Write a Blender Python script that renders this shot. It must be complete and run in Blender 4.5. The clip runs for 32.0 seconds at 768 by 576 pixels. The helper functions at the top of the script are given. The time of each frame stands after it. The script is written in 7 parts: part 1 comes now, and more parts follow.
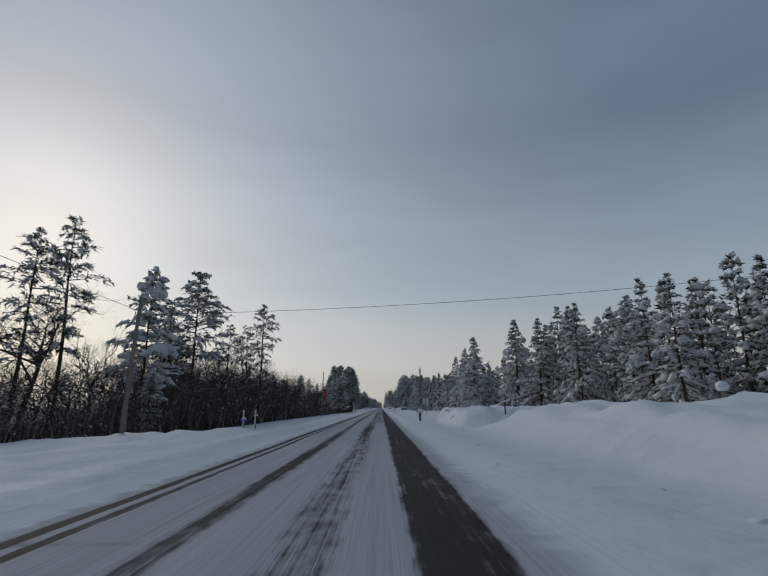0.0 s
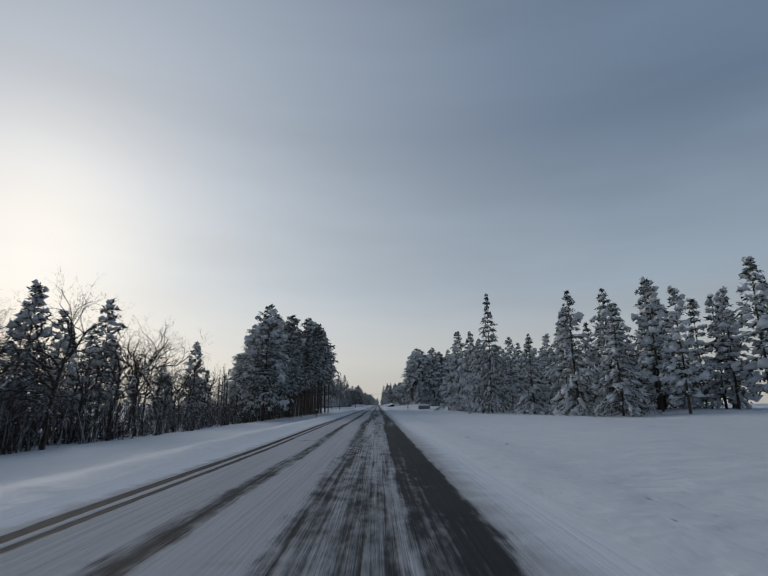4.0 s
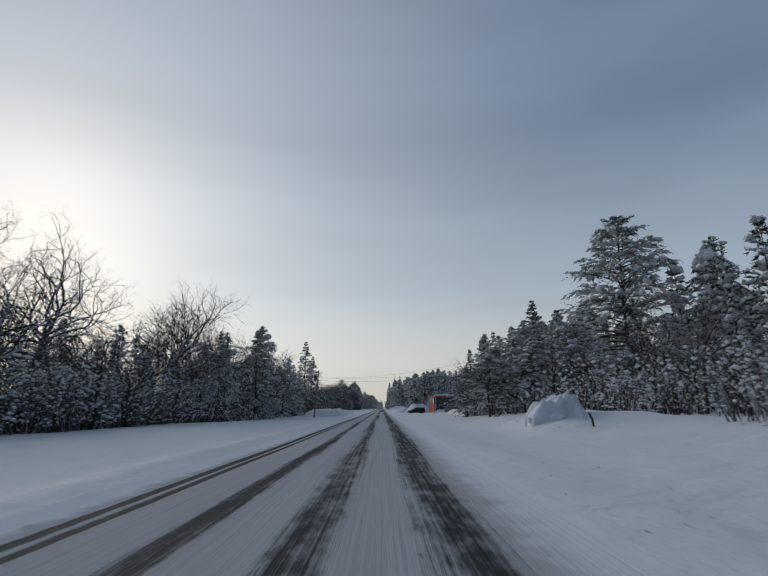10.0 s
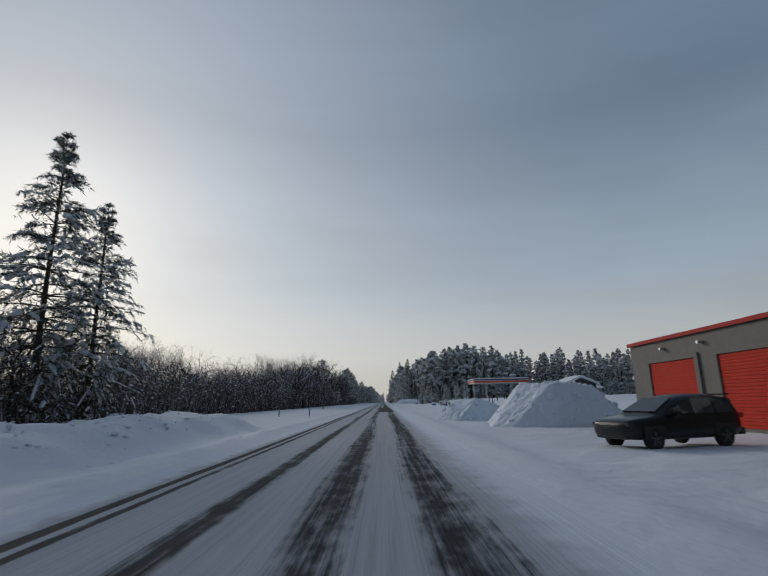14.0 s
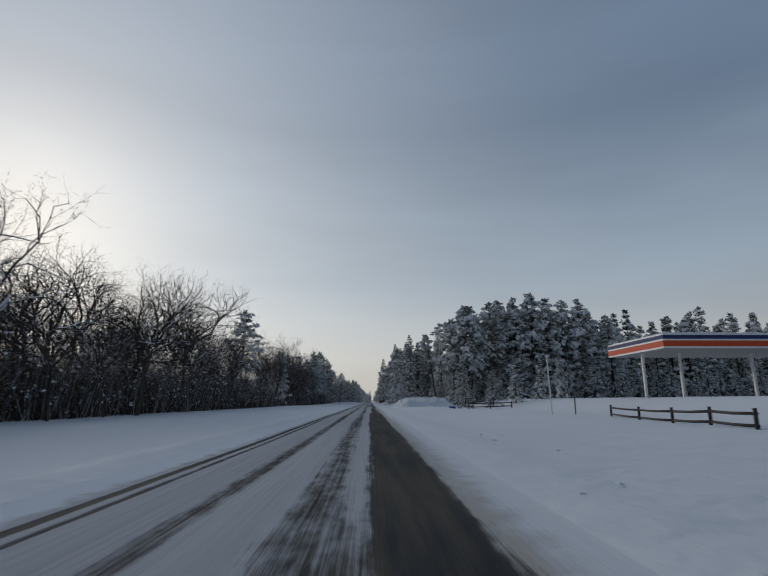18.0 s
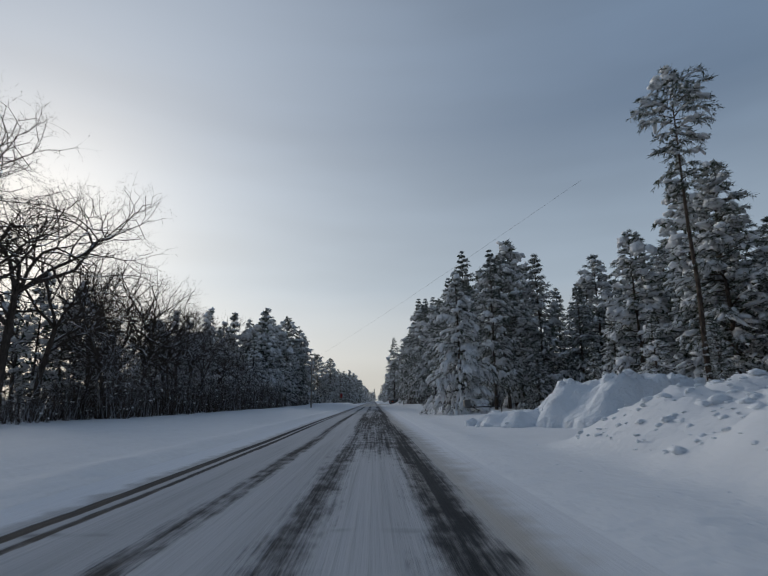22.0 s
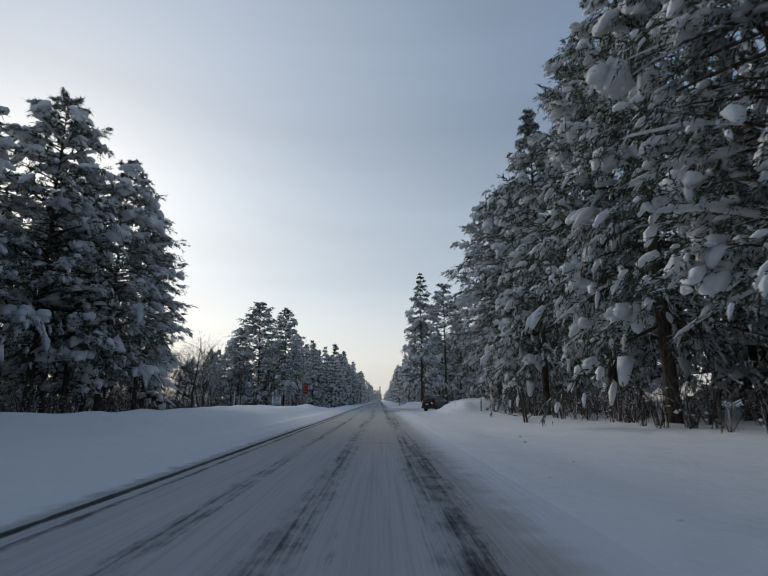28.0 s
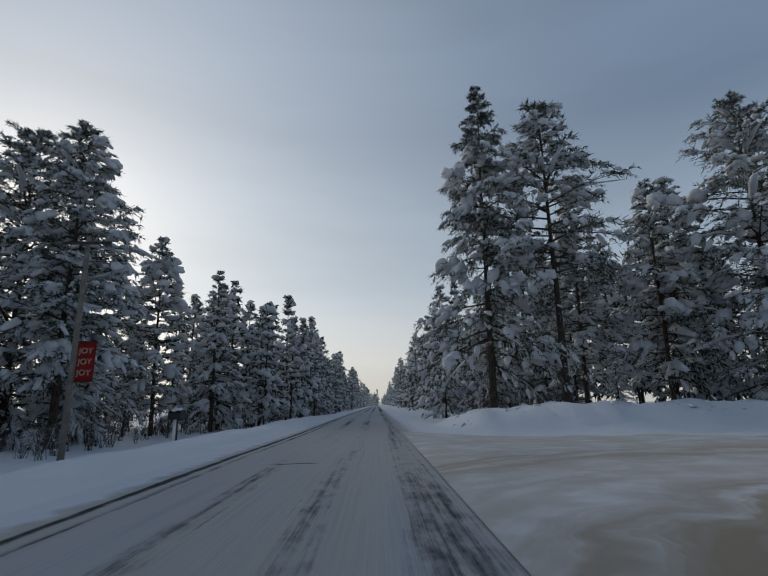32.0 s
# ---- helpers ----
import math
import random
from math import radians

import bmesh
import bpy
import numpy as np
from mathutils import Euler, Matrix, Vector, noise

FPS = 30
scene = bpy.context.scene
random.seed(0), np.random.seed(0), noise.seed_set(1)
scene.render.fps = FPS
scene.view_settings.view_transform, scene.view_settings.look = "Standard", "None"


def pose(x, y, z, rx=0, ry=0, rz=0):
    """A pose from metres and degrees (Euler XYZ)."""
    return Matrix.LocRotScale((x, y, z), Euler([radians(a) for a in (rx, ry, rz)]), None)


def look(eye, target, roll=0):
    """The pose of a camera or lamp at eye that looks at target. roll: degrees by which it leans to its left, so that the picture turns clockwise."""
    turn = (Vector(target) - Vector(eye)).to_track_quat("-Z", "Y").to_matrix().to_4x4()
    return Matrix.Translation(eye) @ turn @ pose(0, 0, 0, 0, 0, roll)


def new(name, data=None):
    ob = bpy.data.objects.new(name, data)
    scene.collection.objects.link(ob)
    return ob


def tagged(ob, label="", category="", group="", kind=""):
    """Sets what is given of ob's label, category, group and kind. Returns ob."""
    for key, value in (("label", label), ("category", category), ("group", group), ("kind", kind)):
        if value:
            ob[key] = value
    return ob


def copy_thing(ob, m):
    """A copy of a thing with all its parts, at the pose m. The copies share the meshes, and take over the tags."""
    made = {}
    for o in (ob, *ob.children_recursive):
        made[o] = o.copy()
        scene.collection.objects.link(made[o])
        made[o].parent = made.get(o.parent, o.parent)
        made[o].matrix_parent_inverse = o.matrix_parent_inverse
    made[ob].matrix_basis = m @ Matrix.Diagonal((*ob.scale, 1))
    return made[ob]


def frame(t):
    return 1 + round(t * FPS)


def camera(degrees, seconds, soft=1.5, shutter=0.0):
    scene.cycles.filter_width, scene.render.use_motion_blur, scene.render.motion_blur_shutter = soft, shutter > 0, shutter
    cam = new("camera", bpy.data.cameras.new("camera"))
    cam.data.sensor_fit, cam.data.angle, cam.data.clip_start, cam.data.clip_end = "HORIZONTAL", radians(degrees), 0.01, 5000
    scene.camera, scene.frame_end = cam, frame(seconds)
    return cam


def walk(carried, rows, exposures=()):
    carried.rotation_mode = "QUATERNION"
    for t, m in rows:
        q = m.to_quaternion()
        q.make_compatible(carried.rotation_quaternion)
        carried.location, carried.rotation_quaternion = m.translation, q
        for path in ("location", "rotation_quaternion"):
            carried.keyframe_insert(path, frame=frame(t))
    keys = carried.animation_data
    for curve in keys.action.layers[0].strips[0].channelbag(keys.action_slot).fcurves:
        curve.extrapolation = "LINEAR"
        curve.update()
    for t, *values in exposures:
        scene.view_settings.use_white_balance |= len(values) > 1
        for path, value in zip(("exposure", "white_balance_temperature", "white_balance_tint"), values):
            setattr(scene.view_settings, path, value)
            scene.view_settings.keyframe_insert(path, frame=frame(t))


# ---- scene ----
# one road along +y, the camera in the right-hand lane at x = 0
FOCAL = 1016 / 1568
cam = camera(2 * math.degrees(math.atan(0.5 / FOCAL)), 32.0, soft=1.2, shutter=0.12)
# seconds, metres along the road, sideways drift, heading and tilt of the camera, roll (degrees)
PATH = (
    (0.0, 0.0, 0.0, -0.34, 13.50, 0.0), (1.0, 30.5, 0.0, -0.45, 13.18, 0.1), (2.0, 61.2, 0.0, -0.51, 12.92, 0.2),
    (3.0, 91.5, 0.0, -0.68, 13.00, 0.1), (3.5, 107.0, 0.0, -0.70, 13.10, 0.1), (5.5, 168.5, 0.0, -0.73, 13.35, 0.0),
    (6.0, 184.4, 0.0, -0.73, 13.40, 0.2), (7.0, 215.6, 0.0, -0.68, 13.24, 0.2), (8.0, 246.8, 0.0, -0.60, 13.30, 0.3),
    (9.0, 277.6, 0.0, -0.40, 13.50, 0.5), (10.0, 307.3, 0.0, -0.25, 13.55, 0.7), (11.0, 337.0, 0.0, -0.20, 13.55, 0.5),
    (12.0, 365.9, 0.0, -0.05, 13.40, 0.8), (13.0, 392.5, 0.0, 0.06, 12.95, 1.1), (14.0, 417.8, 0.0, -0.10, 12.88, 1.2),
    (14.5, 430.0, 0.0, -0.40, 12.74, 1.0), (16.5, 484.0, 0.0, -1.75, 12.50, 0.1), (17.0, 499.0, 0.0, -1.68, 12.60, 0.1),
    (18.0, 529.1, 0.0, -1.60, 12.80, 0.1), (19.0, 558.8, 0.0, -1.38, 13.05, 0.2), (20.0, 587.4, 0.0, -1.20, 13.00, 0.3),
    (21.0, 614.2, 0.0, -1.15, 12.86, 0.5), (22.0, 638.2, 0.0, -1.12, 12.75, 0.5), (23.0, 659.6, 0.0, -1.05, 12.70, 0.7),
    (24.0, 679.8, 0.0, -1.00, 12.70, 0.8), (25.0, 698.7, 0.0, -0.90, 12.72, 0.8), (25.5, 707.8, 0.0, -0.85, 12.72, 0.7),
    (27.5, 741.0, 0.0, -0.70, 12.66, 0.0), (28.0, 748.9, 0.0, -0.50, 12.70, 0.0), (29.0, 764.2, 0.0, -0.45, 12.62, 0.3),
    (30.0, 779.7, 0.0, -0.55, 12.80, 0.5), (31.0, 795.7, 0.0, -0.68, 13.00, 0.6), (32.0, 814.0, 0.0, -0.80, 13.15, 0.6))
EYE = 1.35
walk(cam, [(t, pose(x, y, EYE, 90 + tilt, roll, yaw)) for t, y, x, yaw, tilt, roll in PATH], exposures=((0.0, -0.12), (1.0, 0.03), (3.0, 0.0), (6.0, 0.28), (7.0, 0.56), (8.0, 0.4), (9.0, 0.15), (11.0, 0.12), (14.0, 0.0), (17.0, -0.1), (18.0, 0.0), (19.0, 0.12), (22.0, 0.16), (25.0, 0.30), (28.0, 0.42), (29.0, 0.36), (30.0, 0.2), (31.0, 0.1), (32.0, 0.2)))
# ---- sky: thin cloud, brightest round the veiled low sun ahead on the left ----
SUN_AZ, SUN_EL = -36.0, 19.0
sun_dir = Vector((math.sin(radians(SUN_AZ)) * math.cos(radians(SUN_EL)), math.cos(radians(SUN_AZ)) * math.cos(radians(SUN_EL)), math.sin(radians(SUN_EL))))


class Nodes:
    """Short hand for building node trees."""

    def __init__(self, tree):
        self.tree = tree
        tree.nodes.clear()

    def add(self, kind, inputs=None, **settings):
        node = self.tree.nodes.new(kind)
        for key, value in settings.items():
            setattr(node, key, value)
        for key, value in (inputs or {}).items():
            self.put(node.inputs[key], value)
        return node

    def put(self, socket, value):
        if isinstance(value, bpy.types.Node):
            value = value.outputs[0]
        if isinstance(value, bpy.types.NodeSocket):
            self.tree.links.new(value, socket)
        else:
            socket.default_value = value

    def math(self, op, a, b=None, c=None, clamp=False):
        ins = {0: a}
        if b is not None:
            ins[1] = b
        if c is not None:
            ins[2] = c
        return self.add("ShaderNodeMath", ins, operation=op, use_clamp=clamp)

    def noise(self, vector, scale, detail=4.0, rough=0.55):
        return self.add("ShaderNodeTexNoise", {"Vector": vector, "Scale": scale, "Detail": detail, "Roughness": rough})

    def ramp(self, fac, *stops):
        node = self.add("ShaderNodeValToRGB", {0: fac})
        el = node.color_ramp.elements
        while len(el) < len(stops):
            el.new(0.5)
        for e, (at, col) in zip(el, stops):
            e.position = at
            e.color = (*col, 1) if len(col) == 3 else col
        return node

    def mix(self, fac, a, b, blend="MIX"):
        node = self.add("ShaderNodeMix", data_type="RGBA", blend_type=blend)
        self.put(node.inputs[0], fac)
        self.put(node.inputs[6], a)
        self.put(node.inputs[7], b)
        return node.outputs[2]

    def band(self, value, lo, hi, a=0.0, b=1.0):
        return self.add("ShaderNodeMapRange", {0: value, 1: lo, 2: hi, 3: a, 4: b}, interpolation_type="SMOOTHSTEP")


world = bpy.data.worlds.new("sky")
scene.world = world
world.use_nodes = True
n = Nodes(world.node_tree)
coord = n.add("ShaderNodeTexCoord").outputs["Generated"]
sky = n.add("ShaderNodeTexSky", sky_type="NISHITA", sun_disc=False, sun_elevation=radians(SUN_EL), sun_rotation=radians(SUN_AZ), dust_density=3.0, air_density=1.0)
sky_part = n.mix(1.0, sky, (0.06, 0.06, 0.06, 1), "MULTIPLY")
parts = n.add("ShaderNodeSeparateXYZ", {0: coord})
height = n.math("MAXIMUM", parts.outputs[2], 0.0)
# cloud sheets stretched by perspective
flat = n.add("ShaderNodeVectorMath", {0: coord, 1: (0.8, 1.0, 4.2)}, operation="MULTIPLY")
warp = n.noise(flat, 1.3, 3.0, 0.5)
fine = n.noise(flat, 3.6, 3.0, 0.5)
cloud = n.math("ADD", n.math("MULTIPLY", warp, 0.80), n.math("MULTIPLY", fine, 0.20))
near_sun = n.add("ShaderNodeVectorMath", {0: coord, 1: tuple(sun_dir)}, operation="DOT_PRODUCT").outputs["Value"]
glow_wide = n.math("POWER", n.math("MAXIMUM", near_sun, 0.0), 4.2)
glow_near = n.math("POWER", n.math("MAXIMUM", near_sun, 0.0), 40.0)
base = n.ramp(height, (0.0, (0.45, 0.445, 0.41)), (0.08, (0.435, 0.447, 0.445)), (0.22, (0.30, 0.365, 0.435)), (0.5, (0.147, 0.207, 0.297)), (1.0, (0.115, 0.162, 0.24)))
shade = n.band(cloud, 0.36, 0.66, 0.91, 1.10)
base = n.mix(1.0, base, shade, "MULTIPLY")
glow = n.mix(1.0, n.mix(glow_wide, (0, 0, 0, 1), (0.29, 0.288, 0.275, 1)), n.mix(glow_near, (0, 0, 0, 1), (0.04, 0.038, 0.034, 1)), "ADD")
base = n.mix(1.0, base, n.band(near_sun, -0.8, 0.5, 0.76, 1.0), "MULTIPLY")
clouds = n.mix(1.0, base, glow, "ADD")
total = n.mix(0.9, sky_part, clouds)
out = n.add("ShaderNodeOutputWorld")
n.put(out.inputs[0], n.add("ShaderNodeBackground", {0: total, 1: 1.0}))

sun = new("sun", bpy.data.lights.new("sun", "SUN"))
sun.data.energy, sun.data.angle, sun.data.color = 1.0, radians(16), (1.0, 0.93, 0.84)
sun.matrix_world = look(sun_dir * 100, (0, 0, 0))
# ---- materials ----
def material(name, rough=0.7, metal=0.0, spec=0.5):
    m = bpy.data.materials.new(name)
    m.use_nodes = True
    t = Nodes(m.node_tree)
    b = t.add("ShaderNodeBsdfPrincipled", {"Roughness": rough, "Metallic": metal, "Specular IOR Level": spec})
    t.put(t.add("ShaderNodeOutputMaterial").inputs[0], b)
    return m, t, b


def relief(t, b, height, strength, distance=0.05):
    t.put(b.inputs["Normal"], t.add("ShaderNodeBump", {"Height": height, "Strength": strength, "Distance": distance}))


def plain(name, col, rough=0.6, metal=0.0, scale=3.0, vary=0.25, bump=0.15, spec=0.5):
    """A painted or raw surface with grain at two scales and a little relief."""
    m, t, b = material(name, rough, metal, spec)
    p = t.add("ShaderNodeTexCoord").outputs["Object"]
    a, c = t.noise(p, scale, 5.0), t.noise(p, scale * 11, 3.0)
    f = t.math("ADD", t.math("MULTIPLY", a, 0.65), t.math("MULTIPLY", c, 0.35))
    lo = tuple(v * (1 - vary) for v in col)
    hi = tuple(min(1, v * (1 + vary)) for v in col)
    t.put(b.inputs["Base Color"], t.ramp(f, (0.3, lo), (0.7, hi)))
    relief(t, b, f, bump, 0.02)
    return m


def snow_material(name, col, lumps, bump):
    m, t, b = material(name, 0.75, 0.0, 0.10)
    g = t.add("ShaderNodeNewGeometry")
    p = g.outputs["Position"]
    a, c, d = t.noise(p, lumps, 5.0), t.noise(p, lumps * 9, 3.0), t.noise(p, 0.05, 2.0)
    f = t.math("ADD", t.math("MULTIPLY", a, 0.5), t.math("MULTIPLY", d, 0.5))
    t.put(b.inputs["Base Color"], t.ramp(f, (0.3, tuple(v * 0.93 for v in col)), (0.7, col)))
    relief(t, b, t.math("ADD", a, t.math("MULTIPLY", c, 0.16)), bump, 0.16)
    return m


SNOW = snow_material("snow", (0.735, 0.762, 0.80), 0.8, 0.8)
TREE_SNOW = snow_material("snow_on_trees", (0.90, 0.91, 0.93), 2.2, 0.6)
# thin lying snow lets light through
tree = TREE_SNOW.node_tree
body = next(k for k in tree.nodes if k.type == "BSDF_PRINCIPLED")
end = next(k for k in tree.nodes if k.type == "OUTPUT_MATERIAL")
glow_through = tree.nodes.new("ShaderNodeBsdfTranslucent")
glow_through.inputs[0].default_value = (0.86, 0.88, 0.91, 1)
blend = tree.nodes.new("ShaderNodeMixShader")
blend.inputs[0].default_value = 0.27
tree.links.new(body.outputs[0], blend.inputs[1])
tree.links.new(glow_through.outputs[0], blend.inputs[2])
tree.links.new(blend.outputs[0], end.inputs[0])

NEEDLES, t, b = material("needles", 0.7, 0.0, 0.2)
p = t.add("ShaderNodeNewGeometry").outputs["Position"]
island = t.add("ShaderNodeNewGeometry").outputs["Random Per Island"]
tone = t.ramp(t.noise(p, 0.5, 2.0), (0.3, (0.040, 0.050, 0.034)), (0.6, (0.066, 0.080, 0.050)), (0.75, (0.10, 0.098, 0.064)))
frost = t.band(t.math("ADD", island, t.math("MULTIPLY", t.noise(p, 0.8, 3.0), 0.4)), 0.88, 1.08)
col = t.mix(frost, tone, (0.62, 0.65, 0.70, 1))
t.put(b.inputs["Base Color"], col)


def bark_material(name, dark, light, snow):
    m, t, b = material(name, 0.9, 0.0, 0.1)
    g = t.add("ShaderNodeNewGeometry")
    s = t.add("ShaderNodeVectorMath", {0: g.outputs["Position"], 1: (6, 6, 1.2)}, operation="MULTIPLY")
    f = t.noise(s, 2.0, 5.0)
    wood = t.ramp(f, (0.35, dark), (0.68, light))
    up = t.add("ShaderNodeSeparateXYZ", {0: g.outputs["Normal"]}).outputs[2]
    lying = t.math("MULTIPLY", t.band(up, 0.25, 0.6), t.band(t.noise(g.outputs["Position"], 1.3, 3.0), 0.62 - snow, 0.72 - snow))
    t.put(b.inputs["Base Color"], t.mix(lying, wood, (0.78, 0.80, 0.85, 1)))
    relief(t, b, f, 0.6, 0.03)
    return m


BARK = bark_material("pine_bark", (0.035, 0.027, 0.022), (0.13, 0.10, 0.08), 0.05)
FROSTED = bark_material("frosted_bark", (0.06, 0.048, 0.04), (0.20, 0.16, 0.135), 0.34)
TWIG = bark_material("snowy_twigs", (0.04, 0.032, 0.028), (0.11, 0.09, 0.075), 0.26)
BARE = bark_material("bare_twigs", (0.04, 0.034, 0.028), (0.125, 0.10, 0.085), 0.12)
BIRCH = plain("birch_bark", (0.50, 0.48, 0.45), 0.8, scale=5, vary=0.35)
POLE = plain("weathered_pole_wood", (0.23, 0.20, 0.17), 0.85, scale=4, vary=0.4)

BRUSH, t, b = material("brush_stems", 0.9, 0.0, 0.1)
g = t.add("ShaderNodeNewGeometry")
col = t.ramp(g.outputs["Random Per Island"], (0.0, (0.035, 0.029, 0.025)), (0.5, (0.088, 0.070, 0.058)), (0.76, (0.14, 0.115, 0.095)), (0.84, (0.45, 0.46, 0.49)))
t.put(b.inputs["Base Color"], col)
# ---- building helpers ----
def mesh_of(name, verts, faces, mat, smooth=False, mats=None, indices=None):
    me = bpy.data.meshes.new(name)
    me.from_pydata([tuple(v) for v in verts], [], [tuple(f) for f in faces])
    for m in (mats or [mat]):
        me.materials.append(m)
    if indices is not None:
        me.polygons.foreach_set("material_index", indices)
    me.polygons.foreach_set("use_smooth", [smooth] * len(me.polygons))
    me.update()
    return me


def part(name, data, mat=None, parent=None, label=""):
    """One mesh object from a bmesh or a mesh, under a thing or a part."""
    if isinstance(data, bmesh.types.BMesh):
        me = bpy.data.meshes.new(name)
        data.to_mesh(me)
        data.free()
        me.materials.append(mat)
    else:
        me = data
    ob = new(name, me)
    if parent:
        ob.parent = parent
    if label:
        ob["label"] = label
    return ob


def thing(name, at, label, category, turn=0.0, group="", kind="", scale=1.0):
    ob = new(name)
    ob.matrix_basis = pose(*at, 0, 0, turn) @ Matrix.Scale(scale, 4)
    ob.empty_display_size = 0.1
    return tagged(ob, label, category, group, kind)


def box(bm, x0, x1, y0, y1, z0, z1, bevel=0.0, m=None):
    r = bmesh.ops.create_cube(bm, size=1.0)
    bmesh.ops.scale(bm, vec=(x1 - x0, y1 - y0, z1 - z0), verts=r["verts"])
    bmesh.ops.translate(bm, vec=((x0 + x1) / 2, (y0 + y1) / 2, (z0 + z1) / 2), verts=r["verts"])
    if bevel:
        edges = list({e for v in r["verts"] for e in v.link_edges})
        out = bmesh.ops.bevel(bm, geom=edges, offset=bevel, segments=2, affect="EDGES", profile=0.6)
        verts = list({v for f in out["faces"] for v in f.verts} | {v for v in r["verts"] if v.is_valid})
    else:
        verts = r["verts"]
    if m is not None:
        bmesh.ops.transform(bm, matrix=m, verts=verts)
    return bm


def slab(x0, x1, y0, y1, z0, z1, bevel=0.01, m=None):
    return box(bmesh.new(), x0, x1, y0, y1, z0, z1, bevel, m)


def tube(points, radii, sides=8, bm=None, cap=True):
    """A round bar through the points, tapering by the radii."""
    bm = bm or bmesh.new()
    rings = []
    points = [Vector(p) for p in points]
    for i, p in enumerate(points):
        d = (points[min(i + 1, len(points) - 1)] - points[max(i - 1, 0)]).normalized()
        a = d.orthogonal().normalized()
        if abs(d.z) > 0.9:
            a = (Vector((1, 0, 0)) - d * d.x).normalized()
        c = d.cross(a)
        r = radii[i] if isinstance(radii, (list, tuple)) else radii
        rings.append([bm.verts.new(p + (a * math.cos(2 * math.pi * k / sides) + c * math.sin(2 * math.pi * k / sides)) * r) for k in range(sides)])
    for lo, hi in zip(rings, rings[1:]):
        for k in range(sides):
            f = bm.faces.new((lo[k], lo[(k + 1) % sides], hi[(k + 1) % sides], hi[k]))
            f.smooth = True
    if cap:
        bm.faces.new(rings[-1])
        bm.faces.new(rings[0][::-1])
    return bm


def text_part(words, size, m, mat, parent, name="lettering"):
    cu = bpy.data.curves.new(name, "FONT")
    cu.body, cu.size, cu.align_x, cu.align_y, cu.extrude = words, size, "CENTER", "CENTER", 0.002
    cu.materials.append(mat)
    ob = new(name, cu)
    ob.parent = parent
    ob.matrix_basis = m
    return ob


def step(a, b, v):
    v = np.clip((v - a) / (b - a), 0, 1)
    return v * v * (3 - 2 * v)


def bump(x, a, b, soft):
    return step(a - soft, a, x) * (1 - step(b, b + soft, x))


def ripple(x, y, s, seed=0.0):
    """Cheap smooth unevenness."""
    return (np.sin(x * s + 1.7 * np.sin(y * s * 0.83 + seed)) * np.cos(y * s * 1.13 + 1.3 * np.sin(x * s * 0.71 + seed * 2.1))
            + 0.5 * np.sin(x * s * 2.3 + y * s * 1.9 + seed * 3.3)) / 1.5


# snow banks and heaps: x0, x1, y0, y1, height, softness
BANKS = (
    (6.6, 13.0, 36.0, 51.5, 1.15, 1.8), (9.0, 22.0, -30.0, 30.0, 1.2, 4.0), (-30.0, -9.0, -30.0, 28.0, 0.7, 4.0),
    (6.5, 12.0, 266.0, 305.0, 0.5, 3.0), (8.0, 10.5, 330.0, 335.0, 0.45, 2.5), (-13.5, -9.0, 404.5, 418.0, 1.2, 2.0), (-16.0, -9.5, 270.0, 277.0, 0.45, 2.4),
    (-12.0, -9.5, 428.0, 446.0, 1.0, 3.0), (6.5, 9.5, 592.0, 616.0, 0.22, 2.5), (7.5, 14.0, 626.0, 652.0, 1.35, 2.8),
    (12.0, 16.0, 664.0, 676.0, 0.3, 2.6), (8.0, 10.0, 690.0, 740.0, 0.35, 2.0), (8.5, 14.0, 797.0, 808.0, 0.95, 2.6), (-16.0, -9.0, 770.0, 812.0, 0.5, 3.0),
    (5.5, 24.0, 839.5, 846.0, 0.95, 2.2), (-9.0, -7.0, 812.0, 900.0, 0.35, 2.0), (13.0, 17.0, 384.0, 406.0, 0.5, 1.6))


def side_left(x, y):
    """How far a place lies on the ploughed side road that leaves to the left."""
    flare = np.exp(np.minimum(x + 5.0, 0) / 3.5)
    return step(-4.6, -6.0, x) * (1 - step(-52, -75, x)) * bump(y, 281.5 - 5.5 * flare, 288.5 + 6.0 * flare, 0.8)


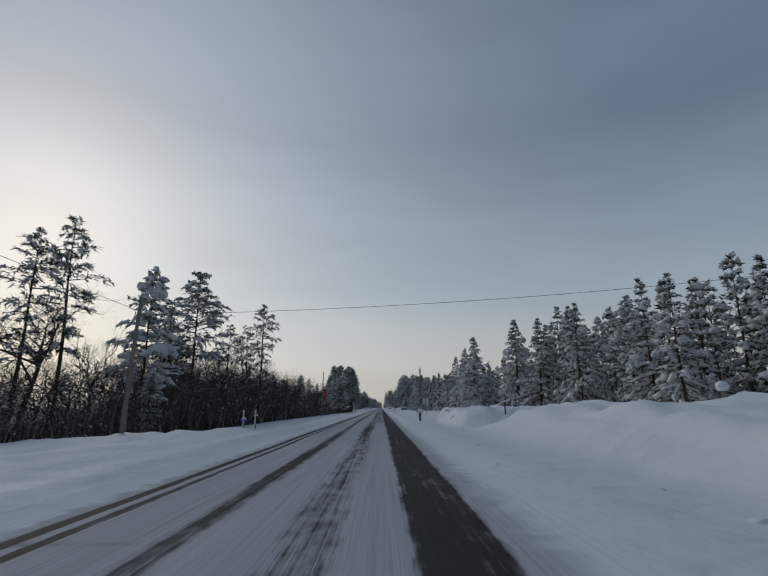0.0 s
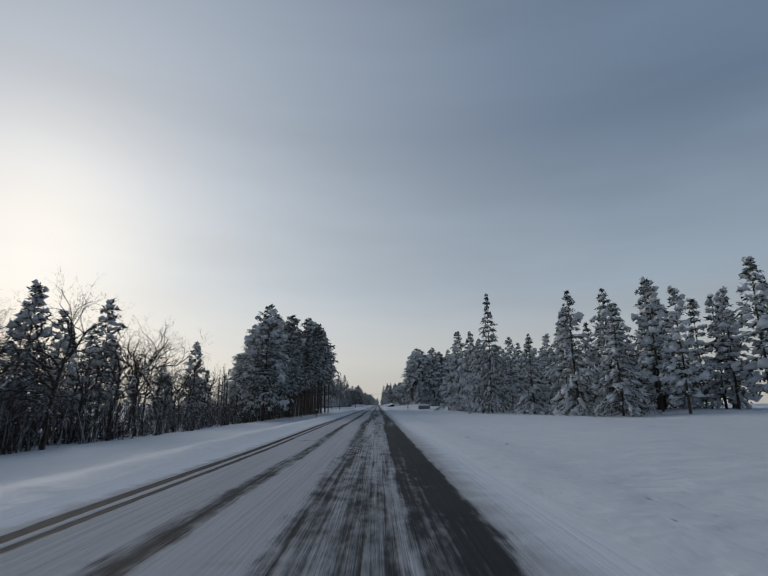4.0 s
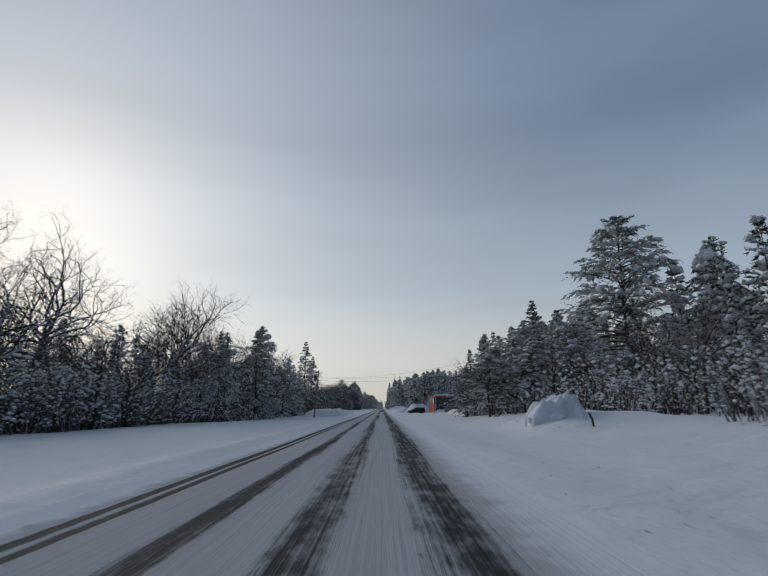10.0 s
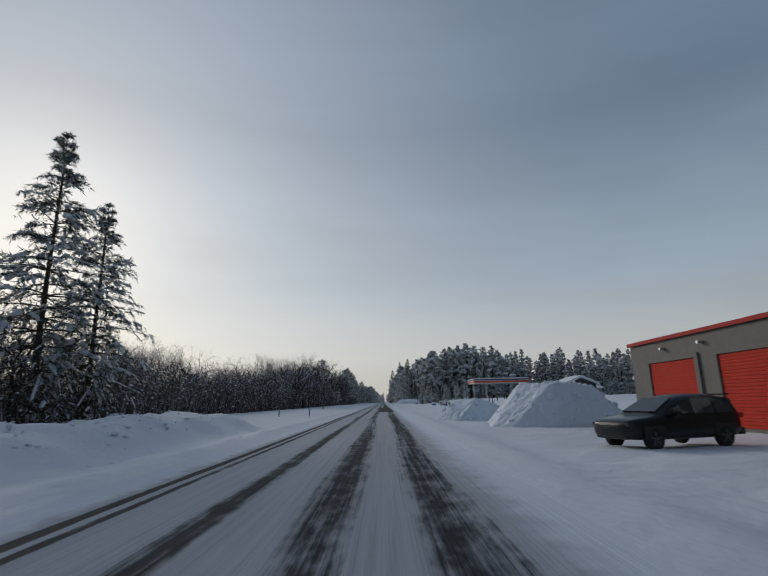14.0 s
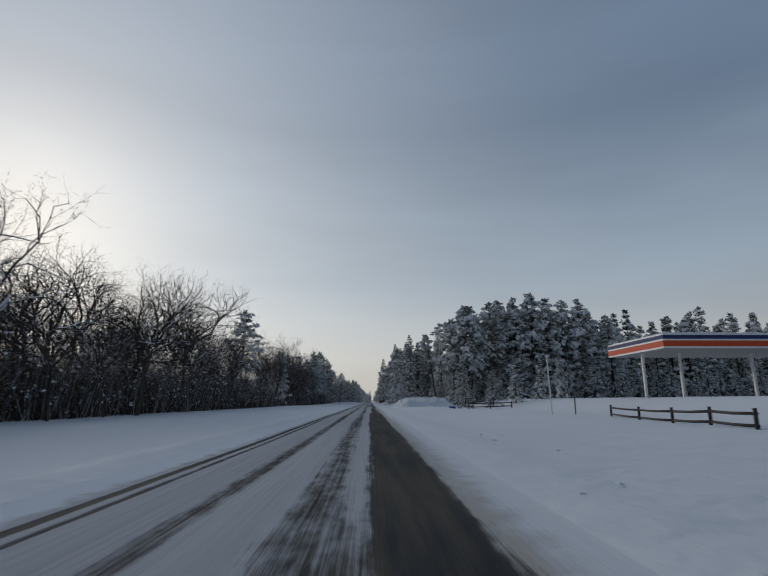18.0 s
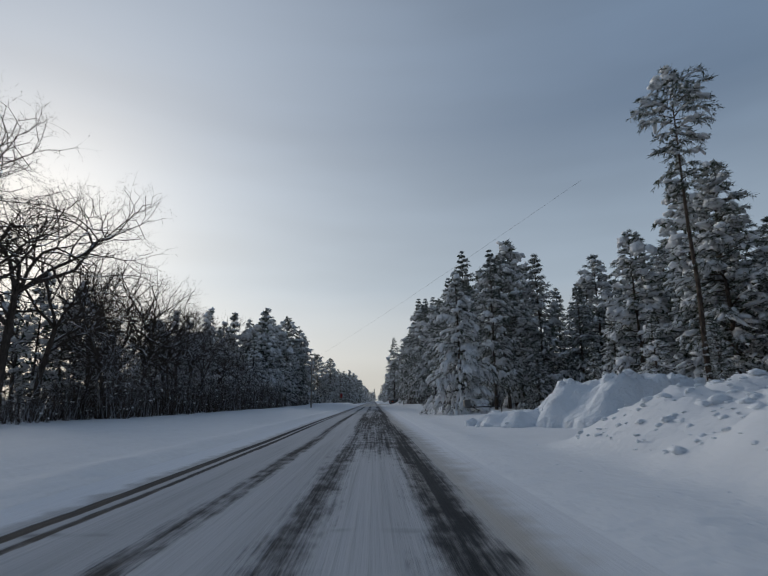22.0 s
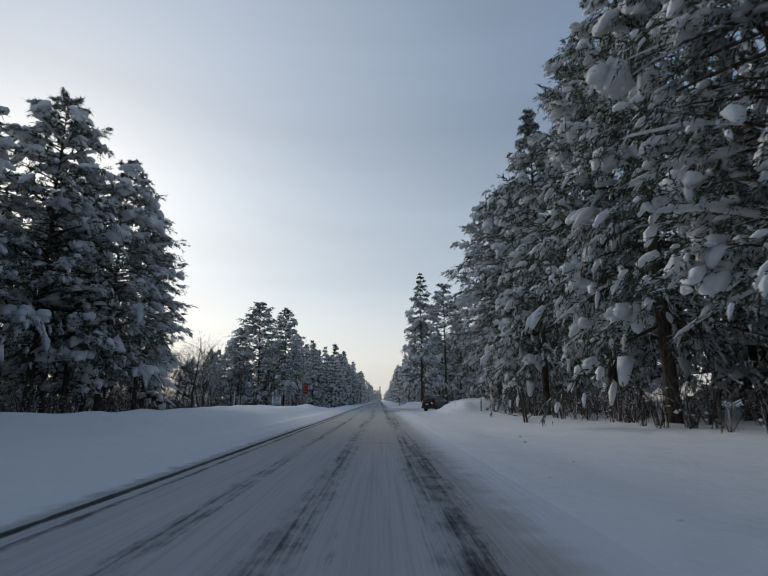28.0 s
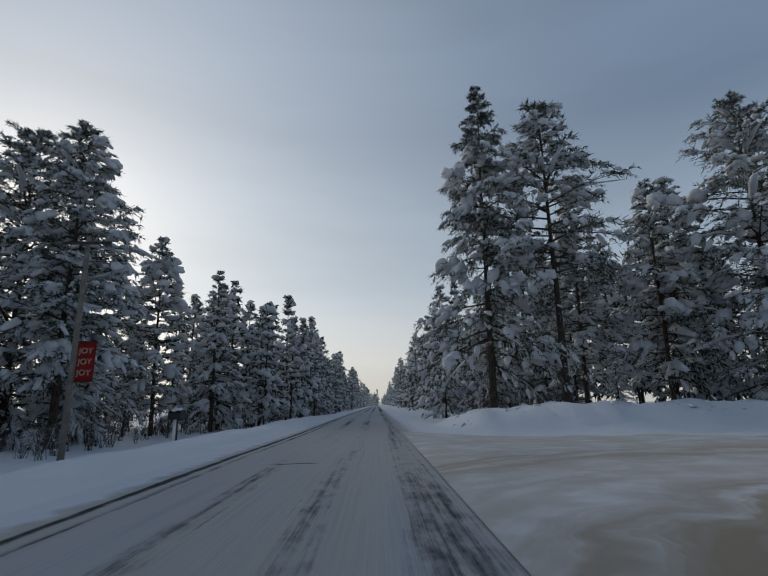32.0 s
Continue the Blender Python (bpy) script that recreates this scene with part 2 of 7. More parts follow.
def terrain(x, y):
    """Height of the snow beside the road, in metres above the lane."""
    x, y = np.asarray(x, float), np.asarray(y, float)
    z = np.zeros_like(x + y)
    left, right = step(-5.3, -11.0, x), step(3.4, 13.0, x)
    lvl = -0.75 + 0.95 * step(262, 300, y) - 1.0 * step(808, 826, y) - 0.35 * step(350, 380, y) * (1 - step(440, 470, y))
    rvl = 0.25 + 0.55 * step(225, 285, y) * (1 - step(350, 372, y)) + 0.2 * step(690, 720, y) * (1 - step(800, 815, y))
    z = z + left * lvl + right * rvl
    z = z + step(20, 32, x) * 0.6 + step(17, 28, x) * 0.85 * bump(y, 500, 640, 30) - 0.6 * step(-13, -23, x) * (1 - step(255, 280, y)) + step(-24, -34, x) * 0.6
    z = z + 0.17 * np.exp(-((x + 5.6) / 0.5) ** 2) * (0.7 + 0.5 * ripple(x * 0.2, y, 0.7)) + 0.10 * np.exp(-((x - 3.3) / 0.7) ** 2) * (0.6 + 0.6 * ripple(x, y, 0.45, 2.0))
    for x0, x1, y0, y1, h, s in BANKS:
        m = bump(x, x0, x1, s) * bump(y, y0, y1, s * 1.2)
        z = z + m * h * (1 + 0.30 * ripple(x, y, 0.55, h) + 0.16 * ripple(x, y, 1.7, h))
    m = bump(x, 6.5, 14.0, 2.0) * bump(y, 624, 653, 2.5) + bump(x, -13.5, -8.5, 1.0) * bump(y, 403, 446, 2.5)
    z = z + m * (0.10 * ripple(x, y, 2.6, 0.7) + 0.06 * ripple(x, y, 5.1, 1.9))
    side = step(3.0, 6.0, x) * bump(y, 812.0, 836.0, 2.5)
    z = z * (1 - side * 0.9)
    lot = bump(x, 4.5, 12.0, 1.5) * bump(y, 374, 462, 6)
    z = z * (1 - lot) + lot * (0.10 - 0.18 * step(400, 420, y) + 0.02 * ripple(x, y, 0.9))
    fork = side_left(x, y)
    z = z * (1 - fork) + fork * (-0.12 + 0.02 * ripple(x, y, 1.1))
    z = z + 0.30 * np.exp(-((y - 290.1 - 6.0 * np.exp(np.minimum(x + 5.0, 0) / 3.5)) / 0.75) ** 2) * step(-6.5, -9.0, x) * (1 - step(-40, -60, x))
    off = np.maximum(step(-5.0, -8.0, x), step(3.0, 6.0, x)) * (1 - fork)
    off = off * (1 - step(50, 90, np.abs(x)))
    return z + off * ((0.09 - 0.05 * step(-4, -8, x)) * ripple(x, y, 0.31) + 0.045 * ripple(x, y, 1.1, 1.0))


def ground_at(x, y):
    return float(terrain(x, y))
# ---- ground and road ----
xs = np.concatenate([-np.geomspace(2600, 36, 22), np.arange(-34, -16, 2.0), np.arange(-16, -8, 0.5), np.arange(-8, -4.7, 0.2), [-4.6, 2.1], np.arange(2.3, 9, 0.25), np.arange(9, 18, 0.5),
                     np.arange(18, 40, 2.0), np.geomspace(42, 2600, 22)])
ys = np.concatenate([np.arange(-60, 270, 1.7), np.arange(270, 300, 0.6), np.arange(300, 384, 1.7), np.arange(384, 450, 0.6), np.arange(450, 622, 1.7), np.arange(622, 656, 0.5), np.arange(656, 870, 1.7), np.geomspace(872, 4500, 50)])
gx, gy = np.meshgrid(xs, ys)
gz = terrain(gx, gy)
inside = (gx > -4.7) & (gx < 2.2)
gz = np.where(inside, -0.06, gz)
nx, ny = len(xs), len(ys)
idx = np.arange(nx * ny).reshape(ny, nx)
quads = np.stack([idx[:-1, :-1], idx[:-1, 1:], idx[1:, 1:], idx[1:, :-1]], -1).reshape(-1, 4)
verts = np.stack([gx, gy, gz], -1).reshape(-1, 3)


def quick_mesh(name, verts, faces, mats, smooth=True, indices=None):
    """A mesh from arrays of triangles or quads."""
    me = bpy.data.meshes.new(name)
    faces = np.asarray(faces, np.int32)
    k = faces.shape[1]
    me.vertices.add(len(verts))
    me.vertices.foreach_set("co", np.asarray(verts, np.float32).ravel())
    me.loops.add(faces.size)
    me.loops.foreach_set("vertex_index", faces.ravel())
    me.polygons.add(len(faces))
    me.polygons.foreach_set("loop_start", np.arange(0, faces.size, k, dtype=np.int32))
    me.polygons.foreach_set("loop_total", np.full(len(faces), k, np.int32))
    me.polygons.foreach_set("use_smooth", np.full(len(faces), smooth))
    for m in mats:
        me.materials.append(m)
    if indices is not None:
        me.polygons.foreach_set("material_index", np.asarray(indices, np.int32))
    me.update(calc_edges=True)
    me.validate()
    return me


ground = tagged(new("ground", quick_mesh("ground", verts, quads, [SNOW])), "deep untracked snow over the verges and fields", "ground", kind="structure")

# the road: worn asphalt under packed snow, with bare wheel tracks
ROAD, t, b = material("snowy_asphalt", 0.85, 0.0, 0.03)
g = t.add("ShaderNodeNewGeometry")
pos = g.outputs["Position"]
xyz = t.add("ShaderNodeSeparateXYZ", {0: pos})
X, Y = xyz.outputs[0], xyz.outputs[1]
streak_v = t.add("ShaderNodeVectorMath", {0: pos, 1: (13.0, 0.16, 1.0)}, operation="MULTIPLY")
streak = t.noise(streak_v, 1.0, 5.0, 0.6)
patch_v = t.add("ShaderNodeVectorMath", {0: pos, 1: (1.3, 0.045, 1.0)}, operation="MULTIPLY")
patch = t.noise(patch_v, 1.0, 3.0, 0.55)
wob = t.math("ADD", X, t.math("MULTIPLY", t.math("SUBTRACT", t.noise(t.add("ShaderNodeVectorMath", {0: pos, 1: (0.0, 0.03, 0.0)}, operation="MULTIPLY"), 1.0, 2.0), 0.5), 0.5))


def rut(at, wide):
    d = t.math("ABSOLUTE", t.math("SUBTRACT", wob, at))
    return t.band(d, wide * 1.15, wide * 0.1)


def stretch(y0, y1, soft):
    return t.math("MULTIPLY", t.band(Y, y0 - soft, y0), t.band(Y, y1, y1 + soft, 1.0, 0.0))


ragged = t.math("ADD", X, t.math("MULTIPLY", t.math("SUBTRACT", t.noise(t.add("ShaderNodeVectorMath", {0: pos, 1: (1.6, 0.35, 1.0)}, operation="MULTIPLY"), 1.0, 5.0, 0.65), 0.5), 0.32))


def lane(x0, x1, soft=0.2):
    return t.math("MULTIPLY", t.band(ragged, x0 - soft, x0 + 0.1), t.band(ragged, x1 - 0.1, x1 + soft, 1.0, 0.0))


def either(*terms):
    v = terms[0]
    for w in terms[1:]:
        v = t.math("MAXIMUM", v, w)
    return v


def times(a, k):
    return t.math("MULTIPLY", a, k)


bare = either(times(rut(-0.76, 0.62), 0.78), times(rut(0.80, 0.74), 0.88), times(rut(-2.15, 0.42), 0.86), times(rut(-3.48, 0.16), 1.0), times(rut(-3.82, 0.18), 1.35),
              times(t.math("MULTIPLY", lane(0.35, 1.25), stretch(-60, 150, 30)), 1.0),
              times(t.math("MULTIPLY", lane(-0.5, 1.2, 0.5), stretch(60, 250, 40)), 0.66),
              times(t.math("MULTIPLY", lane(-0.6, 1.25, 0.6), stretch(496, 524, 22)), 1.25),
              times(t.math("MULTIPLY", lane(0.08, 1.15, 0.32), stretch(520, 585, 6)), 1.25),
              times(t.math("MULTIPLY", lane(0.25, 0.85, 0.15), stretch(585, 622, 6)), 1.2),
              times(t.math("MULTIPLY", lane(-0.9, 0.95, 0.4), stretch(655, 715, 10)), 0.75))
bare = t.math("MULTIPLY", bare, t.math("SUBTRACT", 1.0, either(times(stretch(760, 900, 20), 0.30), times(t.math("MULTIPLY", stretch(270, 296, 12), t.band(X, -1.2, -1.8)), 0.5))))
broken = t.noise(t.add("ShaderNodeVectorMath", {0: pos, 1: (3.6, 1.3, 1.0)}, operation="MULTIPLY"), 1.0, 6.0, 0.72)
covered = t.math("ADD", t.math("ADD", times(streak, 0.95), t.math("ADD", times(patch, 1.0), times(broken, 1.05))), -1.03)
show = t.band(t.math("SUBTRACT", bare, covered), -0.06, 0.50)
# slabs are joined every so often: dark sealed seams
seam = t.math("ABSOLUTE", t.math("SUBTRACT", t.math("FRACT", t.math("ADD", t.math("DIVIDE", t.math("ADD", Y, times(t.noise(pos, 0.9, 2.0), 0.25)), 15.2), 0.13)), 0.5))
seam = t.math("MULTIPLY", t.band(seam, 0.0075, 0.003), t.math("MULTIPLY", lane(-4.2, 1.5, 0.2), t.band(t.noise(t.add("ShaderNodeVectorMath", {0: pos, 1: (0.5, 0.6, 0)}, operation="MULTIPLY"), 1.0, 2.0), 0.52, 0.64)))
show = t.math("MAXIMUM", show, times(seam, 0.8))
grit = t.noise(pos, 40.0, 3.0)
asphalt = t.mix(t.noise(pos, 0.6, 4.0), (0.026, 0.028, 0.032, 1), (0.055, 0.058, 0.062, 1))
asphalt = t.mix(times(t.band(grit, 0.55, 0.75), 0.35), asphalt, (0.16, 0.16, 0.16, 1))
worn = times(stretch(486, 628, 8), t.band(t.noise(t.add("ShaderNodeVectorMath", {0: pos, 1: (3.0, 0.2, 1.0)}, operation="MULTIPLY"), 1.0, 4.0), 0.35, 0.7))
asphalt = t.mix(times(worn, 0.7), asphalt, (0.105, 0.092, 0.072, 1))
packed = t.mix(patch, (0.36, 0.37, 0.39, 1), (0.56, 0.575, 0.605, 1))
packed = t.mix(times(t.band(streak, 0.45, 0.75), 0.55), packed, (0.30, 0.31, 0.325, 1))
sanded = either(times(t.math("MULTIPLY", lane(0.9, 2.2, 0.5), stretch(498, 640, 30)), 0.75), times(t.math("MULTIPLY", lane(1.1, 2.3, 0.4), stretch(660, 760, 20)), 0.5), times(stretch(770, 850, 12), 0.55))
packed = t.mix(t.math("MULTIPLY", sanded, t.band(patch, 0.3, 0.6)), packed, (0.45, 0.415, 0.36, 1))
# towards the edges the packed snow runs out into the loose snow of the verge
edge = t.math("ADD", wob, times(t.math("SUBTRACT", t.noise(pos, 1.7, 4.0), 0.5), 0.9))
verge = t.math("MAXIMUM", t.band(edge, 1.3, 2.0), t.band(edge, -3.98, -4.35))
packed = t.mix(t.math("MULTIPLY", verge, t.math("SUBTRACT", 1.0, times(sanded, 0.25))), packed, (0.71, 0.74, 0.79, 1))
t.put(b.inputs["Base Color"], t.mix(show, packed, asphalt))
t.put(b.inputs["Roughness"], t.math("ADD", 0.85, times(show, -0.1)))
relief(t, b, t.math("ADD", times(show, -0.6), t.math("ADD", times(streak, 0.6), times(grit, 0.12))), 0.55, 0.05)

rx = np.array([-4.75, -4.5, -4.2, -3.8, -3.0, -2.35, -1.6, -0.8, 0.0, 0.8, 1.3, 1.7, 2.0, 2.25])
ry = np.concatenate([np.arange(-90, 870, 1.5), np.geomspace(872, 4500, 40)])
hx, hy = np.meshgrid(rx, ry)
hz = 0.0 + 0.02 * np.cos(np.clip((hx + 1.4) / 3.5, -1, 1) * 1.5) - 0.012 * (np.exp(-((hx - 0.8) / 0.3) ** 2) + np.exp(-((hx + 0.8) / 0.3) ** 2) + np.exp(-((hx + 2.35) / 0.3) ** 2) + np.exp(-((hx + 4.0) / 0.3) ** 2))
hz = hz + np.where((hx < -4.6) | (hx > 2.1), 0.03, 0.0)
ridx = np.arange(hx.size).reshape(hx.shape)
road_faces = np.stack([ridx[:-1, :-1], ridx[:-1, 1:], ridx[1:, 1:], ridx[1:, :-1]], -1).reshape(-1, 4)
tagged(new("road", quick_mesh("road", np.stack([hx, hy, hz], -1).reshape(-1, 3), road_faces, [ROAD])), "straight two-lane asphalt road under packed snow with bare wheel tracks", "road", kind="structure")

# side road leaving to the right
SANDED, t, b = material("sanded_snow", 0.8, 0.0, 0.2)
g = t.add("ShaderNodeNewGeometry")
pos = g.outputs["Position"]
xyz = t.add("ShaderNodeSeparateXYZ", {0: pos})
wobble = times(t.math("SUBTRACT", t.noise(pos, 0.30, 4.0), 0.5), 3.0)
inward = t.math("MAXIMUM", t.math("SUBTRACT", 12.0, xyz.outputs[0]), 0.0)
beyond = t.math("SUBTRACT", xyz.outputs[1], 811.0)
swing = t.math("ADD", t.math("SQRT", t.math("ADD", t.math("MULTIPLY", inward, inward), t.math("MULTIPLY", beyond, beyond))), wobble)
track, blot = t.noise(t.add("ShaderNodeCombineXYZ", {0: times(swing, 1.6), 1: times(xyz.outputs[0], 0.10)}), 1.0, 5.0, 0.6), t.noise(pos, 0.9, 4.0)
brown = t.math("MAXIMUM", t.band(t.math("ABSOLUTE", t.math("SUBTRACT", swing, 11.6)), 2.2, 0.5), times(t.band(t.math("ABSOLUTE", t.math("SUBTRACT", swing, 17.5)), 2.0, 0.4), 0.6))
col = t.mix(t.band(blot, 0.35, 0.7), (0.50, 0.49, 0.475, 1), (0.64, 0.645, 0.66, 1))
col = t.mix(times(t.band(track, 0.35, 0.65), 0.55), col, (0.43, 0.395, 0.34, 1))
col = t.mix(t.math("MULTIPLY", brown, t.band(track, 0.25, 0.6)), col, (0.32, 0.265, 0.20, 1))
t.put(b.inputs["Base Color"], col)
relief(t, b, t.math("ADD", times(track, 0.4), t.noise(pos, 5.0, 4.0)), 0.5, 0.03)
sx = np.concatenate([np.arange(1.2, 16, 0.4), np.arange(16, 70, 3.0)])
sv = np.linspace(0, 1, 40)
su, sw = np.meshgrid(sx, sv)
flare = 7.5 * np.exp(-(su - 1.7) / 3.0)
y_lo, y_hi = 814.5 - flare * 0.9, 834.5 + flare * 0.6 - 0.02 * su
sy = y_lo + (y_hi - y_lo) * sw
sz = np.maximum(terrain(su, sy), 0.045 * step(3.6, 2.6, su)) + 0.035 - 0.045 * step(1.9, 1.2, su) - 0.05 * np.maximum(step(0.03, 0, sw), step(0.97, 1, sw))
sg = np.arange(su.size).reshape(su.shape)
tagged(new("side_road", quick_mesh("side_road", np.stack([su, sy, sz], -1).reshape(-1, 3), np.stack([sg[:-1, :-1], sg[:-1, 1:], sg[1:, 1:], sg[1:, :-1]], -1).reshape(-1, 4), [SANDED])), "side road covered with sanded brown-stained packed snow", "road", kind="structure")
# side road leaving to the left: packed snow with curved wheel marks at its mouth
PACKED, t, b = material("packed_snow_track", 0.8, 0.0, 0.15)
pos = t.add("ShaderNodeNewGeometry").outputs["Position"]
xyz = t.add("ShaderNodeSeparateXYZ", {0: pos})
inward = t.math("MAXIMUM", t.math("ADD", xyz.outputs[0], 13.0), 0.0)
along = t.math("SUBTRACT", xyz.outputs[1], 272.5)
swing = t.math("ADD", t.math("SQRT", t.math("ADD", t.math("MULTIPLY", inward, inward), t.math("MULTIPLY", along, along))), times(t.math("SUBTRACT", t.noise(pos, 0.5, 4.0), 0.5), 1.6))
marks = t.math("MAXIMUM", t.band(t.math("ABSOLUTE", t.math("SUBTRACT", swing, 9.6)), 0.55, 0.1), t.band(t.math("ABSOLUTE", t.math("SUBTRACT", swing, 11.2)), 0.5, 0.1))
marks = t.math("MULTIPLY", marks, t.band(t.noise(pos, 1.3, 4.0), 0.42, 0.6))
col = t.mix(t.band(t.noise(pos, 0.6, 5.0), 0.35, 0.7), (0.52, 0.535, 0.55, 1), (0.66, 0.68, 0.71, 1))
t.put(b.inputs["Base Color"], t.mix(marks, col, (0.20, 0.185, 0.165, 1)))
relief(t, b, t.math("ADD", times(marks, -0.5), t.noise(pos, 4.0, 4.0)), 0.5, 0.03)
su, sw = np.meshgrid(-np.concatenate([np.arange(4.2, 16, 0.4), np.arange(16, 60, 2.5)]), np.linspace(0, 1, 34))
flare = np.exp(np.minimum(su + 5.0, 0) / 3.5)
y_lo, y_hi = 281.0 - 5.5 * flare, 289.0 + 6.0 * flare
sy = y_lo + (y_hi - y_lo) * sw
sz = np.maximum(terrain(su, sy), 0.0 - 0.2 * step(-6.0, -9.0, su)) + 0.03 - 0.10 * np.maximum(step(0.05, 0, sw), step(0.95, 1, sw)) - 0.03 * step(-4.8, -4.2, su)
sg = np.arange(su.size).reshape(su.shape)
tagged(new("side_road", quick_mesh("side_road", np.stack([su, sy, sz], -1).reshape(-1, 3), np.stack([sg[:-1, 1:], sg[:-1, :-1], sg[1:, :-1], sg[1:, 1:]], -1).reshape(-1, 4), [PACKED])), "ploughed side road of packed snow with curved wheel marks", "road", kind="structure")
# ---- trees ----
def ico(level):
    bm = bmesh.new()
    bmesh.ops.create_icosphere(bm, subdivisions=level, radius=1.0)
    v = np.array([p.co[:] for p in bm.verts])
    bm.verts.index_update()
    f = np.array([[q.index for q in p.verts] for p in bm.faces])
    bm.free()
    return v, f


OCTA = (np.array([[1, 0, 0], [-1, 0, 0], [0, 1, 0], [0, -1, 0], [0, 0, 1], [0, 0, -1.0]]), np.array([[0, 2, 4], [2, 1, 4], [1, 3, 4], [3, 0, 4], [2, 0, 5], [1, 2, 5], [3, 1, 5], [0, 3, 5]]))
BALLS = {0: OCTA, 1: ico(1), 2: ico(2)}


class Pile:
    """Gathers triangles for one mesh."""

    def __init__(self):
        self.v, self.f, self.n = [], [], 0

    def add(self, v, f):
        self.v.append(v)
        self.f.append(f + self.n)
        self.n += len(v)

    def mesh(self, name, mat, smooth):
        return quick_mesh(name, np.concatenate(self.v), np.concatenate(self.f), [mat], smooth)

    def join(self, other, m=None, shift=(0, 0, 0), scale=1.0, turn=0.0):
        c, s = math.cos(turn), math.sin(turn)
        v = np.concatenate(other.v) * scale
        v = np.stack([v[:, 0] * c - v[:, 1] * s, v[:, 0] * s + v[:, 1] * c, v[:, 2]], -1) + np.array(shift)
        self.add(v, np.concatenate(other.f))


def stick(pile, a, b, ra, rb, sides=4):
    a, b = np.asarray(a, float), np.asarray(b, float)
    d = b - a
    d = d / (np.linalg.norm(d) + 1e-9)
    e = np.cross(d, (0.3, 0.9, 0.2) if abs(d[2]) > 0.8 else (0, 0, 1.0))
    e = e / np.linalg.norm(e)
    g = np.cross(d, e)
    k = np.arange(sides) * 2 * np.pi / sides
    ring = np.outer(np.cos(k), e) + np.outer(np.sin(k), g)
    v = np.concatenate([a + ring * ra, b + ring * rb])
    f = []
    for i in range(sides):
        j = (i + 1) % sides
        f += [[i, j, sides + j], [i, sides + j, sides + i]]
    pile.add(v, np.array(f))


def spike(pile, a, b, r):
    """The cheapest twig: one long triangle."""
    a, b = np.asarray(a, float), np.asarray(b, float)
    w = np.cross(b - a, rng.normal(0, 1, 3))
    w = w / (np.linalg.norm(w) + 1e-9) * r
    pile.add(np.stack([a - w, a + w, b]), np.array([[0, 1, 2]]))


def fingers(rng, pile, P, A, E, L, R, sag, sides, rings):
    """Rounded, drooping rolls of snow lying along twigs: start, azimuth, slope, length and thickness of each."""
    m = len(P)
    if not m:
        return
    v = np.linspace(0.08, 0.96, rings) if rings > 1 else np.array([0.5])
    flat = np.stack([np.cos(A), np.sin(A), np.zeros(m)], -1)
    side = np.stack([-np.sin(A), np.cos(A), np.zeros(m)], -1)

    def centre(u):
        c = P[:, None] + flat[:, None] * (L * np.cos(E))[:, None, None] * u[None, :, None]
        c[..., 2] += L[:, None] * (np.sin(E)[:, None] * u - sag[:, None] * u * u) + 0.35 * R[:, None]
        return c

    slope = E[:, None] - 1.6 * sag[:, None] * v
    up = np.stack([-np.sin(slope) * flat[:, :1], -np.sin(slope) * flat[:, 1:2], np.cos(slope)], -1)
    k = np.arange(sides) * 2 * np.pi / sides + rng.uniform(0, 6.3, (m, 1))
    cs, sn = np.cos(k), np.sin(k)
    sn = np.where(sn > 0, sn * 0.85, sn * 0.5)
    prof = 0.55 + 0.55 * np.sin(np.pi * v ** 0.75)
    rad = R[:, None] * prof * (1 + rng.normal(0, 0.16, (m, rings)))
    off = cs[:, None, :, None] * 1.1 * side[:, None, None] + sn[:, None, :, None] * up[:, :, None]
    ring = centre(v)[:, :, None] + off * rad[..., None, None] * (1 + rng.normal(0, 0.07, (m, rings, sides, 1)))
    ends = centre(np.array([-0.03, 1.06 if rings > 1 else 1.03]))
    n = rings * sides
    verts = np.concatenate([ring.reshape(m, n, 3), ends], 1)
    f = []
    for j in range(sides):
        i = (j + 1) % sides
        f += [[n, i, j], [n + 1, n - sides + j, n - sides + i]]
        for r in range(rings - 1):
            f += [[r * sides + j, r * sides + i, r * sides + sides + i], [r * sides + j, r * sides + sides + i, r * sides + sides + j]]
    pile.add(verts.reshape(-1, 3), (np.array(f)[None] + (np.arange(m) * (n + 2))[:, None, None]).reshape(-1, 3))


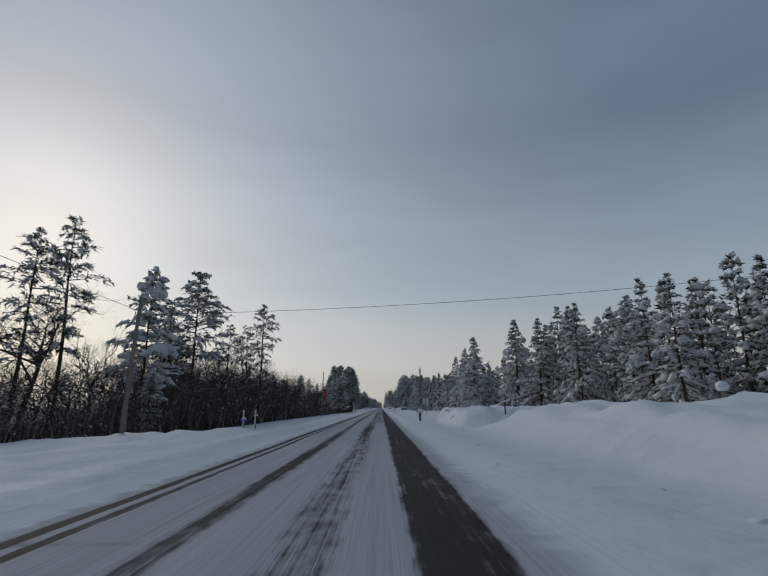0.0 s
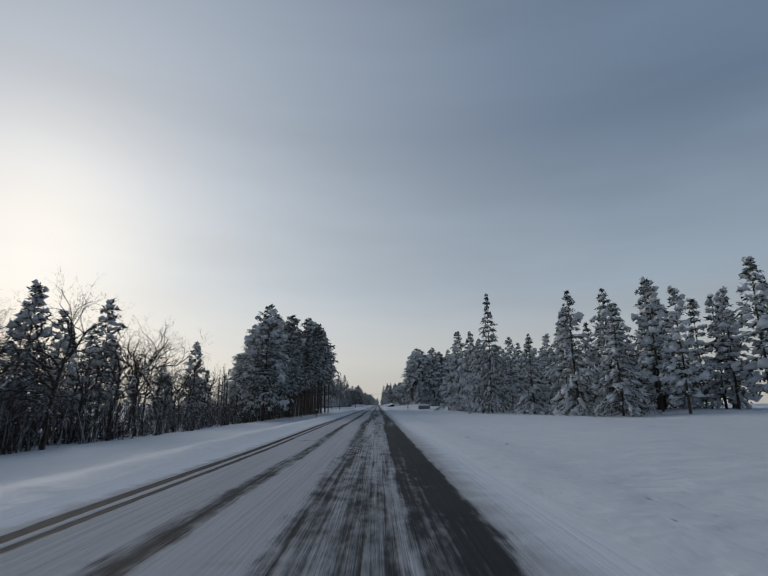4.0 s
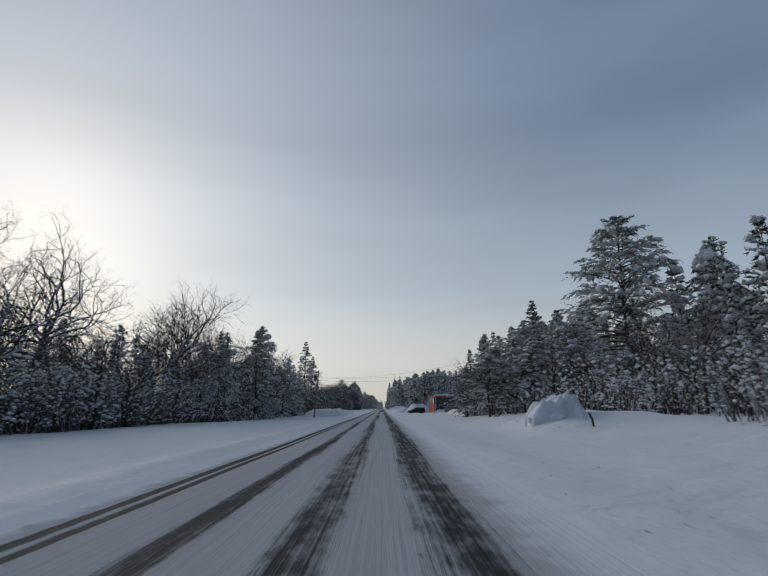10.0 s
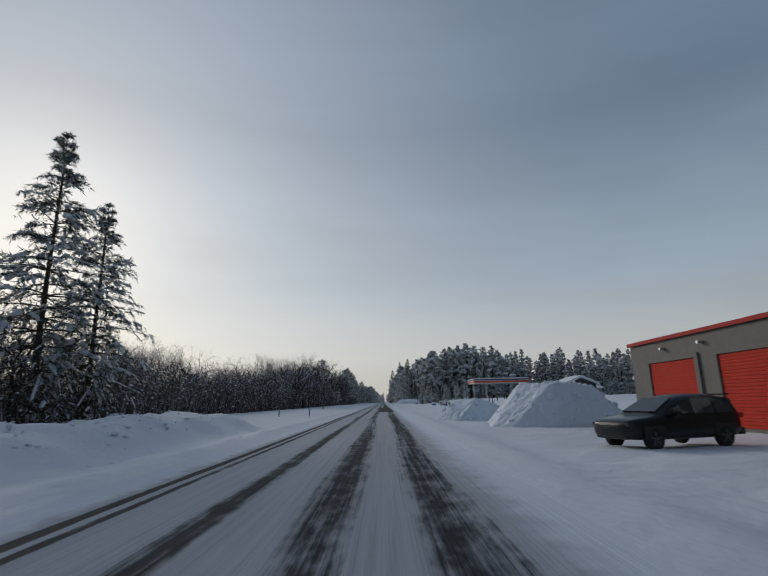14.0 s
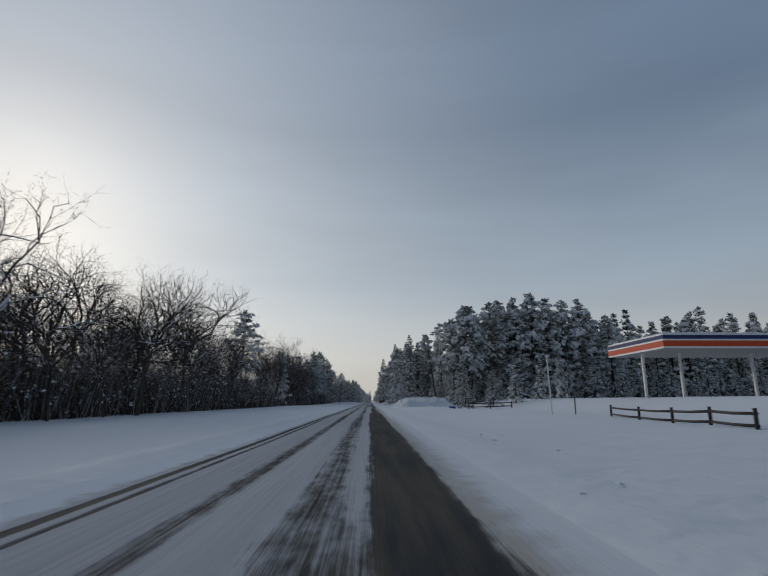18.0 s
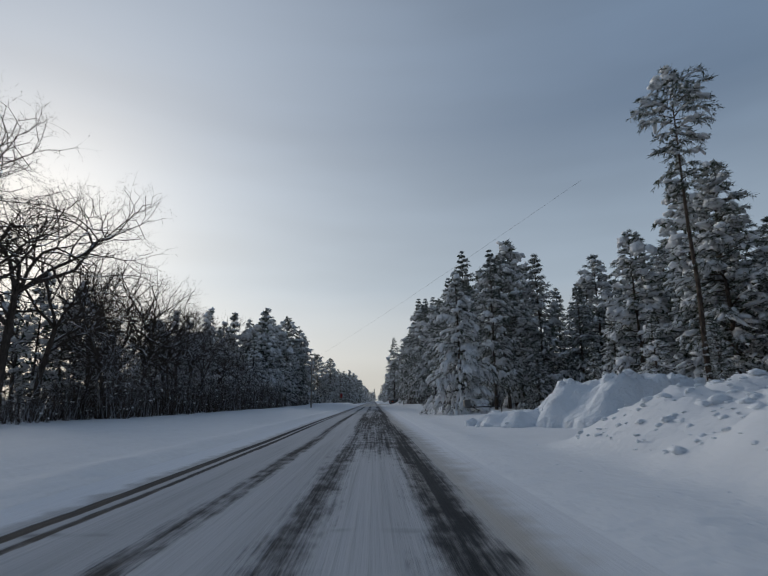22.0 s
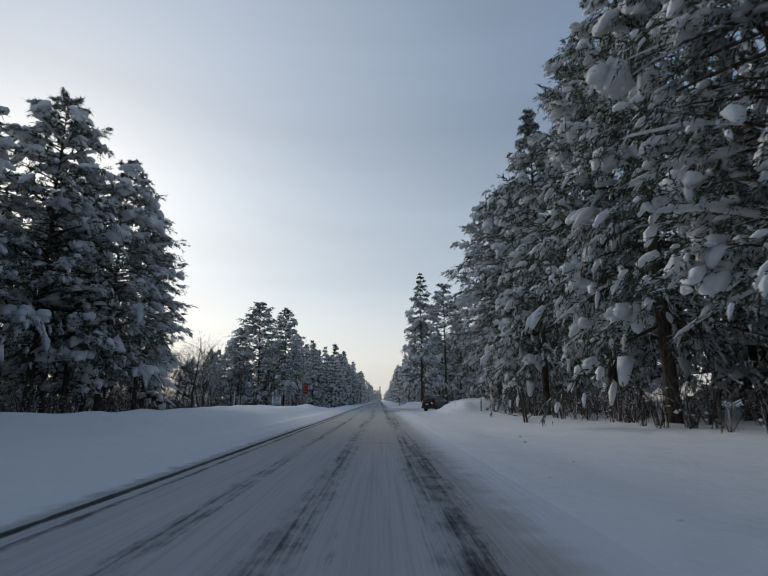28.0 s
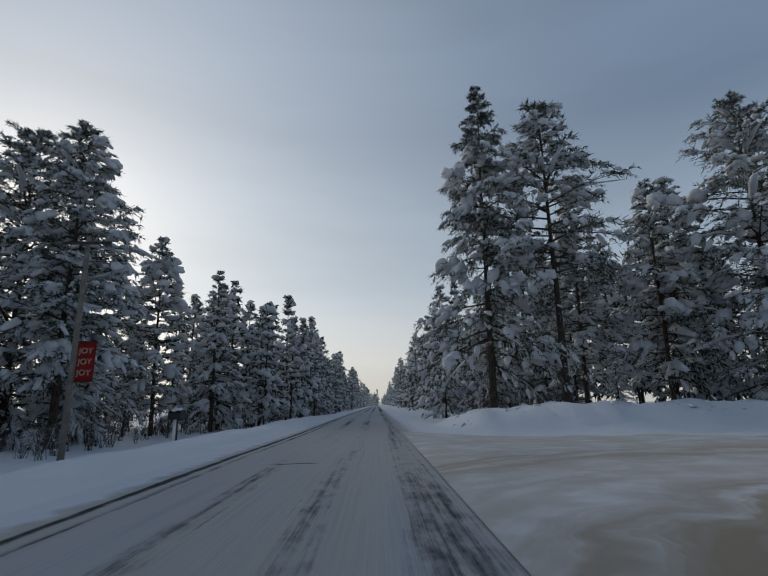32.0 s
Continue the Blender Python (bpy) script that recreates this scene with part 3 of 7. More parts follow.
def conifer(rng, high, crown, reach, shape, boughs, twigs, blades, sides, rings, snow=0.6, fat=0.09, needle=0.28, width=0.028, clumps=0, clump=0.24, sag=0.45, thick=1.0):
    """Trunk and boughs, needles and snow of one snow-laden conifer, each as a pile of triangles."""
    trunk, green, white = Pile(), Pile(), Pile()
    lean = rng.normal(0, 0.012, 2)
    cuts = 6
    r0 = (high * 0.0088 + 0.04) * thick
    at = lambda z: np.array([lean[0] * z + 0.05 * math.sin(z * 0.7), lean[1] * z, z])
    for i in range(cuts):
        z0, z1 = high * i / cuts, high * (i + 1) / cuts
        stick(trunk, at(z0 - 0.4 if i == 0 else z0), at(z1), r0 * (1 - i / cuts) + 0.015, r0 * (1 - (i + 1) / cuts) + 0.015, 8 if sides > 4 else 5)
    P, A, E, L, W = [], [], [], [], []
    big = []
    tiers = max(14, int(boughs / 5))
    for i in range(boughs):
        s = ((i + rng.random()) / boughs) ** 0.9
        z = crown + (high - crown) * s * 0.985
        if shape == "spruce":
            # boughs in whorls, each tier standing clear of the next
            s = min(0.995, max(0.0, (round(s * tiers) + rng.normal(0, 0.11)) / tiers))
            z = crown + (high - crown) * s * 0.985
            wide, pitch = (1 - s) ** 0.9 + 0.045, -0.22 + 0.80 * s + rng.normal(0, 0.09)
        elif shape == "pine":
            wide, pitch = (0.62 + 0.38 * math.sin(min(1, s * 1.8 + 0.2) * 1.57)) * (1 - s ** 2.2) ** 0.85 + 0.07, 0.06 + 0.55 * s + rng.normal(0, 0.16)
        else:
            wide, pitch = (0.45 + 0.75 * s) * (1 - s ** 5) * (0.7 + 0.3 * math.sin(s * 9 + high)) + 0.12, 0.1 + 0.3 * s + rng.normal(0, 0.25)
        long = reach * wide * rng.uniform(0.66, 1.18)
        turn = i * 2.39996 + rng.normal(0, 0.5)
        d = np.array([math.cos(turn) * math.cos(pitch), math.sin(turn) * math.cos(pitch), math.sin(pitch)])
        droop = (0.24 if shape == "spruce" else 0.20) * long
        o = at(z)
        on = lambda u: o + d * long * u - np.array([0, 0, droop * u * u])
        if sides > 4:
            cutsb = 3 if long > 1.5 else 2
            for q in range(cutsb):
                stick(trunk, on(0.95 * q / cutsb), on(0.95 * (q + 1) / cutsb), (0.013 * long + 0.012) * (1 - q / cutsb) + 0.006, (0.013 * long + 0.012) * (1 - (q + 1) / cutsb) + 0.006, 3)
        else:
            spike(trunk, o, on(0.9), 0.016 * long + 0.016)
        heavy = rng.random() ** 1.5
        if long > 0.8 and rng.random() < snow * 0.8:
            # snow along the back of the bough
            P.append(on(0.22)); A.append(turn); E.append(pitch - 0.12); L.append(long * 0.74); W.append(2)
        k = max(2, int(round(twigs * (0.35 + 0.85 * long / reach))))
        for j in range(k):
            u = 0.10 + 0.90 * (j + rng.random() * 0.7) / k
            hand = (1 if j % 2 else -1) * rng.uniform(0.45, 1.15) * (1.15 - 0.75 * u)
            P.append(on(u))
            A.append(turn + hand)
            E.append(pitch - 2 * droop / long * u * 0.7 + rng.normal(0.05, 0.22))
            L.append((long * (0.30 * (1 - u) + 0.16) + 0.12) * rng.uniform(0.75, 1.3))
            W.append(1 if rng.random() < snow * (0.55 + 0.5 * u) * (0.55 + 0.9 * heavy) else 0)
        if clumps and long > 0.55 * reach * 0.6:
            big.append((on(rng.uniform(0.45, 0.92)), turn, pitch))
    for j in range(6):
        P.append(at(high * (0.90 + 0.016 * j))); A.append(j * 2.4); E.append(0.75); L.append(0.45 - 0.04 * j); W.append(1 if rng.random() < snow * 0.7 else 0)
    P, A, E, L, W = np.array(P), np.array(A), np.array(E), np.array(L), np.array(W)
    droops = sag * rng.uniform(0.5, 1.4, len(P))
    droops[W == 2] = 0.24
    # needle sprays along every twig
    tw = np.nonzero(W < 2)[0]
    n = len(tw) * blades
    g = np.repeat(tw, blades)
    v = rng.uniform(0.05, 1.0, n)
    base = P[g] + np.stack([np.cos(A[g]) * np.cos(E[g]), np.sin(A[g]) * np.cos(E[g]), np.sin(E[g])], -1) * (L[g] * v)[:, None]
    base[:, 2] -= droops[g] * L[g] * v * v
    base += rng.normal(0, 0.13, (n, 3)) * needle
    a = A[g] + rng.normal(0, 0.75, n)
    e = E[g] - 1.3 * droops[g] * v + rng.normal(-0.12, 0.5, n)
    d = np.stack([np.cos(a) * np.cos(e), np.sin(a) * np.cos(e), np.sin(e)], -1)
    w = np.cross(d, rng.normal(0, 1, (n, 3)))
    w /= np.linalg.norm(w, axis=1)[:, None] + 1e-9
    size = (needle * rng.uniform(0.6, 1.5, n) * (0.45 + 0.55 * np.minimum(1.0, L[g] / (2.0 * needle))))[:, None]
    half = w * width * rng.uniform(0.6, 1.3, (n, 1))
    tri = np.stack([base - half, base + half, base + d * size], 1).reshape(-1, 3)
    green.add(tri, np.arange(n * 3).reshape(-1, 3))
    # snow along the twigs, and on the boughs
    for kind, girth in ((1, 1.0), (2, 0.8)):
        use = np.nonzero(W == kind)[0]
        r = np.clip(fat * rng.lognormal(0, 0.38, len(use)) * (0.75 + 0.3 * np.minimum(L[use], 1.5)), 0.03, fat * 2.6) * girth
        if len(use):
            # the roll covers the outer part of its twig only
            far = np.clip(r * rng.uniform(1.8, 4.2, len(use)) / L[use], 0.2, 1.0) if kind == 1 else np.ones(len(use))
            lo = rng.uniform(0.25, 1.0, len(use)) * (1 - far)
            way = np.stack([np.cos(A[use]) * np.cos(E[use]), np.sin(A[use]) * np.cos(E[use]), np.sin(E[use])], -1)
            o = P[use] + way * (L[use] * lo)[:, None]
            o[:, 2] -= droops[use] * L[use] * lo * lo
            fingers(rng, white, o, A[use] + rng.normal(0, 0.15, len(use)), E[use] - 1.2 * droops[use] * lo, np.maximum(L[use] * far, r * 1.6), r, droops[use], sides, rings)
    # heavy pillows that bury a bough's end, each several lobes hanging outwards
    if clumps and big:
        pick = rng.choice(len(big), min(clumps, len(big)), replace=False)
        cp, ca, ce, cl, cr = [], [], [], [], []
        for i in pick:
            p, turn, pitch = big[i]
            r = clump * float(np.clip(rng.lognormal(0, 0.4), 0.5, 1.7))
            for j in range(rng.integers(4, 9) if clump < 0.265 else rng.integers(7, 16)):
                cp.append(p + rng.normal(0, 0.62, 3) * r * np.array([1, 1, 0.5]))
                ca.append(turn + rng.normal(0, 0.8))
                ce.append(rng.normal(-0.15, 0.25))
                cl.append(r * rng.uniform(0.9, 1.9))
                cr.append(r * rng.uniform(0.5, 0.95))
        cp, ca, ce, cl, cr = np.array(cp), np.array(ca), np.array(ce), np.array(cl), np.array(cr)
        fingers(rng, white, cp, ca, ce, cl, cr, rng.uniform(0.2, 0.75, len(cp)), sides + 1, rings + 1)
    return trunk, green, white


def broadleaf(rng, high, spread, levels, sides=5):
    """A leafless tree: a crooked forking trunk and limbs, and the fine branches on them."""
    stem, pile = Pile(), Pile()

    def grow(o, d, long, r, lev):
        n = (4, 5, 4, 3, 2, 2)[lev]
        for i in range(n):
            d2 = d + rng.normal(0, (0.05, 0.22, 0.28, 0.30, 0.32, 0.3)[lev], 3) + np.array([0, 0, 0.02])
            d2 /= np.linalg.norm(d2)
            e = o + d2 * long / n
            r1, r2 = r * (1 - 0.40 * i / n), r * (1 - 0.40 * (i + 1) / n)
            if lev >= levels - 1:
                spike(pile, o, e + d2 * long / n * 0.25, r1)
            else:
                stick(stem if lev < 2 else pile, o, e, r1, r2, sides if lev < 2 else 3)
            o, d = e, d2
            if lev < levels and i >= (2 if lev == 0 else 1 if lev < 3 else 0):
                for _ in range(2 if lev == 0 else 1):
                    shoot(o, d, long, r2, lev)
        if lev < levels:
            for _ in range(3 if lev == 0 else 2):
                shoot(o, d, long, r * 0.66, lev, 0.6)

    def shoot(o, d, long, r, lev, wide=1.0):
        k = rng.normal(0, 1, 3)
        k -= d * k.dot(d)
        k /= np.linalg.norm(k)
        b2 = d * 0.75 + k * spread * wide * rng.uniform(0.6, 1.15) + np.array([0, 0, 0.06])
        grow(o, b2 / np.linalg.norm(b2), long * rng.uniform(0.48, 0.72) * (0.72 if lev > 2 else 1.0), r * 0.68, lev + 1)

    grow(np.array([0, 0, -0.3]), np.array([rng.normal(0, 0.06), rng.normal(0, 0.06), 1.0]), high * 0.46, high * 0.0175, 0)
    top = max(v[:, 2].max() for v in pile.v)
    for v in stem.v + pile.v:
        v *= high / top
    return stem, pile


rng = np.random.default_rng(7)
# kinds of trees, made once at their own height: name -> (list of variants, height)
def make_conifers(count, high, crown, reach, *counts, **more):
    return [conifer(rng, high, crown * high, reach, *counts, **more) for _ in range(count)]


HERO = {"spruce": make_conifers(3, 14.0, 0.03, 3.7, "spruce", 124, 11, 15, 5, 2, snow=0.62, fat=0.105, needle=0.26, width=0.026, clumps=36, clump=0.15),
        "pine": make_conifers(3, 18.0, 0.15, 3.9, "pine", 104, 10, 18, 5, 2, snow=0.80, fat=0.155, needle=0.32, width=0.034, clumps=80, clump=0.25),
        "white_pine": make_conifers(3, 24.0, 0.12, 5.0, "spruce", 120, 11, 18, 5, 3, snow=0.62, fat=0.14, needle=0.34, width=0.036, clumps=60, clump=0.27),
        "broad_pine": make_conifers(2, 22.0, 0.04, 6.4, "pine", 120, 13, 18, 5, 3, snow=0.62, fat=0.14, needle=0.34, width=0.036, clumps=60, clump=0.27),
        "dome_pine": make_conifers(1, 22.0, 0.04, 7.6, "pine", 150, 16, 18, 5, 3, snow=0.62, fat=0.14, needle=0.32, width=0.034, clumps=70, clump=0.26),
        "tall_pine": make_conifers(2, 19.0, 0.38, 4.3, "pine", 64, 11, 18, 5, 3, snow=0.62, fat=0.14, needle=0.32, width=0.034, clumps=30, clump=0.24)}
NEAR = {"spruce": make_conifers(2, 14.0, 0.03, 4.0, "spruce", 118, 12, 15, 5, 3, snow=0.82, fat=0.13, needle=0.26, width=0.026, clumps=80, clump=0.19, sag=0.75),
        "white_pine": make_conifers(2, 24.0, 0.15, 5.4, "spruce", 125, 16, 26, 5, 3, snow=0.52, fat=0.095, needle=0.27, width=0.028, clumps=85, clump=0.27, sag=0.5),
        "broad_pine": make_conifers(2, 22.0, 0.16, 5.4, "pine", 125, 16, 26, 5, 3, snow=0.52, fat=0.095, needle=0.27, width=0.028, clumps=85, clump=0.27, sag=0.5)}
MID = {"spruce": make_conifers(4, 14.0, 0.04, 3.6, "spruce", 92, 5, 11, 4, 2, snow=0.85, fat=0.20, needle=0.40, width=0.05, clumps=22, clump=0.24),
       "pine": make_conifers(4, 18.0, 0.12, 3.5, "pine", 86, 5, 11, 4, 2, snow=0.88, fat=0.25, needle=0.5, width=0.06, clumps=30, clump=0.32),
       "tall_pine": make_conifers(4, 19.0, 0.40, 3.3, "pine", 66, 6, 11, 4, 2, snow=0.86, fat=0.23, needle=0.5, width=0.06, clumps=24, clump=0.30),
       "bare_spruce": make_conifers(2, 14.0, 0.03, 4.0, "spruce", 120, 11, 15, 5, 2, snow=0.52, fat=0.085, needle=0.25, width=0.024, clumps=22, clump=0.15),
       "slim_pine": make_conifers(2, 20.0, 0.42, 1.9, "old", 46, 6, 11, 4, 2, snow=0.3, fat=0.12, needle=0.4, width=0.04),
       "thin_pine": make_conifers(3, 15.0, 0.36, 2.8, "old", 40, 6, 12, 4, 2, snow=0.34, fat=0.13, needle=0.42, width=0.045)}
FAR = {"spruce": make_conifers(3, 14.0, 0.04, 3.2, "spruce", 62, 3, 6, 4, 1, snow=0.97, fat=0.30, needle=0.7, width=0.12),
       "pine": make_conifers(3, 18.0, 0.10, 3.1, "pine", 58, 3, 6, 4, 1, snow=0.97, fat=0.36, needle=0.8, width=0.13),
       "tall_pine": make_conifers(3, 19.0, 0.40, 3.0, "pine", 46, 3, 6, 4, 1, snow=0.8, fat=0.30, needle=0.8, width=0.13)}
OAKS = [broadleaf(rng, 15.0, 1.0, 5) for _ in range(5)]
SAPLINGS = [broadleaf(rng, 8.0, 0.7, 3, 3) for _ in range(4)]
COPSE = [broadleaf(rng, 12.0, 0.9, 4, 3) for _ in range(6)]
MID["red_pine"] = make_conifers(4, 19.0, 0.40, 3.4, "pine", 80, 9, 15, 4, 2, snow=0.74, fat=0.16, needle=0.42, width=0.045, clumps=22, clump=0.24, thick=0.66)
HERO["high_pine"] = make_conifers(1, 20.0, 0.60, 2.7, "old", 46, 9, 16, 5, 2, snow=0.5, fat=0.12, needle=0.30, width=0.032, clumps=14, clump=0.2, thick=0.7)
NEAR["laden_pine"] = make_conifers(2, 18.0, 0.33, 4.5, "pine", 92, 14, 22, 5, 3, snow=0.6, fat=0.11, needle=0.27, width=0.028, clumps=90, clump=0.31, sag=0.55, thick=0.7)
rng = np.random.default_rng(7)
# the height at which the crown closes
TREE_HIGH = {"red_pine": 18.3, "high_pine": 19.2, "laden_pine": 17.3, "bare_spruce": 13.5, "slim_pine": 19.4, "dome_pine": 21.3, "broad_pine": 21.3, "spruce": 13.5, "pine": 17.3, "white_pine": 23.2, "tall_pine": 18.3, "thin_pine": 14.4}

LABELS = {"red_pine": ("pine_tree", "tall red pine with a frosted pole trunk and dark crown", "pine tree"),
          "high_pine": ("pine_tree", "slim pine with a long bare trunk and small top crown", "pine tree"),
          "laden_pine": ("pine_tree", "pine bent by heavy snow clumps above a bare trunk", "pine tree"),
          "bare_spruce": ("spruce_tree", "open layered spruce with thin dark boughs and little snow", "spruce tree"),
          "slim_pine": ("pine_tree", "tall slender pine with a small high crown", "pine tree"),
          "dome_pine": ("pine_tree", "very wide dome-shaped pine with snow on dark boughs", "pine tree"),
          "broad_pine": ("pine_tree", "wide dome-shaped pine with thick snow clumps", "pine tree"),
          "spruce": ("spruce_tree", "snow-laden green spruce with drooping boughs down to the ground", "spruce tree"),
          "pine": ("pine_tree", "snow-covered pine with a broad dark green crown", "pine tree"),
          "white_pine": ("pine_tree", "tall pine with thick snow clumps on long boughs", "pine tree"),
          "tall_pine": ("pine_tree", "tall pine with a bare trunk and snowy crown", "pine tree"),
          "thin_pine": ("pine_tree", "thin sparse pine with little snow on it", "pine tree")}
_trees = {}


def plant(kind, x, y, high, level="mid", turn=None, which=None, wide=1.0):
    """Stand one conifer of the given kind and height on the snow."""
    pool = {"hero": HERO, "near": NEAR, "mid": MID}[level]
    i = rng.integers(len(pool[kind])) if which is None else which % len(pool[kind])
    key = (level, kind, int(i))
    name, label, cat = LABELS[kind]
    at = (x, y, ground_at(x, y) - 0.05)
    turn = rng.uniform(0, 360) if turn is None else turn
    k = high / TREE_HIGH[kind]
    if key not in _trees:
        trunk, green, white = pool[kind][i]
        t = thing(name, at, label, cat, turn, "trees along the road", scale=k)
        part("trunk", trunk.mesh("trunk", FROSTED if kind == "red_pine" else BARK, True), parent=t)
        tagged(part("crown", green.mesh("crown", NEEDLES, False), parent=t), kind="stuff")
        tagged(part("snow_cover", white.mesh("snow_cover", TREE_SNOW, True), parent=t, label="white snow clumps on the boughs"), kind="stuff")
        _trees[key] = t
        return t
    t = copy_thing(_trees[key], pose(*at, 0, 0, turn))
    t.scale = (k * wide, k * wide, k)
    return t


_oaks = {}


def plant_bare(x, y, high, small=False, snowy=True, turn=None):
    pool = SAPLINGS if small else OAKS
    i = int(rng.integers(len(pool)))
    key = (small, i, snowy)
    base = 8.0 if small else 15.0
    at = (x, y, ground_at(x, y) - 0.05)
    turn = rng.uniform(0, 360) if turn is None else turn
    if key not in _oaks:
        t = thing("bare_tree", at, "leafless broadleaf tree with snow along its branches" if snowy else "leafless dark broadleaf tree with fine twigs", "bare tree", turn, "bare trees along the road", scale=high / base)
        part("trunk", pool[i][0].mesh("trunk", TWIG if snowy else BARE, True), parent=t)
        tagged(part("branchwork", pool[i][1].mesh("branchwork", TWIG if snowy else BARE, False), parent=t), kind="stuff")
        _oaks[key] = t
        return t
    t = copy_thing(_oaks[key], pose(*at, 0, 0, turn))
    t.scale = (high / base,) * 3
    return t


def woods(name, x0, x1, y0, y1, spacing, mix, high, label, snowy=True):
    """One far or deep stretch of wood, joined: mix is a list of (kind, share)."""
    trunk, green, white, twigs = Pile(), Pile(), Pile(), Pile()
    kinds, share = [m[0] for m in mix], np.array([m[1] for m in mix], float)
    share /= share.sum()
    for gx in np.arange(x0, x1, spacing):
        for gy in np.arange(y0, y1, spacing):
            x, y = gx + rng.uniform(0, spacing), gy + rng.uniform(0, spacing)
            kind = kinds[rng.choice(len(kinds), p=share)]
            h = high * rng.uniform(0.78, 1.12)
            z = ground_at(x, y) - 0.1
            turn = rng.uniform(0, 6.28)
            if kind == "bare":
                tall = rng.random() < 0.6
                src = COPSE[rng.integers(len(COPSE))] if tall else SAPLINGS[rng.integers(len(SAPLINGS))]
                for half in src:
                    twigs.join(half, shift=(x, y, z), scale=h / 12.0 if tall else h * 0.72 / 8.0, turn=turn)
                continue
            tr, gr, wh = FAR[kind][rng.integers(3)]
            k = h / TREE_HIGH[kind]
            for pile, src in ((trunk, tr), (green, gr), (white, wh)):
                pile.join(src, shift=(x, y, z), scale=k, turn=turn)
    top = tagged(new(name), label, "woods", kind="stuff")
    for nm, pile, mat, sm in (("trunks", trunk, BARK, True), ("crowns", green, NEEDLES, False), ("snow_cover", white, TREE_SNOW, True), ("bare_branches", twigs, TWIG if snowy else BARE, False)):
        if pile.v:
            part(nm, pile.mesh(nm, mat, sm), parent=top)
    return top


def thicket(x0, x1, y0, y1, count, high, label, white_share=0.25):
    """Low brush of thin stems and twigs with snow on it, joined."""
    k = 34
    n = count * k
    x, y = rng.uniform(x0, x1, count), rng.uniform(y0, y1, count)
    root = np.stack([x, y, terrain(x, y) - 0.1], -1)
    h = high * rng.uniform(0.35, 1.1, count)
    R, Hh = np.repeat(root, k, 0), np.repeat(h, k)
    stem = (np.arange(n) % k) < 10
    lift = np.where(stem, 0.0, rng.uniform(0.25, 0.85, n))
    a = R + np.stack([rng.normal(0, 0.22, n), rng.normal(0, 0.22, n), np.zeros(n)], -1) * Hh[:, None] * (0.25 + lift)[:, None]
    a[:, 2] += lift * Hh
    d = np.stack([rng.normal(0, 1, n), rng.normal(0, 1, n), np.zeros(n)], -1) * np.where(stem, 0.22, 0.45)[:, None]
    d[:, 2] = np.where(stem, 1.0, rng.normal(0.45, 0.4, n))
    e = a + d * (Hh * np.where(stem, rng.uniform(0.6, 1.0, n), rng.uniform(0.2, 0.45, n)))[:, None]
    w = np.cross(e - a, rng.normal(0, 1, (n, 3)))
    w *= (np.where(stem, 0.022, 0.014) * (0.7 + 0.12 * Hh) / (np.linalg.norm(w, axis=1) + 1e-9))[:, None]
    tri = np.stack([a - w, a + w, e], 1).reshape(-1, 3)
    top = tagged(new("brush"), label, "brush", kind="stuff")
    part("stems", quick_mesh("stems", tri, np.arange(n * 3).reshape(-1, 3), [BRUSH], False), parent=top)
    m = int(count * (26 if white_share >= 0.8 else 7) * white_share)
    bv, bf = BALLS[1 if white_share >= 0.8 else 0]
    pick = rng.integers(0, count, m)
    c = root[pick] + rng.normal(0, 0.3, (m, 3)) * h[pick][:, None] * np.array([1, 1, 0])
    c[:, 2] += h[pick] * rng.uniform(0.15, 0.95, m)
    r = (0.03 + 0.012 * h[pick]) * rng.uniform(0.5, 1.5, m)
    lumps = c[:, None] + bv[None] * r[:, None, None] * np.array([1.25, 1.0, 0.75]) * (1 + rng.normal(0, 0.15, (m, len(bv), 1)))
    part("snow_cover", quick_mesh("snow_cover", lumps.reshape(-1, 3), (bf[None] + (np.arange(m) * len(bv))[:, None, None]).reshape(-1, 3), [TREE_SNOW]), parent=top)
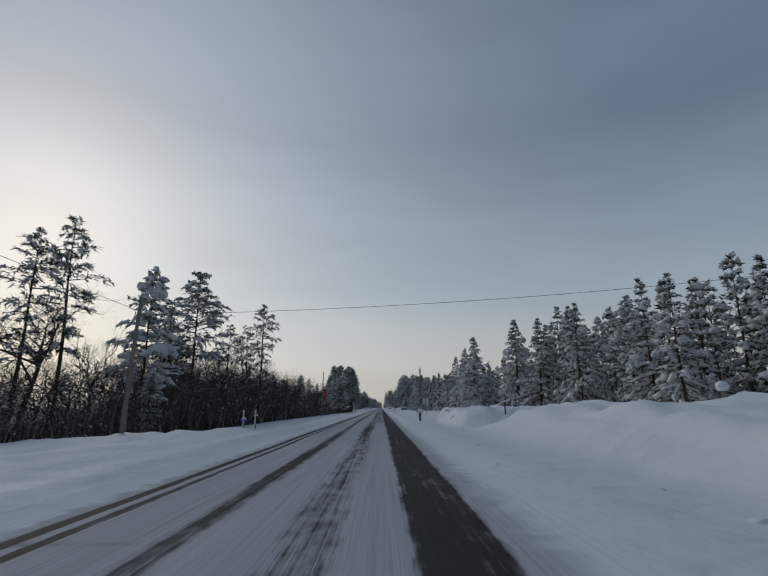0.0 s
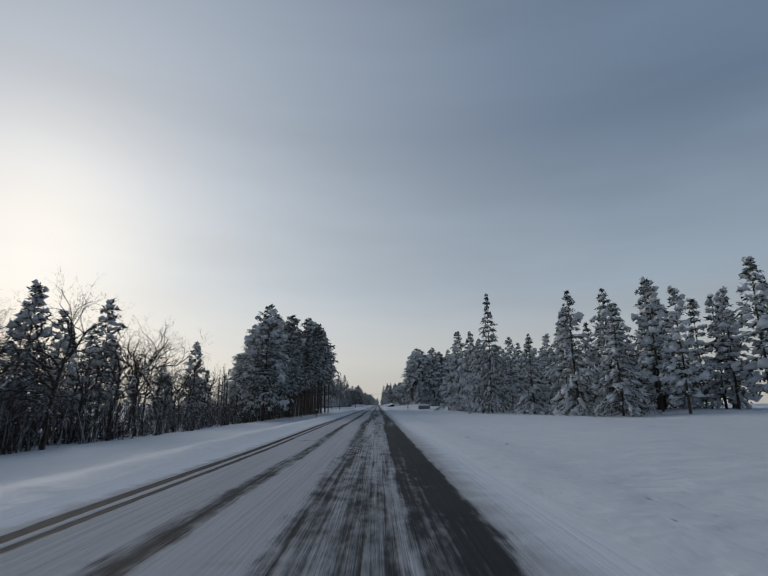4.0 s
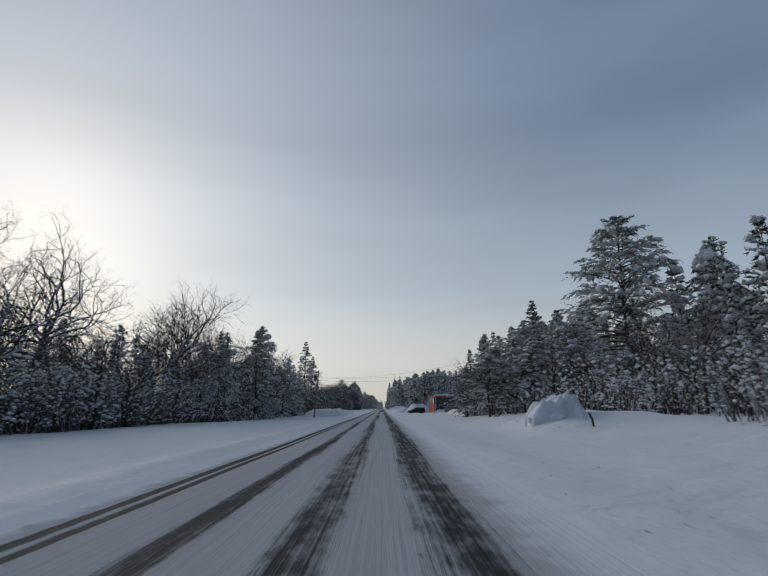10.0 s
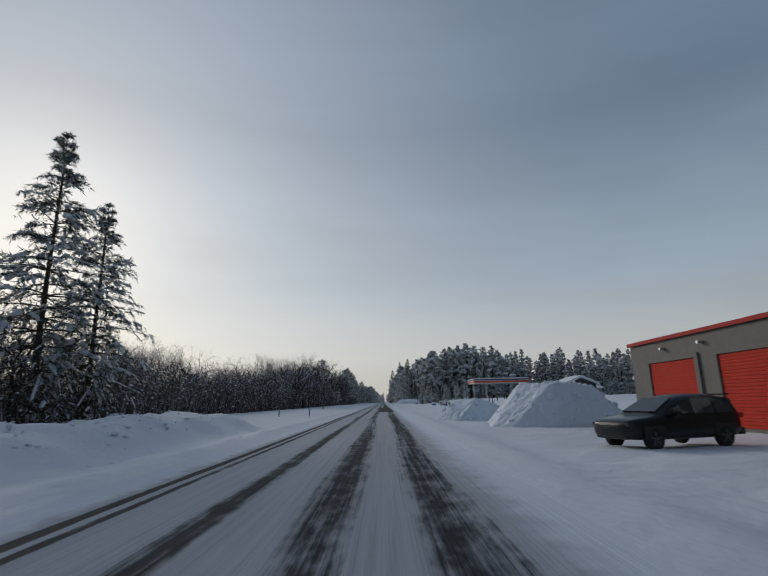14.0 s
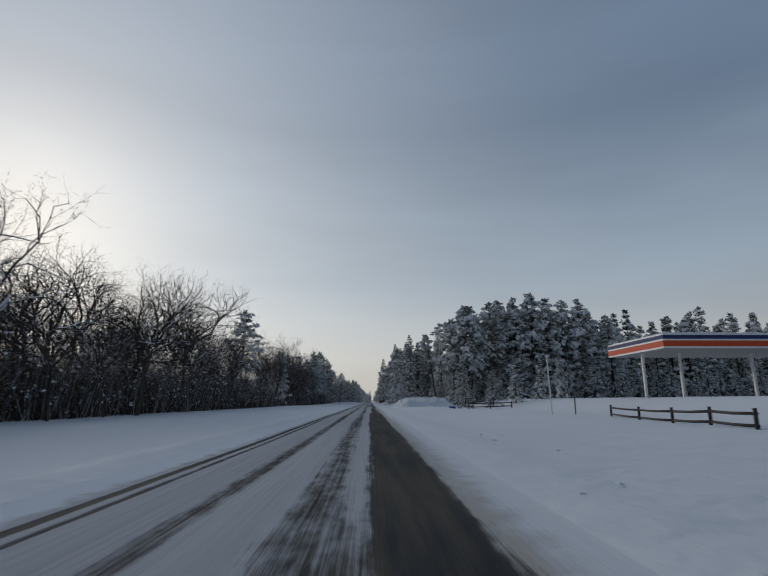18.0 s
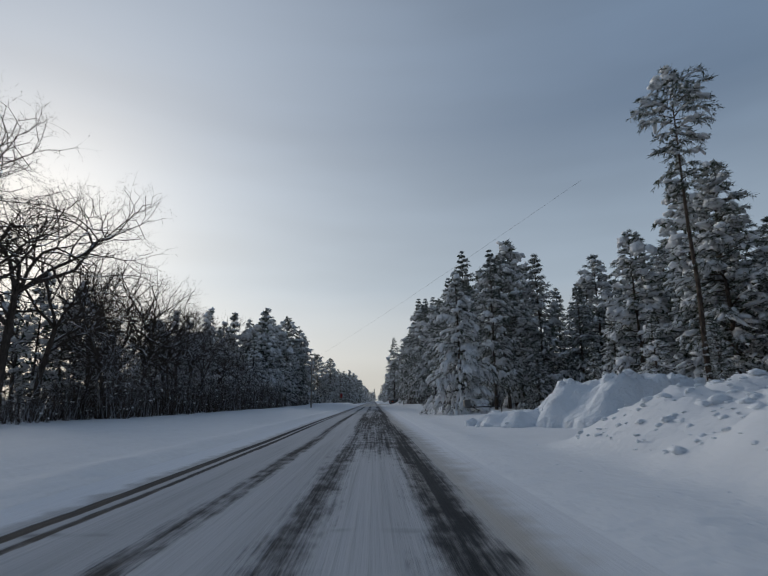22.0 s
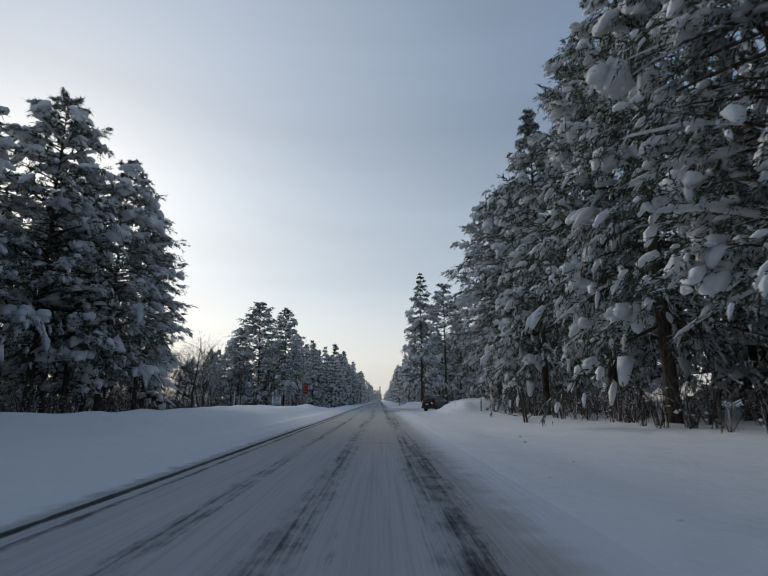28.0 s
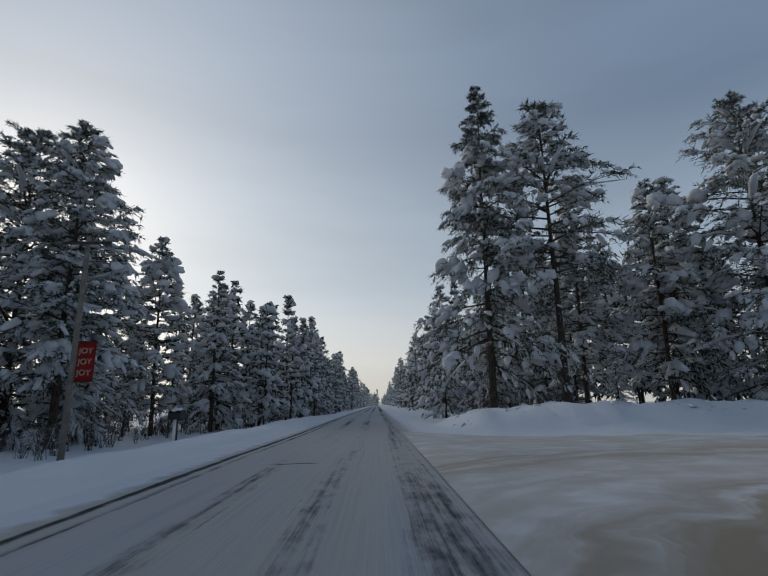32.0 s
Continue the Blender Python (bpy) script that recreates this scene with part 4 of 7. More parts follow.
# ---- planting plan: single trees seen close ----
# kind, x, y, height, level
TREES = (
    # right-hand side, in the order of the road
    ("spruce", 24, 40, 11.5, "mid"), ("spruce", 25, 46, 12.5, "mid"), ("pine", 26, 52, 12, "mid"), ("spruce", 23, 58, 12, "mid"), ("spruce", 25.6, 64, 13.8, "mid"), ("spruce", 27, 70, 14.5, "mid"),
    ("spruce", 24, 76, 14, "mid"), ("spruce", 23.2, 85.5, 15.5, "near"), ("spruce", 31, 87, 17.5, "mid"), ("spruce", 28, 84, 14, "mid"), ("spruce", 25, 89, 9, "mid"), ("pine", 23, 93, 7.5, "mid"), ("spruce", 18.8, 100.5, 14.6, "near"), ("spruce", 22, 104, 10, "mid"), ("pine", 18.5, 107.5, 9.5, "mid"), ("spruce", 20, 112, 8, "mid"),
    ("spruce", 20.2, 119.5, 14.4, "near"), ("spruce", 23, 124, 12, "mid"), ("spruce", 19, 128, 9, "mid"), ("spruce", 20, 133, 13.8, "hero"), ("spruce", 23, 136, 10, "mid"),
    ("spruce", 22, 168, 10, "mid"), ("spruce", 25, 176, 13, "mid"), ("spruce", 28, 180, 12, "mid"), ("spruce", 31.5, 178, 13, "mid"), ("spruce", 35, 182, 12, "mid"), ("spruce", 23, 184, 12.5, "mid"), ("spruce", 20, 173, 12.4, "mid"), ("spruce", 18, 181, 9, "mid"), ("spruce", 14.6, 195, 10.2, "near"),
    ("spruce", 15.5, 206, 12.8, "near"), ("spruce", 18.4, 209, 10.5, "mid"), ("spruce", 15.1, 216, 14.2, "near"),
    ("dome_pine", 28, 364, 22, "hero"), ("spruce", 18.2, 366, 13, "hero"), ("spruce", 13.5, 352, 7, "mid"), ("spruce", 16.5, 357, 8.5, "mid"), ("spruce", 12, 361, 5.5, "mid"), ("spruce", 9.4, 364, 4.4, "hero"), ("spruce", 11.2, 367, 5.2, "hero"), ("pine", 13, 369, 6.5, "mid"), ("spruce", 10.4, 358.5, 4.6, "hero"), ("pine", 36, 358, 17, "mid"), ("pine", 40, 366, 18, "mid"),
    ("spruce", 25, 427, 17.5, "mid"), ("spruce", 28, 430, 18, "mid"), ("spruce", 31, 426, 17, "mid"), ("spruce", 19.6, 417.5, 13, "hero"), ("pine", 23.0, 418.5, 16, "hero"), ("pine", 25, 412, 15, "hero"), ("spruce", 22.5, 408, 12, "hero"), ("pine", 27, 408, 16, "hero"), ("pine", 29.5, 409, 17.3, "hero"), ("pine", 32, 408, 18.6, "hero"), ("pine", 35, 405, 18.6, "hero"), ("pine", 38, 400, 18, "hero"), ("pine", 33, 399, 16, "hero"), ("pine", 36, 392, 17, "hero"),
    ("pine", 22.6, 669, 16.0, "hero"), ("spruce", 8.3, 686.5, 13.2, "near"), ("spruce", 17, 690, 6.8, "hero"), ("spruce", 25.5, 684, 6.0, "hero"), ("spruce", 20.0, 697, 18.0, "hero"), ("spruce", 23.0, 693, 13.5, "hero"), ("pine", 26.0, 694.5, 17.0, "hero"), ("spruce", 29.5, 691, 18.0, "hero"), ("spruce", 24.5, 703, 15, "hero"), ("pine", 31, 700, 15, "hero"), ("spruce", 19.8, 666.5, 5.6, "hero"), ("pine", 24, 674, 17, "mid"), ("pine", 21, 677, 14, "mid"), ("spruce", 14.9, 672, 4.5, "hero"), ("spruce", 24, 667, 8, "mid"), ("spruce", 17, 668, 6, "mid"), ("spruce", 20, 679, 8, "mid"),
    ("white_pine", 13.2, 693, 17.5, "near"), ("broad_pine", 16, 698, 18, "near"), ("spruce", 20, 706, 20, "mid"), ("spruce", 12.5, 703, 10, "mid"), ("laden_pine", 19.2, 644.5, 19, "near"), ("tall_pine", 21.4, 652, 13, "hero"), ("laden_pine", 22.0, 641, 20, "near"), ("laden_pine", 23.5, 646, 22, "near"), ("pine", 20.5, 711, 24, "mid"),
    ("broad_pine", 14.8, 713, 18, "near"), ("white_pine", 15.2, 719, 25, "near"), ("broad_pine", 15.0, 726, 21, "near"), ("white_pine", 14.8, 734, 24, "near"), ("broad_pine", 14.2, 741, 21, "near"), ("white_pine", 13.4, 748, 23, "near"), ("white_pine", 12.3, 755, 24, "near"),
    ("broad_pine", 12.8, 763, 24, "near"), ("white_pine", 12.2, 770, 27, "near"), ("broad_pine", 13.0, 777, 24, "near"), ("white_pine", 11.2, 783, 22, "near"), ("broad_pine", 11.4, 790, 19.5, "near"), ("broad_pine", 11.4, 797, 20, "near"), ("white_pine", 15, 800, 24, "near"), ("pine", 17, 801, 18, "mid"),
    ("white_pine", 8.6, 851.4, 26.9, "near"), ("tall_pine", 13.2, 849, 24.0, "hero"), ("pine", 17, 855, 18, "hero"), ("spruce", 9.5, 856, 9, "mid"), ("spruce", 17, 849.5, 5, "mid"), ("pine", 23.5, 854, 19, "mid"), ("broad_pine", 30.5, 851, 25.2, "hero"), ("pine", 27, 858, 21, "mid"), ("pine", 36, 853, 22, "mid"), ("spruce", 6.5, 862, 9, "mid"),
    # left-hand side
    ("thin_pine", -26, 41, 18, "mid"), ("thin_pine", -26, 36, 15.5, "mid"), ("pine", -25, 53, 17, "mid"), ("tall_pine", -25, 66.8, 20.5, "hero"), ("thin_pine", -20.2, 84.5, 19.2, "mid"), ("thin_pine", -31, 116, 19, "mid"), ("thin_pine", -24, 78, 15, "mid"), ("thin_pine", -26, 60, 14, "mid"),
    ("broad_pine", -15.5, 191.5, 15.5, "near"), ("pine", -18, 196, 13.5, "mid"), ("pine", -17, 203, 15, "mid"),
    ("bare_spruce", -21.6, 449, 19.4, "mid"), ("bare_spruce", -19.9, 452, 15.5, "mid"), ("spruce", -22, 408, 10.5, "mid"), ("pine", -21, 395, 15.4, "hero"), ("spruce", -19.5, 391, 11, "mid"), ("spruce", -20, 422, 11, "mid"), ("spruce", -21, 436, 8.3, "mid"), ("pine", -20.5, 417, 12, "mid"), ("spruce", -22, 379, 12, "mid"), ("spruce", -19.4, 385.5, 13.3, "hero"), ("spruce", -20.5, 371, 11, "hero"), 
    ("spruce", -18, 400, 8, "mid"), ("tall_pine", -25.5, 630, 18.5, "hero"), ("spruce", 14.6, 606.5, 6.6, "hero"), ("spruce", 19.5, 609, 6.2, "hero"), ("spruce", 24, 612, 6.8, "mid"), ("spruce", 28, 611, 6.4, "mid"), ("spruce", 32, 613, 7, "mid"), ("pine", -22, 655, 13, "mid"),
    ("pine", -23, 744, 17, "mid"), ("pine", -24.5, 750, 20, "mid"), ("pine", -25, 756, 22, "mid"), ("pine", -23, 762, 19, "mid"), ("pine", -22.5, 768, 17, "mid"), ("pine", -27, 747, 18, "mid"),
    ("broad_pine", -25.5, 786, 25, "near"), ("broad_pine", -23.2, 791, 22, "near"), ("pine", -22.6, 796, 18.5, "hero"), ("pine", -29, 781, 22, "mid"), ("pine", -27, 790, 20, "mid"),
    ("dome_pine", -23, 846, 20.5, "hero"), ("broad_pine", -28.5, 845, 13, "near"), ("broad_pine", -33, 847, 11, "near"), ("broad_pine", -37, 848, 9.5, "near"), ("pine", -26, 843, 15, "mid"), ("spruce", -20, 848, 14, "mid"), ("pine", -17.5, 842, 18.5, "hero"), ("pine", -17, 853, 15, "mid"), ("spruce", -14.5, 859, 14, "mid"),
)
for kind, x, y, high, level in TREES:
    plant(kind, x, y, high, level)

for x, y, high, wide in ((9.2, 362.5, 5.2, 1.7), (11.8, 358.5, 6.2, 1.6), (10.0, 353.5, 5.0, 1.8), (13.6, 353, 6.4, 1.6), (12.8, 363.5, 6.6, 1.6), (16.2, 359, 7.6, 1.5), (15.5, 348.5, 6.0, 1.7), (18.6, 354, 8.0, 1.5)):
    plant("broad_pine" if wide > 1.55 else "dome_pine", x, y, high, "near" if wide > 1.55 else "hero", wide=wide)

plant("high_pine", 19.4, 667, 21.5, "hero")
plant("spruce", 14.5, 187, 15, "hero", wide=0.62)

BARES = ((-21, 352, 11, True), (-19.5, 342, 8.5, True), (-20, 364, 11, True), (-20.5, 334, 9, True), (-19.8, 347, 7.5, True), (-20.5, 357, 9.5, True), (-27, 62, 14.5, False), (-25, 44, 11, False), (-27, 38, 13, False), (-23, 74, 13, False), (-25, 84, 15.5, False), (-26, 97, 10, False), (-23, 110, 9, False), (-25, 118, 10, False), (-26, 126, 10, False),
         (-24, 290, 11, True), (-21.5, 403, 14.5, True), (-27, 318, 19.4, True), (-31, 312, 17, True), (-28, 351, 17.5, True), (-22, 362, 16.5, True), (-25, 374, 17, True), (-24, 384, 15, True), (-20.5, 398, 13, True), (-19.5, 405, 12, True), (-25, 300, 13, True), (9.0, 350, 6.0, True), (14.5, 356, 8.0, True), (13, 346, 6.5, True), (-29.5, 613, 16.5, False), (-31, 600, 16, False), (-28, 622, 17, False), (-24, 309, 9, True), (-27, 320, 10, True), (-30, 333, 14, True), (-22, 409, 15.8, True), (-20, 420, 13, True), (-23, 392, 14, True), (-26, 402, 13, True),
         (-21, 415, 9, True), (-24, 420, 12, True), (-20, 426, 8, True), (-23, 436, 9, True), (36, 351, 14.5, True), (19, 340, 8, True), (17, 334, 7, True),
         (-27.5, 664, 20.5, False), (-25, 652, 16, False), (-24, 645, 13, False), (-24, 667, 16, False), (-21, 640, 14, False), (-23, 615, 15, False), (-26, 690, 15, False), (-24, 720, 15, False), (-22.5, 669, 18, False), (-20.8, 678, 12.5, False), (-22, 684, 13.5, False), (-21, 690, 12, False), (-22.5, 696, 12.5, False), (-21.5, 703, 11.5, False), (-23.5, 674, 15, False), (-22, 711, 12, False),
         (-23, 546, 12.5, False), (-24, 555, 13.5, False), (-22.5, 563, 13, False), (-25, 571, 15, False), (-23, 578, 15.5, False), (-24.5, 585, 16.5, False), (-23, 592, 17.5, False), (-26, 599, 17, False), (-24, 606, 14, False),
         (-24, 330, 13, True), (-23, 338, 14, True), (-26, 345, 18, True), (-25, 368, 18.5, True), (-23, 689, 16.5, False), (-24.5, 694, 15.5, False), (-22.5, 700, 13.5, False), (-25, 683, 17.5, False), (-33, 812, 14, True), (-37, 819, 15, True), (-30, 824, 12.5, True), (-41, 810, 15, True))
for x, y, high, snowy in BARES:
    plant_bare(x, y, high, snowy=snowy)

PINES, MIXED, BARRENS = [("pine", 3), ("spruce", 2)], [("pine", 2), ("spruce", 2), ("bare", 3)], [("bare", 5), ("pine", 1)]
WOODS = (
    # right
    (27, 42, 20, 96, 5.0, PINES, 12.5), (23, 38, 96, 140, 6.0, PINES, 10), (24, 42, 160, 190, 6.0, PINES, 12.5), (19, 36, 186, 222, 6.0, PINES, 11),
    (30, 50, 308, 360, 7.0, PINES, 15), (14, 26, 306, 345, 4.0, BARRENS, 6.0), (36, 60, 372, 440, 8.0, PINES, 16), (28, 60, 651, 664, 4.5, PINES, 20), (60, 150, 650, 664, 4.2, PINES, 20), (31, 44, 654, 690, 6.0, PINES, 14.5), (28, 42, 697, 720, 6.0, PINES, 15.5), (18, 28, 715, 808, 5.5, PINES, 20), (20, 45, 862, 880, 6.0, PINES, 18),
    (24, 66, 293, 306, 4.2, PINES, 15.5), (62, 110, 288, 300, 6.0, PINES, 16.5), (9.5, 20, 866, 940, 5.0, PINES, 16), (10, 20, 940, 1120, 6.5, PINES, 18), (11, 18, 1120, 1420, 11.0, PINES, 18), (12, 20, 1420, 2200, 22.0, PINES, 19),
    # left
    (-36, -23, 12, 60, 3.7, BARRENS, 7.5), (-35, -22, 60, 140, 3.8, [("bare", 1)], 11.0), (-36, -22, 140, 190, 4.2, [("bare", 5), ("pine", 2)], 10.5), (-40, -24, 300, 366, 4.0, [("bare", 4), ("pine", 1)], 10.0), (-40, -24, 366, 440, 4.6, MIXED, 10.5), (-50, -40, 262, 320, 6.0, MIXED, 10),
    (-42, -32, 196, 262, 6.5, PINES, 8), (-36, -22, 440, 530, 3.7, [("bare", 1)], 9), (-36, -22, 530, 572, 4.4, [("bare", 1)], 12.6), (-36, -24, 572, 640, 4.4, [("bare", 1)], 13.0), (-38, -28, 640, 676, 3.6, BARRENS, 8), (-37, -26, 676, 745, 4.0, MIXED, 12), (-38, -27, 742, 800, 5.0, PINES, 18), (-46, -26, 803, 840, 4.4, [("bare", 1)], 10.5), (-36, -24, 848, 870, 4.5, PINES, 11), (-24, -13, 862, 950, 4.8, PINES, 14.5), (-23, -12, 950, 1120, 6.5, PINES, 17),
    (-19, -12, 1120, 1420, 11.0, PINES, 17), (-20, -12, 1420, 2200, 22.0, PINES, 18),
)
for x0, x1, y0, y1, gap, mix, high in WOODS:
    woods("woods", x0, x1, y0, y1, gap, mix, high, "dense snowy wood of pines and bare trees beside the road" if mix is not PINES else "dense snow-covered pine wood beside the road", not (x0 < 0 and y1 <= 190))

def plant_pole(x, y, high):
    """A slim bare trunk with dead branch stubs, from the dark inside of the stand."""
    if "pole" not in _trees:
        pile = Pile()
        stick(pile, (0, 0, -0.4), (0.05, 0, 5), 0.11, 0.085, 6)
        stick(pile, (0.05, 0, 5), (0, 0.04, 10), 0.085, 0.03, 6)
        for i in range(46):
            z, k = 2.0 + 8 * i / 46, i * 2.4
            spike(pile, (0.03, 0, z), (0.9 * math.cos(k), 0.9 * math.sin(k), z + rng.normal(0, 0.15)), 0.018)
        t = thing("slim_pine", at_ground(x, y), "slim bare pine trunk with dead branch stubs", "pine tree", 0, "slim trunks in the pine stand", scale=high / 10)
        part("trunk", pile.mesh("trunk", FROSTED, False), parent=t)
        _trees["pole"] = t
        return
    t = copy_thing(_trees["pole"], pose(*at_ground(x, y), rng.normal(0, 1.0), rng.normal(0, 1.0), rng.uniform(0, 360)))
    t.scale = (high / 10,) * 3


def at_ground(x, y):
    return (x, y, ground_at(x, y) - 0.05)


# stands of pines in rows: the red pines and the two plantations by the fields
for y in np.arange(200, 264, 4.0):
    for j in range(3):
        plant("tall_pine" if (j + int(y / 4)) % 4 == 0 else "red_pine", -14.6 - 3.6 * j + rng.normal(0, 0.6), y + rng.normal(0, 0.9), rng.uniform(17.5, 20.6) if y > 226 else rng.uniform(13.6, 15.8) if y > 211 else rng.uniform(9.0, 10.6))
    for j in range(8):
        plant_pole(-15 - 1.9 * j + rng.normal(0, 1.2), y + rng.uniform(0, 3.6), rng.uniform(9, 14) if y > 212 else rng.uniform(6, 9))
plant("tall_pine", -14.7, 265.3, 20.5, "hero")
plant("tall_pine", -16.6, 266.5, 19.5, "hero")
plant("broad_pine", 11.4, 290.5, 14.4, "near")
for x in np.arange(14.2, 62, 3.1):
    if x < 36:
        plant("spruce" if int(x / 3.1) % 2 else "laden_pine", x + rng.normal(0, 0.4), 289.4 + rng.normal(0, 0.6), rng.uniform(15.5, 18.0), "near")
    plant("pine", x + 1.2 + rng.normal(0, 0.4), 291.5 + rng.normal(0, 0.8), rng.uniform(16, 18.6))
for x in np.arange(13.4, 60, 2.7):
    plant("spruce", x + rng.normal(0, 0.5), 286.8 + rng.normal(0, 0.5), rng.uniform(4.5, 8.0), "near" if x < 28 else "mid", wide=1.15)
for y in np.arange(293.5, 299, 3.8):
    for x in (12.9, 17.0):
        plant("broad_pine", x + rng.normal(0, 0.4), y, rng.uniform(15, 17), "near") if x < 14 else plant("pine", x + rng.normal(0, 0.4), y, rng.uniform(15, 17.5))
for x in np.arange(20.5, 58, 3.6):
    tall = 24.2 - 4.0 * ((x - 38) / 18) ** 2
    tall = tall if x > 27 else 13.0
    plant("pine", x + rng.normal(0, 0.5), 647 + rng.normal(0, 1.0), tall * rng.uniform(0.95, 1.04), "hero" if x < 34 else "mid")
    plant("pine", x + 1.8 + rng.normal(0, 0.6), 651.5 + rng.normal(0, 1.0), tall * rng.uniform(0.88, 1.0))
for x in np.arange(20.0, 118, 3.0):
    plant("spruce", x + rng.normal(0, 0.5), 642 + rng.normal(0, 0.9), rng.uniform(5.0, 10.0))

for y in np.arange(656, 692, 4.5):
    plant("pine" if rng.random() < 0.5 else "spruce", 27.5 + rng.normal(0, 1.2), y + rng.normal(0, 1), rng.uniform(12, 15), "hero")
for y in np.arange(678, 745, 5.0):
    if rng.random() < (0.3 if y < 706 else 0.72):
        plant("pine" if rng.random() < 0.6 else "spruce", -23.5 + rng.normal(0, 0.9), y + rng.normal(0, 1), rng.uniform(9, 14))
    else:
        plant_bare(-23.0 + rng.normal(0, 0.9), y, rng.uniform(8, 12))

# brush under the trees
for x0, x1, y0, y1, count, high, white in ((-31, -20.5, 10, 75, 900, 4.6, 0.12), (-32, -20, 60, 165, 1700, 6.0, 0.10), (-36, -17, 195, 268, 800, 3.6, 0.3), (-24, -17, 160, 200, 200, 3.4, 0.2), (-30, -19, 296, 440, 1300, 3.8, 0.6), (-26, -19, 294, 366, 900, 4.6, 0.82), (-40, -26, 262, 300, 120, 2.5, 0.3), (-32, -20, 440, 530, 1500, 4.8, 0.35), (-32, -20.5, 530, 640, 2800, 5.6, 0.34), (-30, -20.5, 640, 676, 350, 3.2, 0.25), (-28, -18.5, 676, 745, 1100, 4.8, 0.25),
                                           (-32, -20, 742, 800, 400, 2.6, 0.4), (-40, -25, 800, 840, 420, 4.0, 0.4), (-28, -14, 836, 862, 140, 2.2, 0.5), (17, 26, 30, 140, 330, 2.2, 0.5), (11, 22, 306, 350, 300, 3.2, 0.9), (8.2, 16, 346, 363, 45, 3.0, 0.8), (14, 62, 288, 304, 320, 3.0, 0.8), (20, 116, 644, 662, 900, 5.0, 0.5), (62, 110, 288, 302, 200, 4, 0.5), (8.5, 11, 314, 318.5, 22, 2.4, 0.2), (10, 18, 706, 808, 700, 2.4, 0.3), (8, 18, 852, 880, 150, 2.6, 0.4), (16, 30, 364, 372, 80, 2.4, 0.4), (13.6, 14.4, 390.0, 391.4, 9, 0.7, 0.8), (13.5, 14.5, 383.9, 385.6, 16, 1.6, 0.2)):
    thicket(x0, x1, y0, y1, count, high, "tangled leafless brush with snow on its twigs", white)


# a dead broken trunk leaning out of the stand
pile = Pile()
stick(pile, (0, 0, -0.5), (-0.9, 0.1, 6.0), 0.2, 0.17, 8)
stick(pile, (-0.9, 0.1, 6.0), (-1.9, 0.15, 12.6), 0.17, 0.13, 8)
for i in range(16):
    z, k = 4.0 + 8.4 * i / 16, i * 2.4
    spike(pile, (-0.15 * z, 0, z), (-0.15 * z + 0.5 * math.cos(k), 0.5 * math.sin(k), z + 0.1), 0.025)
snag = thing("dead_trunk", at_ground(15.8, 648), "dark leaning dead trunk broken off at the top", "dead tree")
part("trunk", pile.mesh("trunk", BARK, False), parent=snag)
# ---- paints and metals ----
CREAM = plain("cream_stucco", (0.76, 0.70, 0.55), 0.85, scale=2, vary=0.12, bump=0.3)
OLIVE = plain("pale_olive_siding", (0.47, 0.48, 0.38), 0.7, scale=2, vary=0.12)
MAROON = plain("red_brown_siding", (0.095, 0.038, 0.030), 0.75, scale=2, vary=0.25)
SLATE = plain("dark_slate_siding", (0.042, 0.047, 0.055), 0.6, scale=2, vary=0.2)
TAUPE = plain("grey_brown_render", (0.16, 0.15, 0.13), 0.8, scale=2, vary=0.15, bump=0.3)
RED_DOOR = plain("red_door_paint", (0.50, 0.030, 0.012), 0.75, scale=3, vary=0.12, spec=0.2)
RED_TRIM = plain("red_trim_paint", (0.40, 0.030, 0.02), 0.7, vary=0.15, spec=0.2)
WHITE = plain("white_paint", (0.78, 0.78, 0.76), 0.5, vary=0.06)
DARK = plain("dark_brown_timber", (0.055, 0.042, 0.034), 0.8, scale=5, vary=0.35)
BLACK = plain("black_plastic", (0.018, 0.018, 0.019), 0.55, vary=0.2)
RUBBER = plain("tyre_rubber", (0.022, 0.022, 0.022), 0.85, vary=0.2)
STEEL = plain("galvanised_steel", (0.42, 0.43, 0.44), 0.45, 0.8, scale=8, vary=0.2)
RIM = plain("alloy_rim", (0.12, 0.12, 0.125), 0.4, 0.8, vary=0.15)
BLUE_TUB = plain("blue_paint", (0.035, 0.085, 0.30), 0.5, vary=0.15)
NAVY = plain("navy_stripe", (0.018, 0.028, 0.11), 0.6, vary=0.1, spec=0.3)
ORANGE = plain("orange_red_stripe", (0.52, 0.07, 0.02), 0.6, vary=0.1, spec=0.3)
OFFWHITE = plain("canopy_white", (0.70, 0.70, 0.68), 0.5, vary=0.07)
BANNER_RED = plain("red_banner_cloth", (0.40, 0.025, 0.02), 0.8, scale=6, vary=0.15)
BLUE_ROOF = plain("blue_grey_siding", (0.18, 0.25, 0.30), 0.6, vary=0.15)
PLAIN_SIGN = plain("sign_face_white", (0.75, 0.75, 0.73), 0.4, vary=0.05)
TEAL = plain("green_sign_face", (0.02, 0.13, 0.11), 0.4, vary=0.1)
GREEN = plain("wreath_green", (0.035, 0.055, 0.03), 0.8, scale=20, vary=0.5, bump=0.8)
WIRE = plain("cable_black", (0.02, 0.02, 0.02), 0.6)
BOX_GREY = plain("dull_grey_metal", (0.07, 0.072, 0.075), 0.6, vary=0.2)
PURPLE = plain("faded_blue_sign", (0.16, 0.17, 0.27), 0.5, vary=0.15)

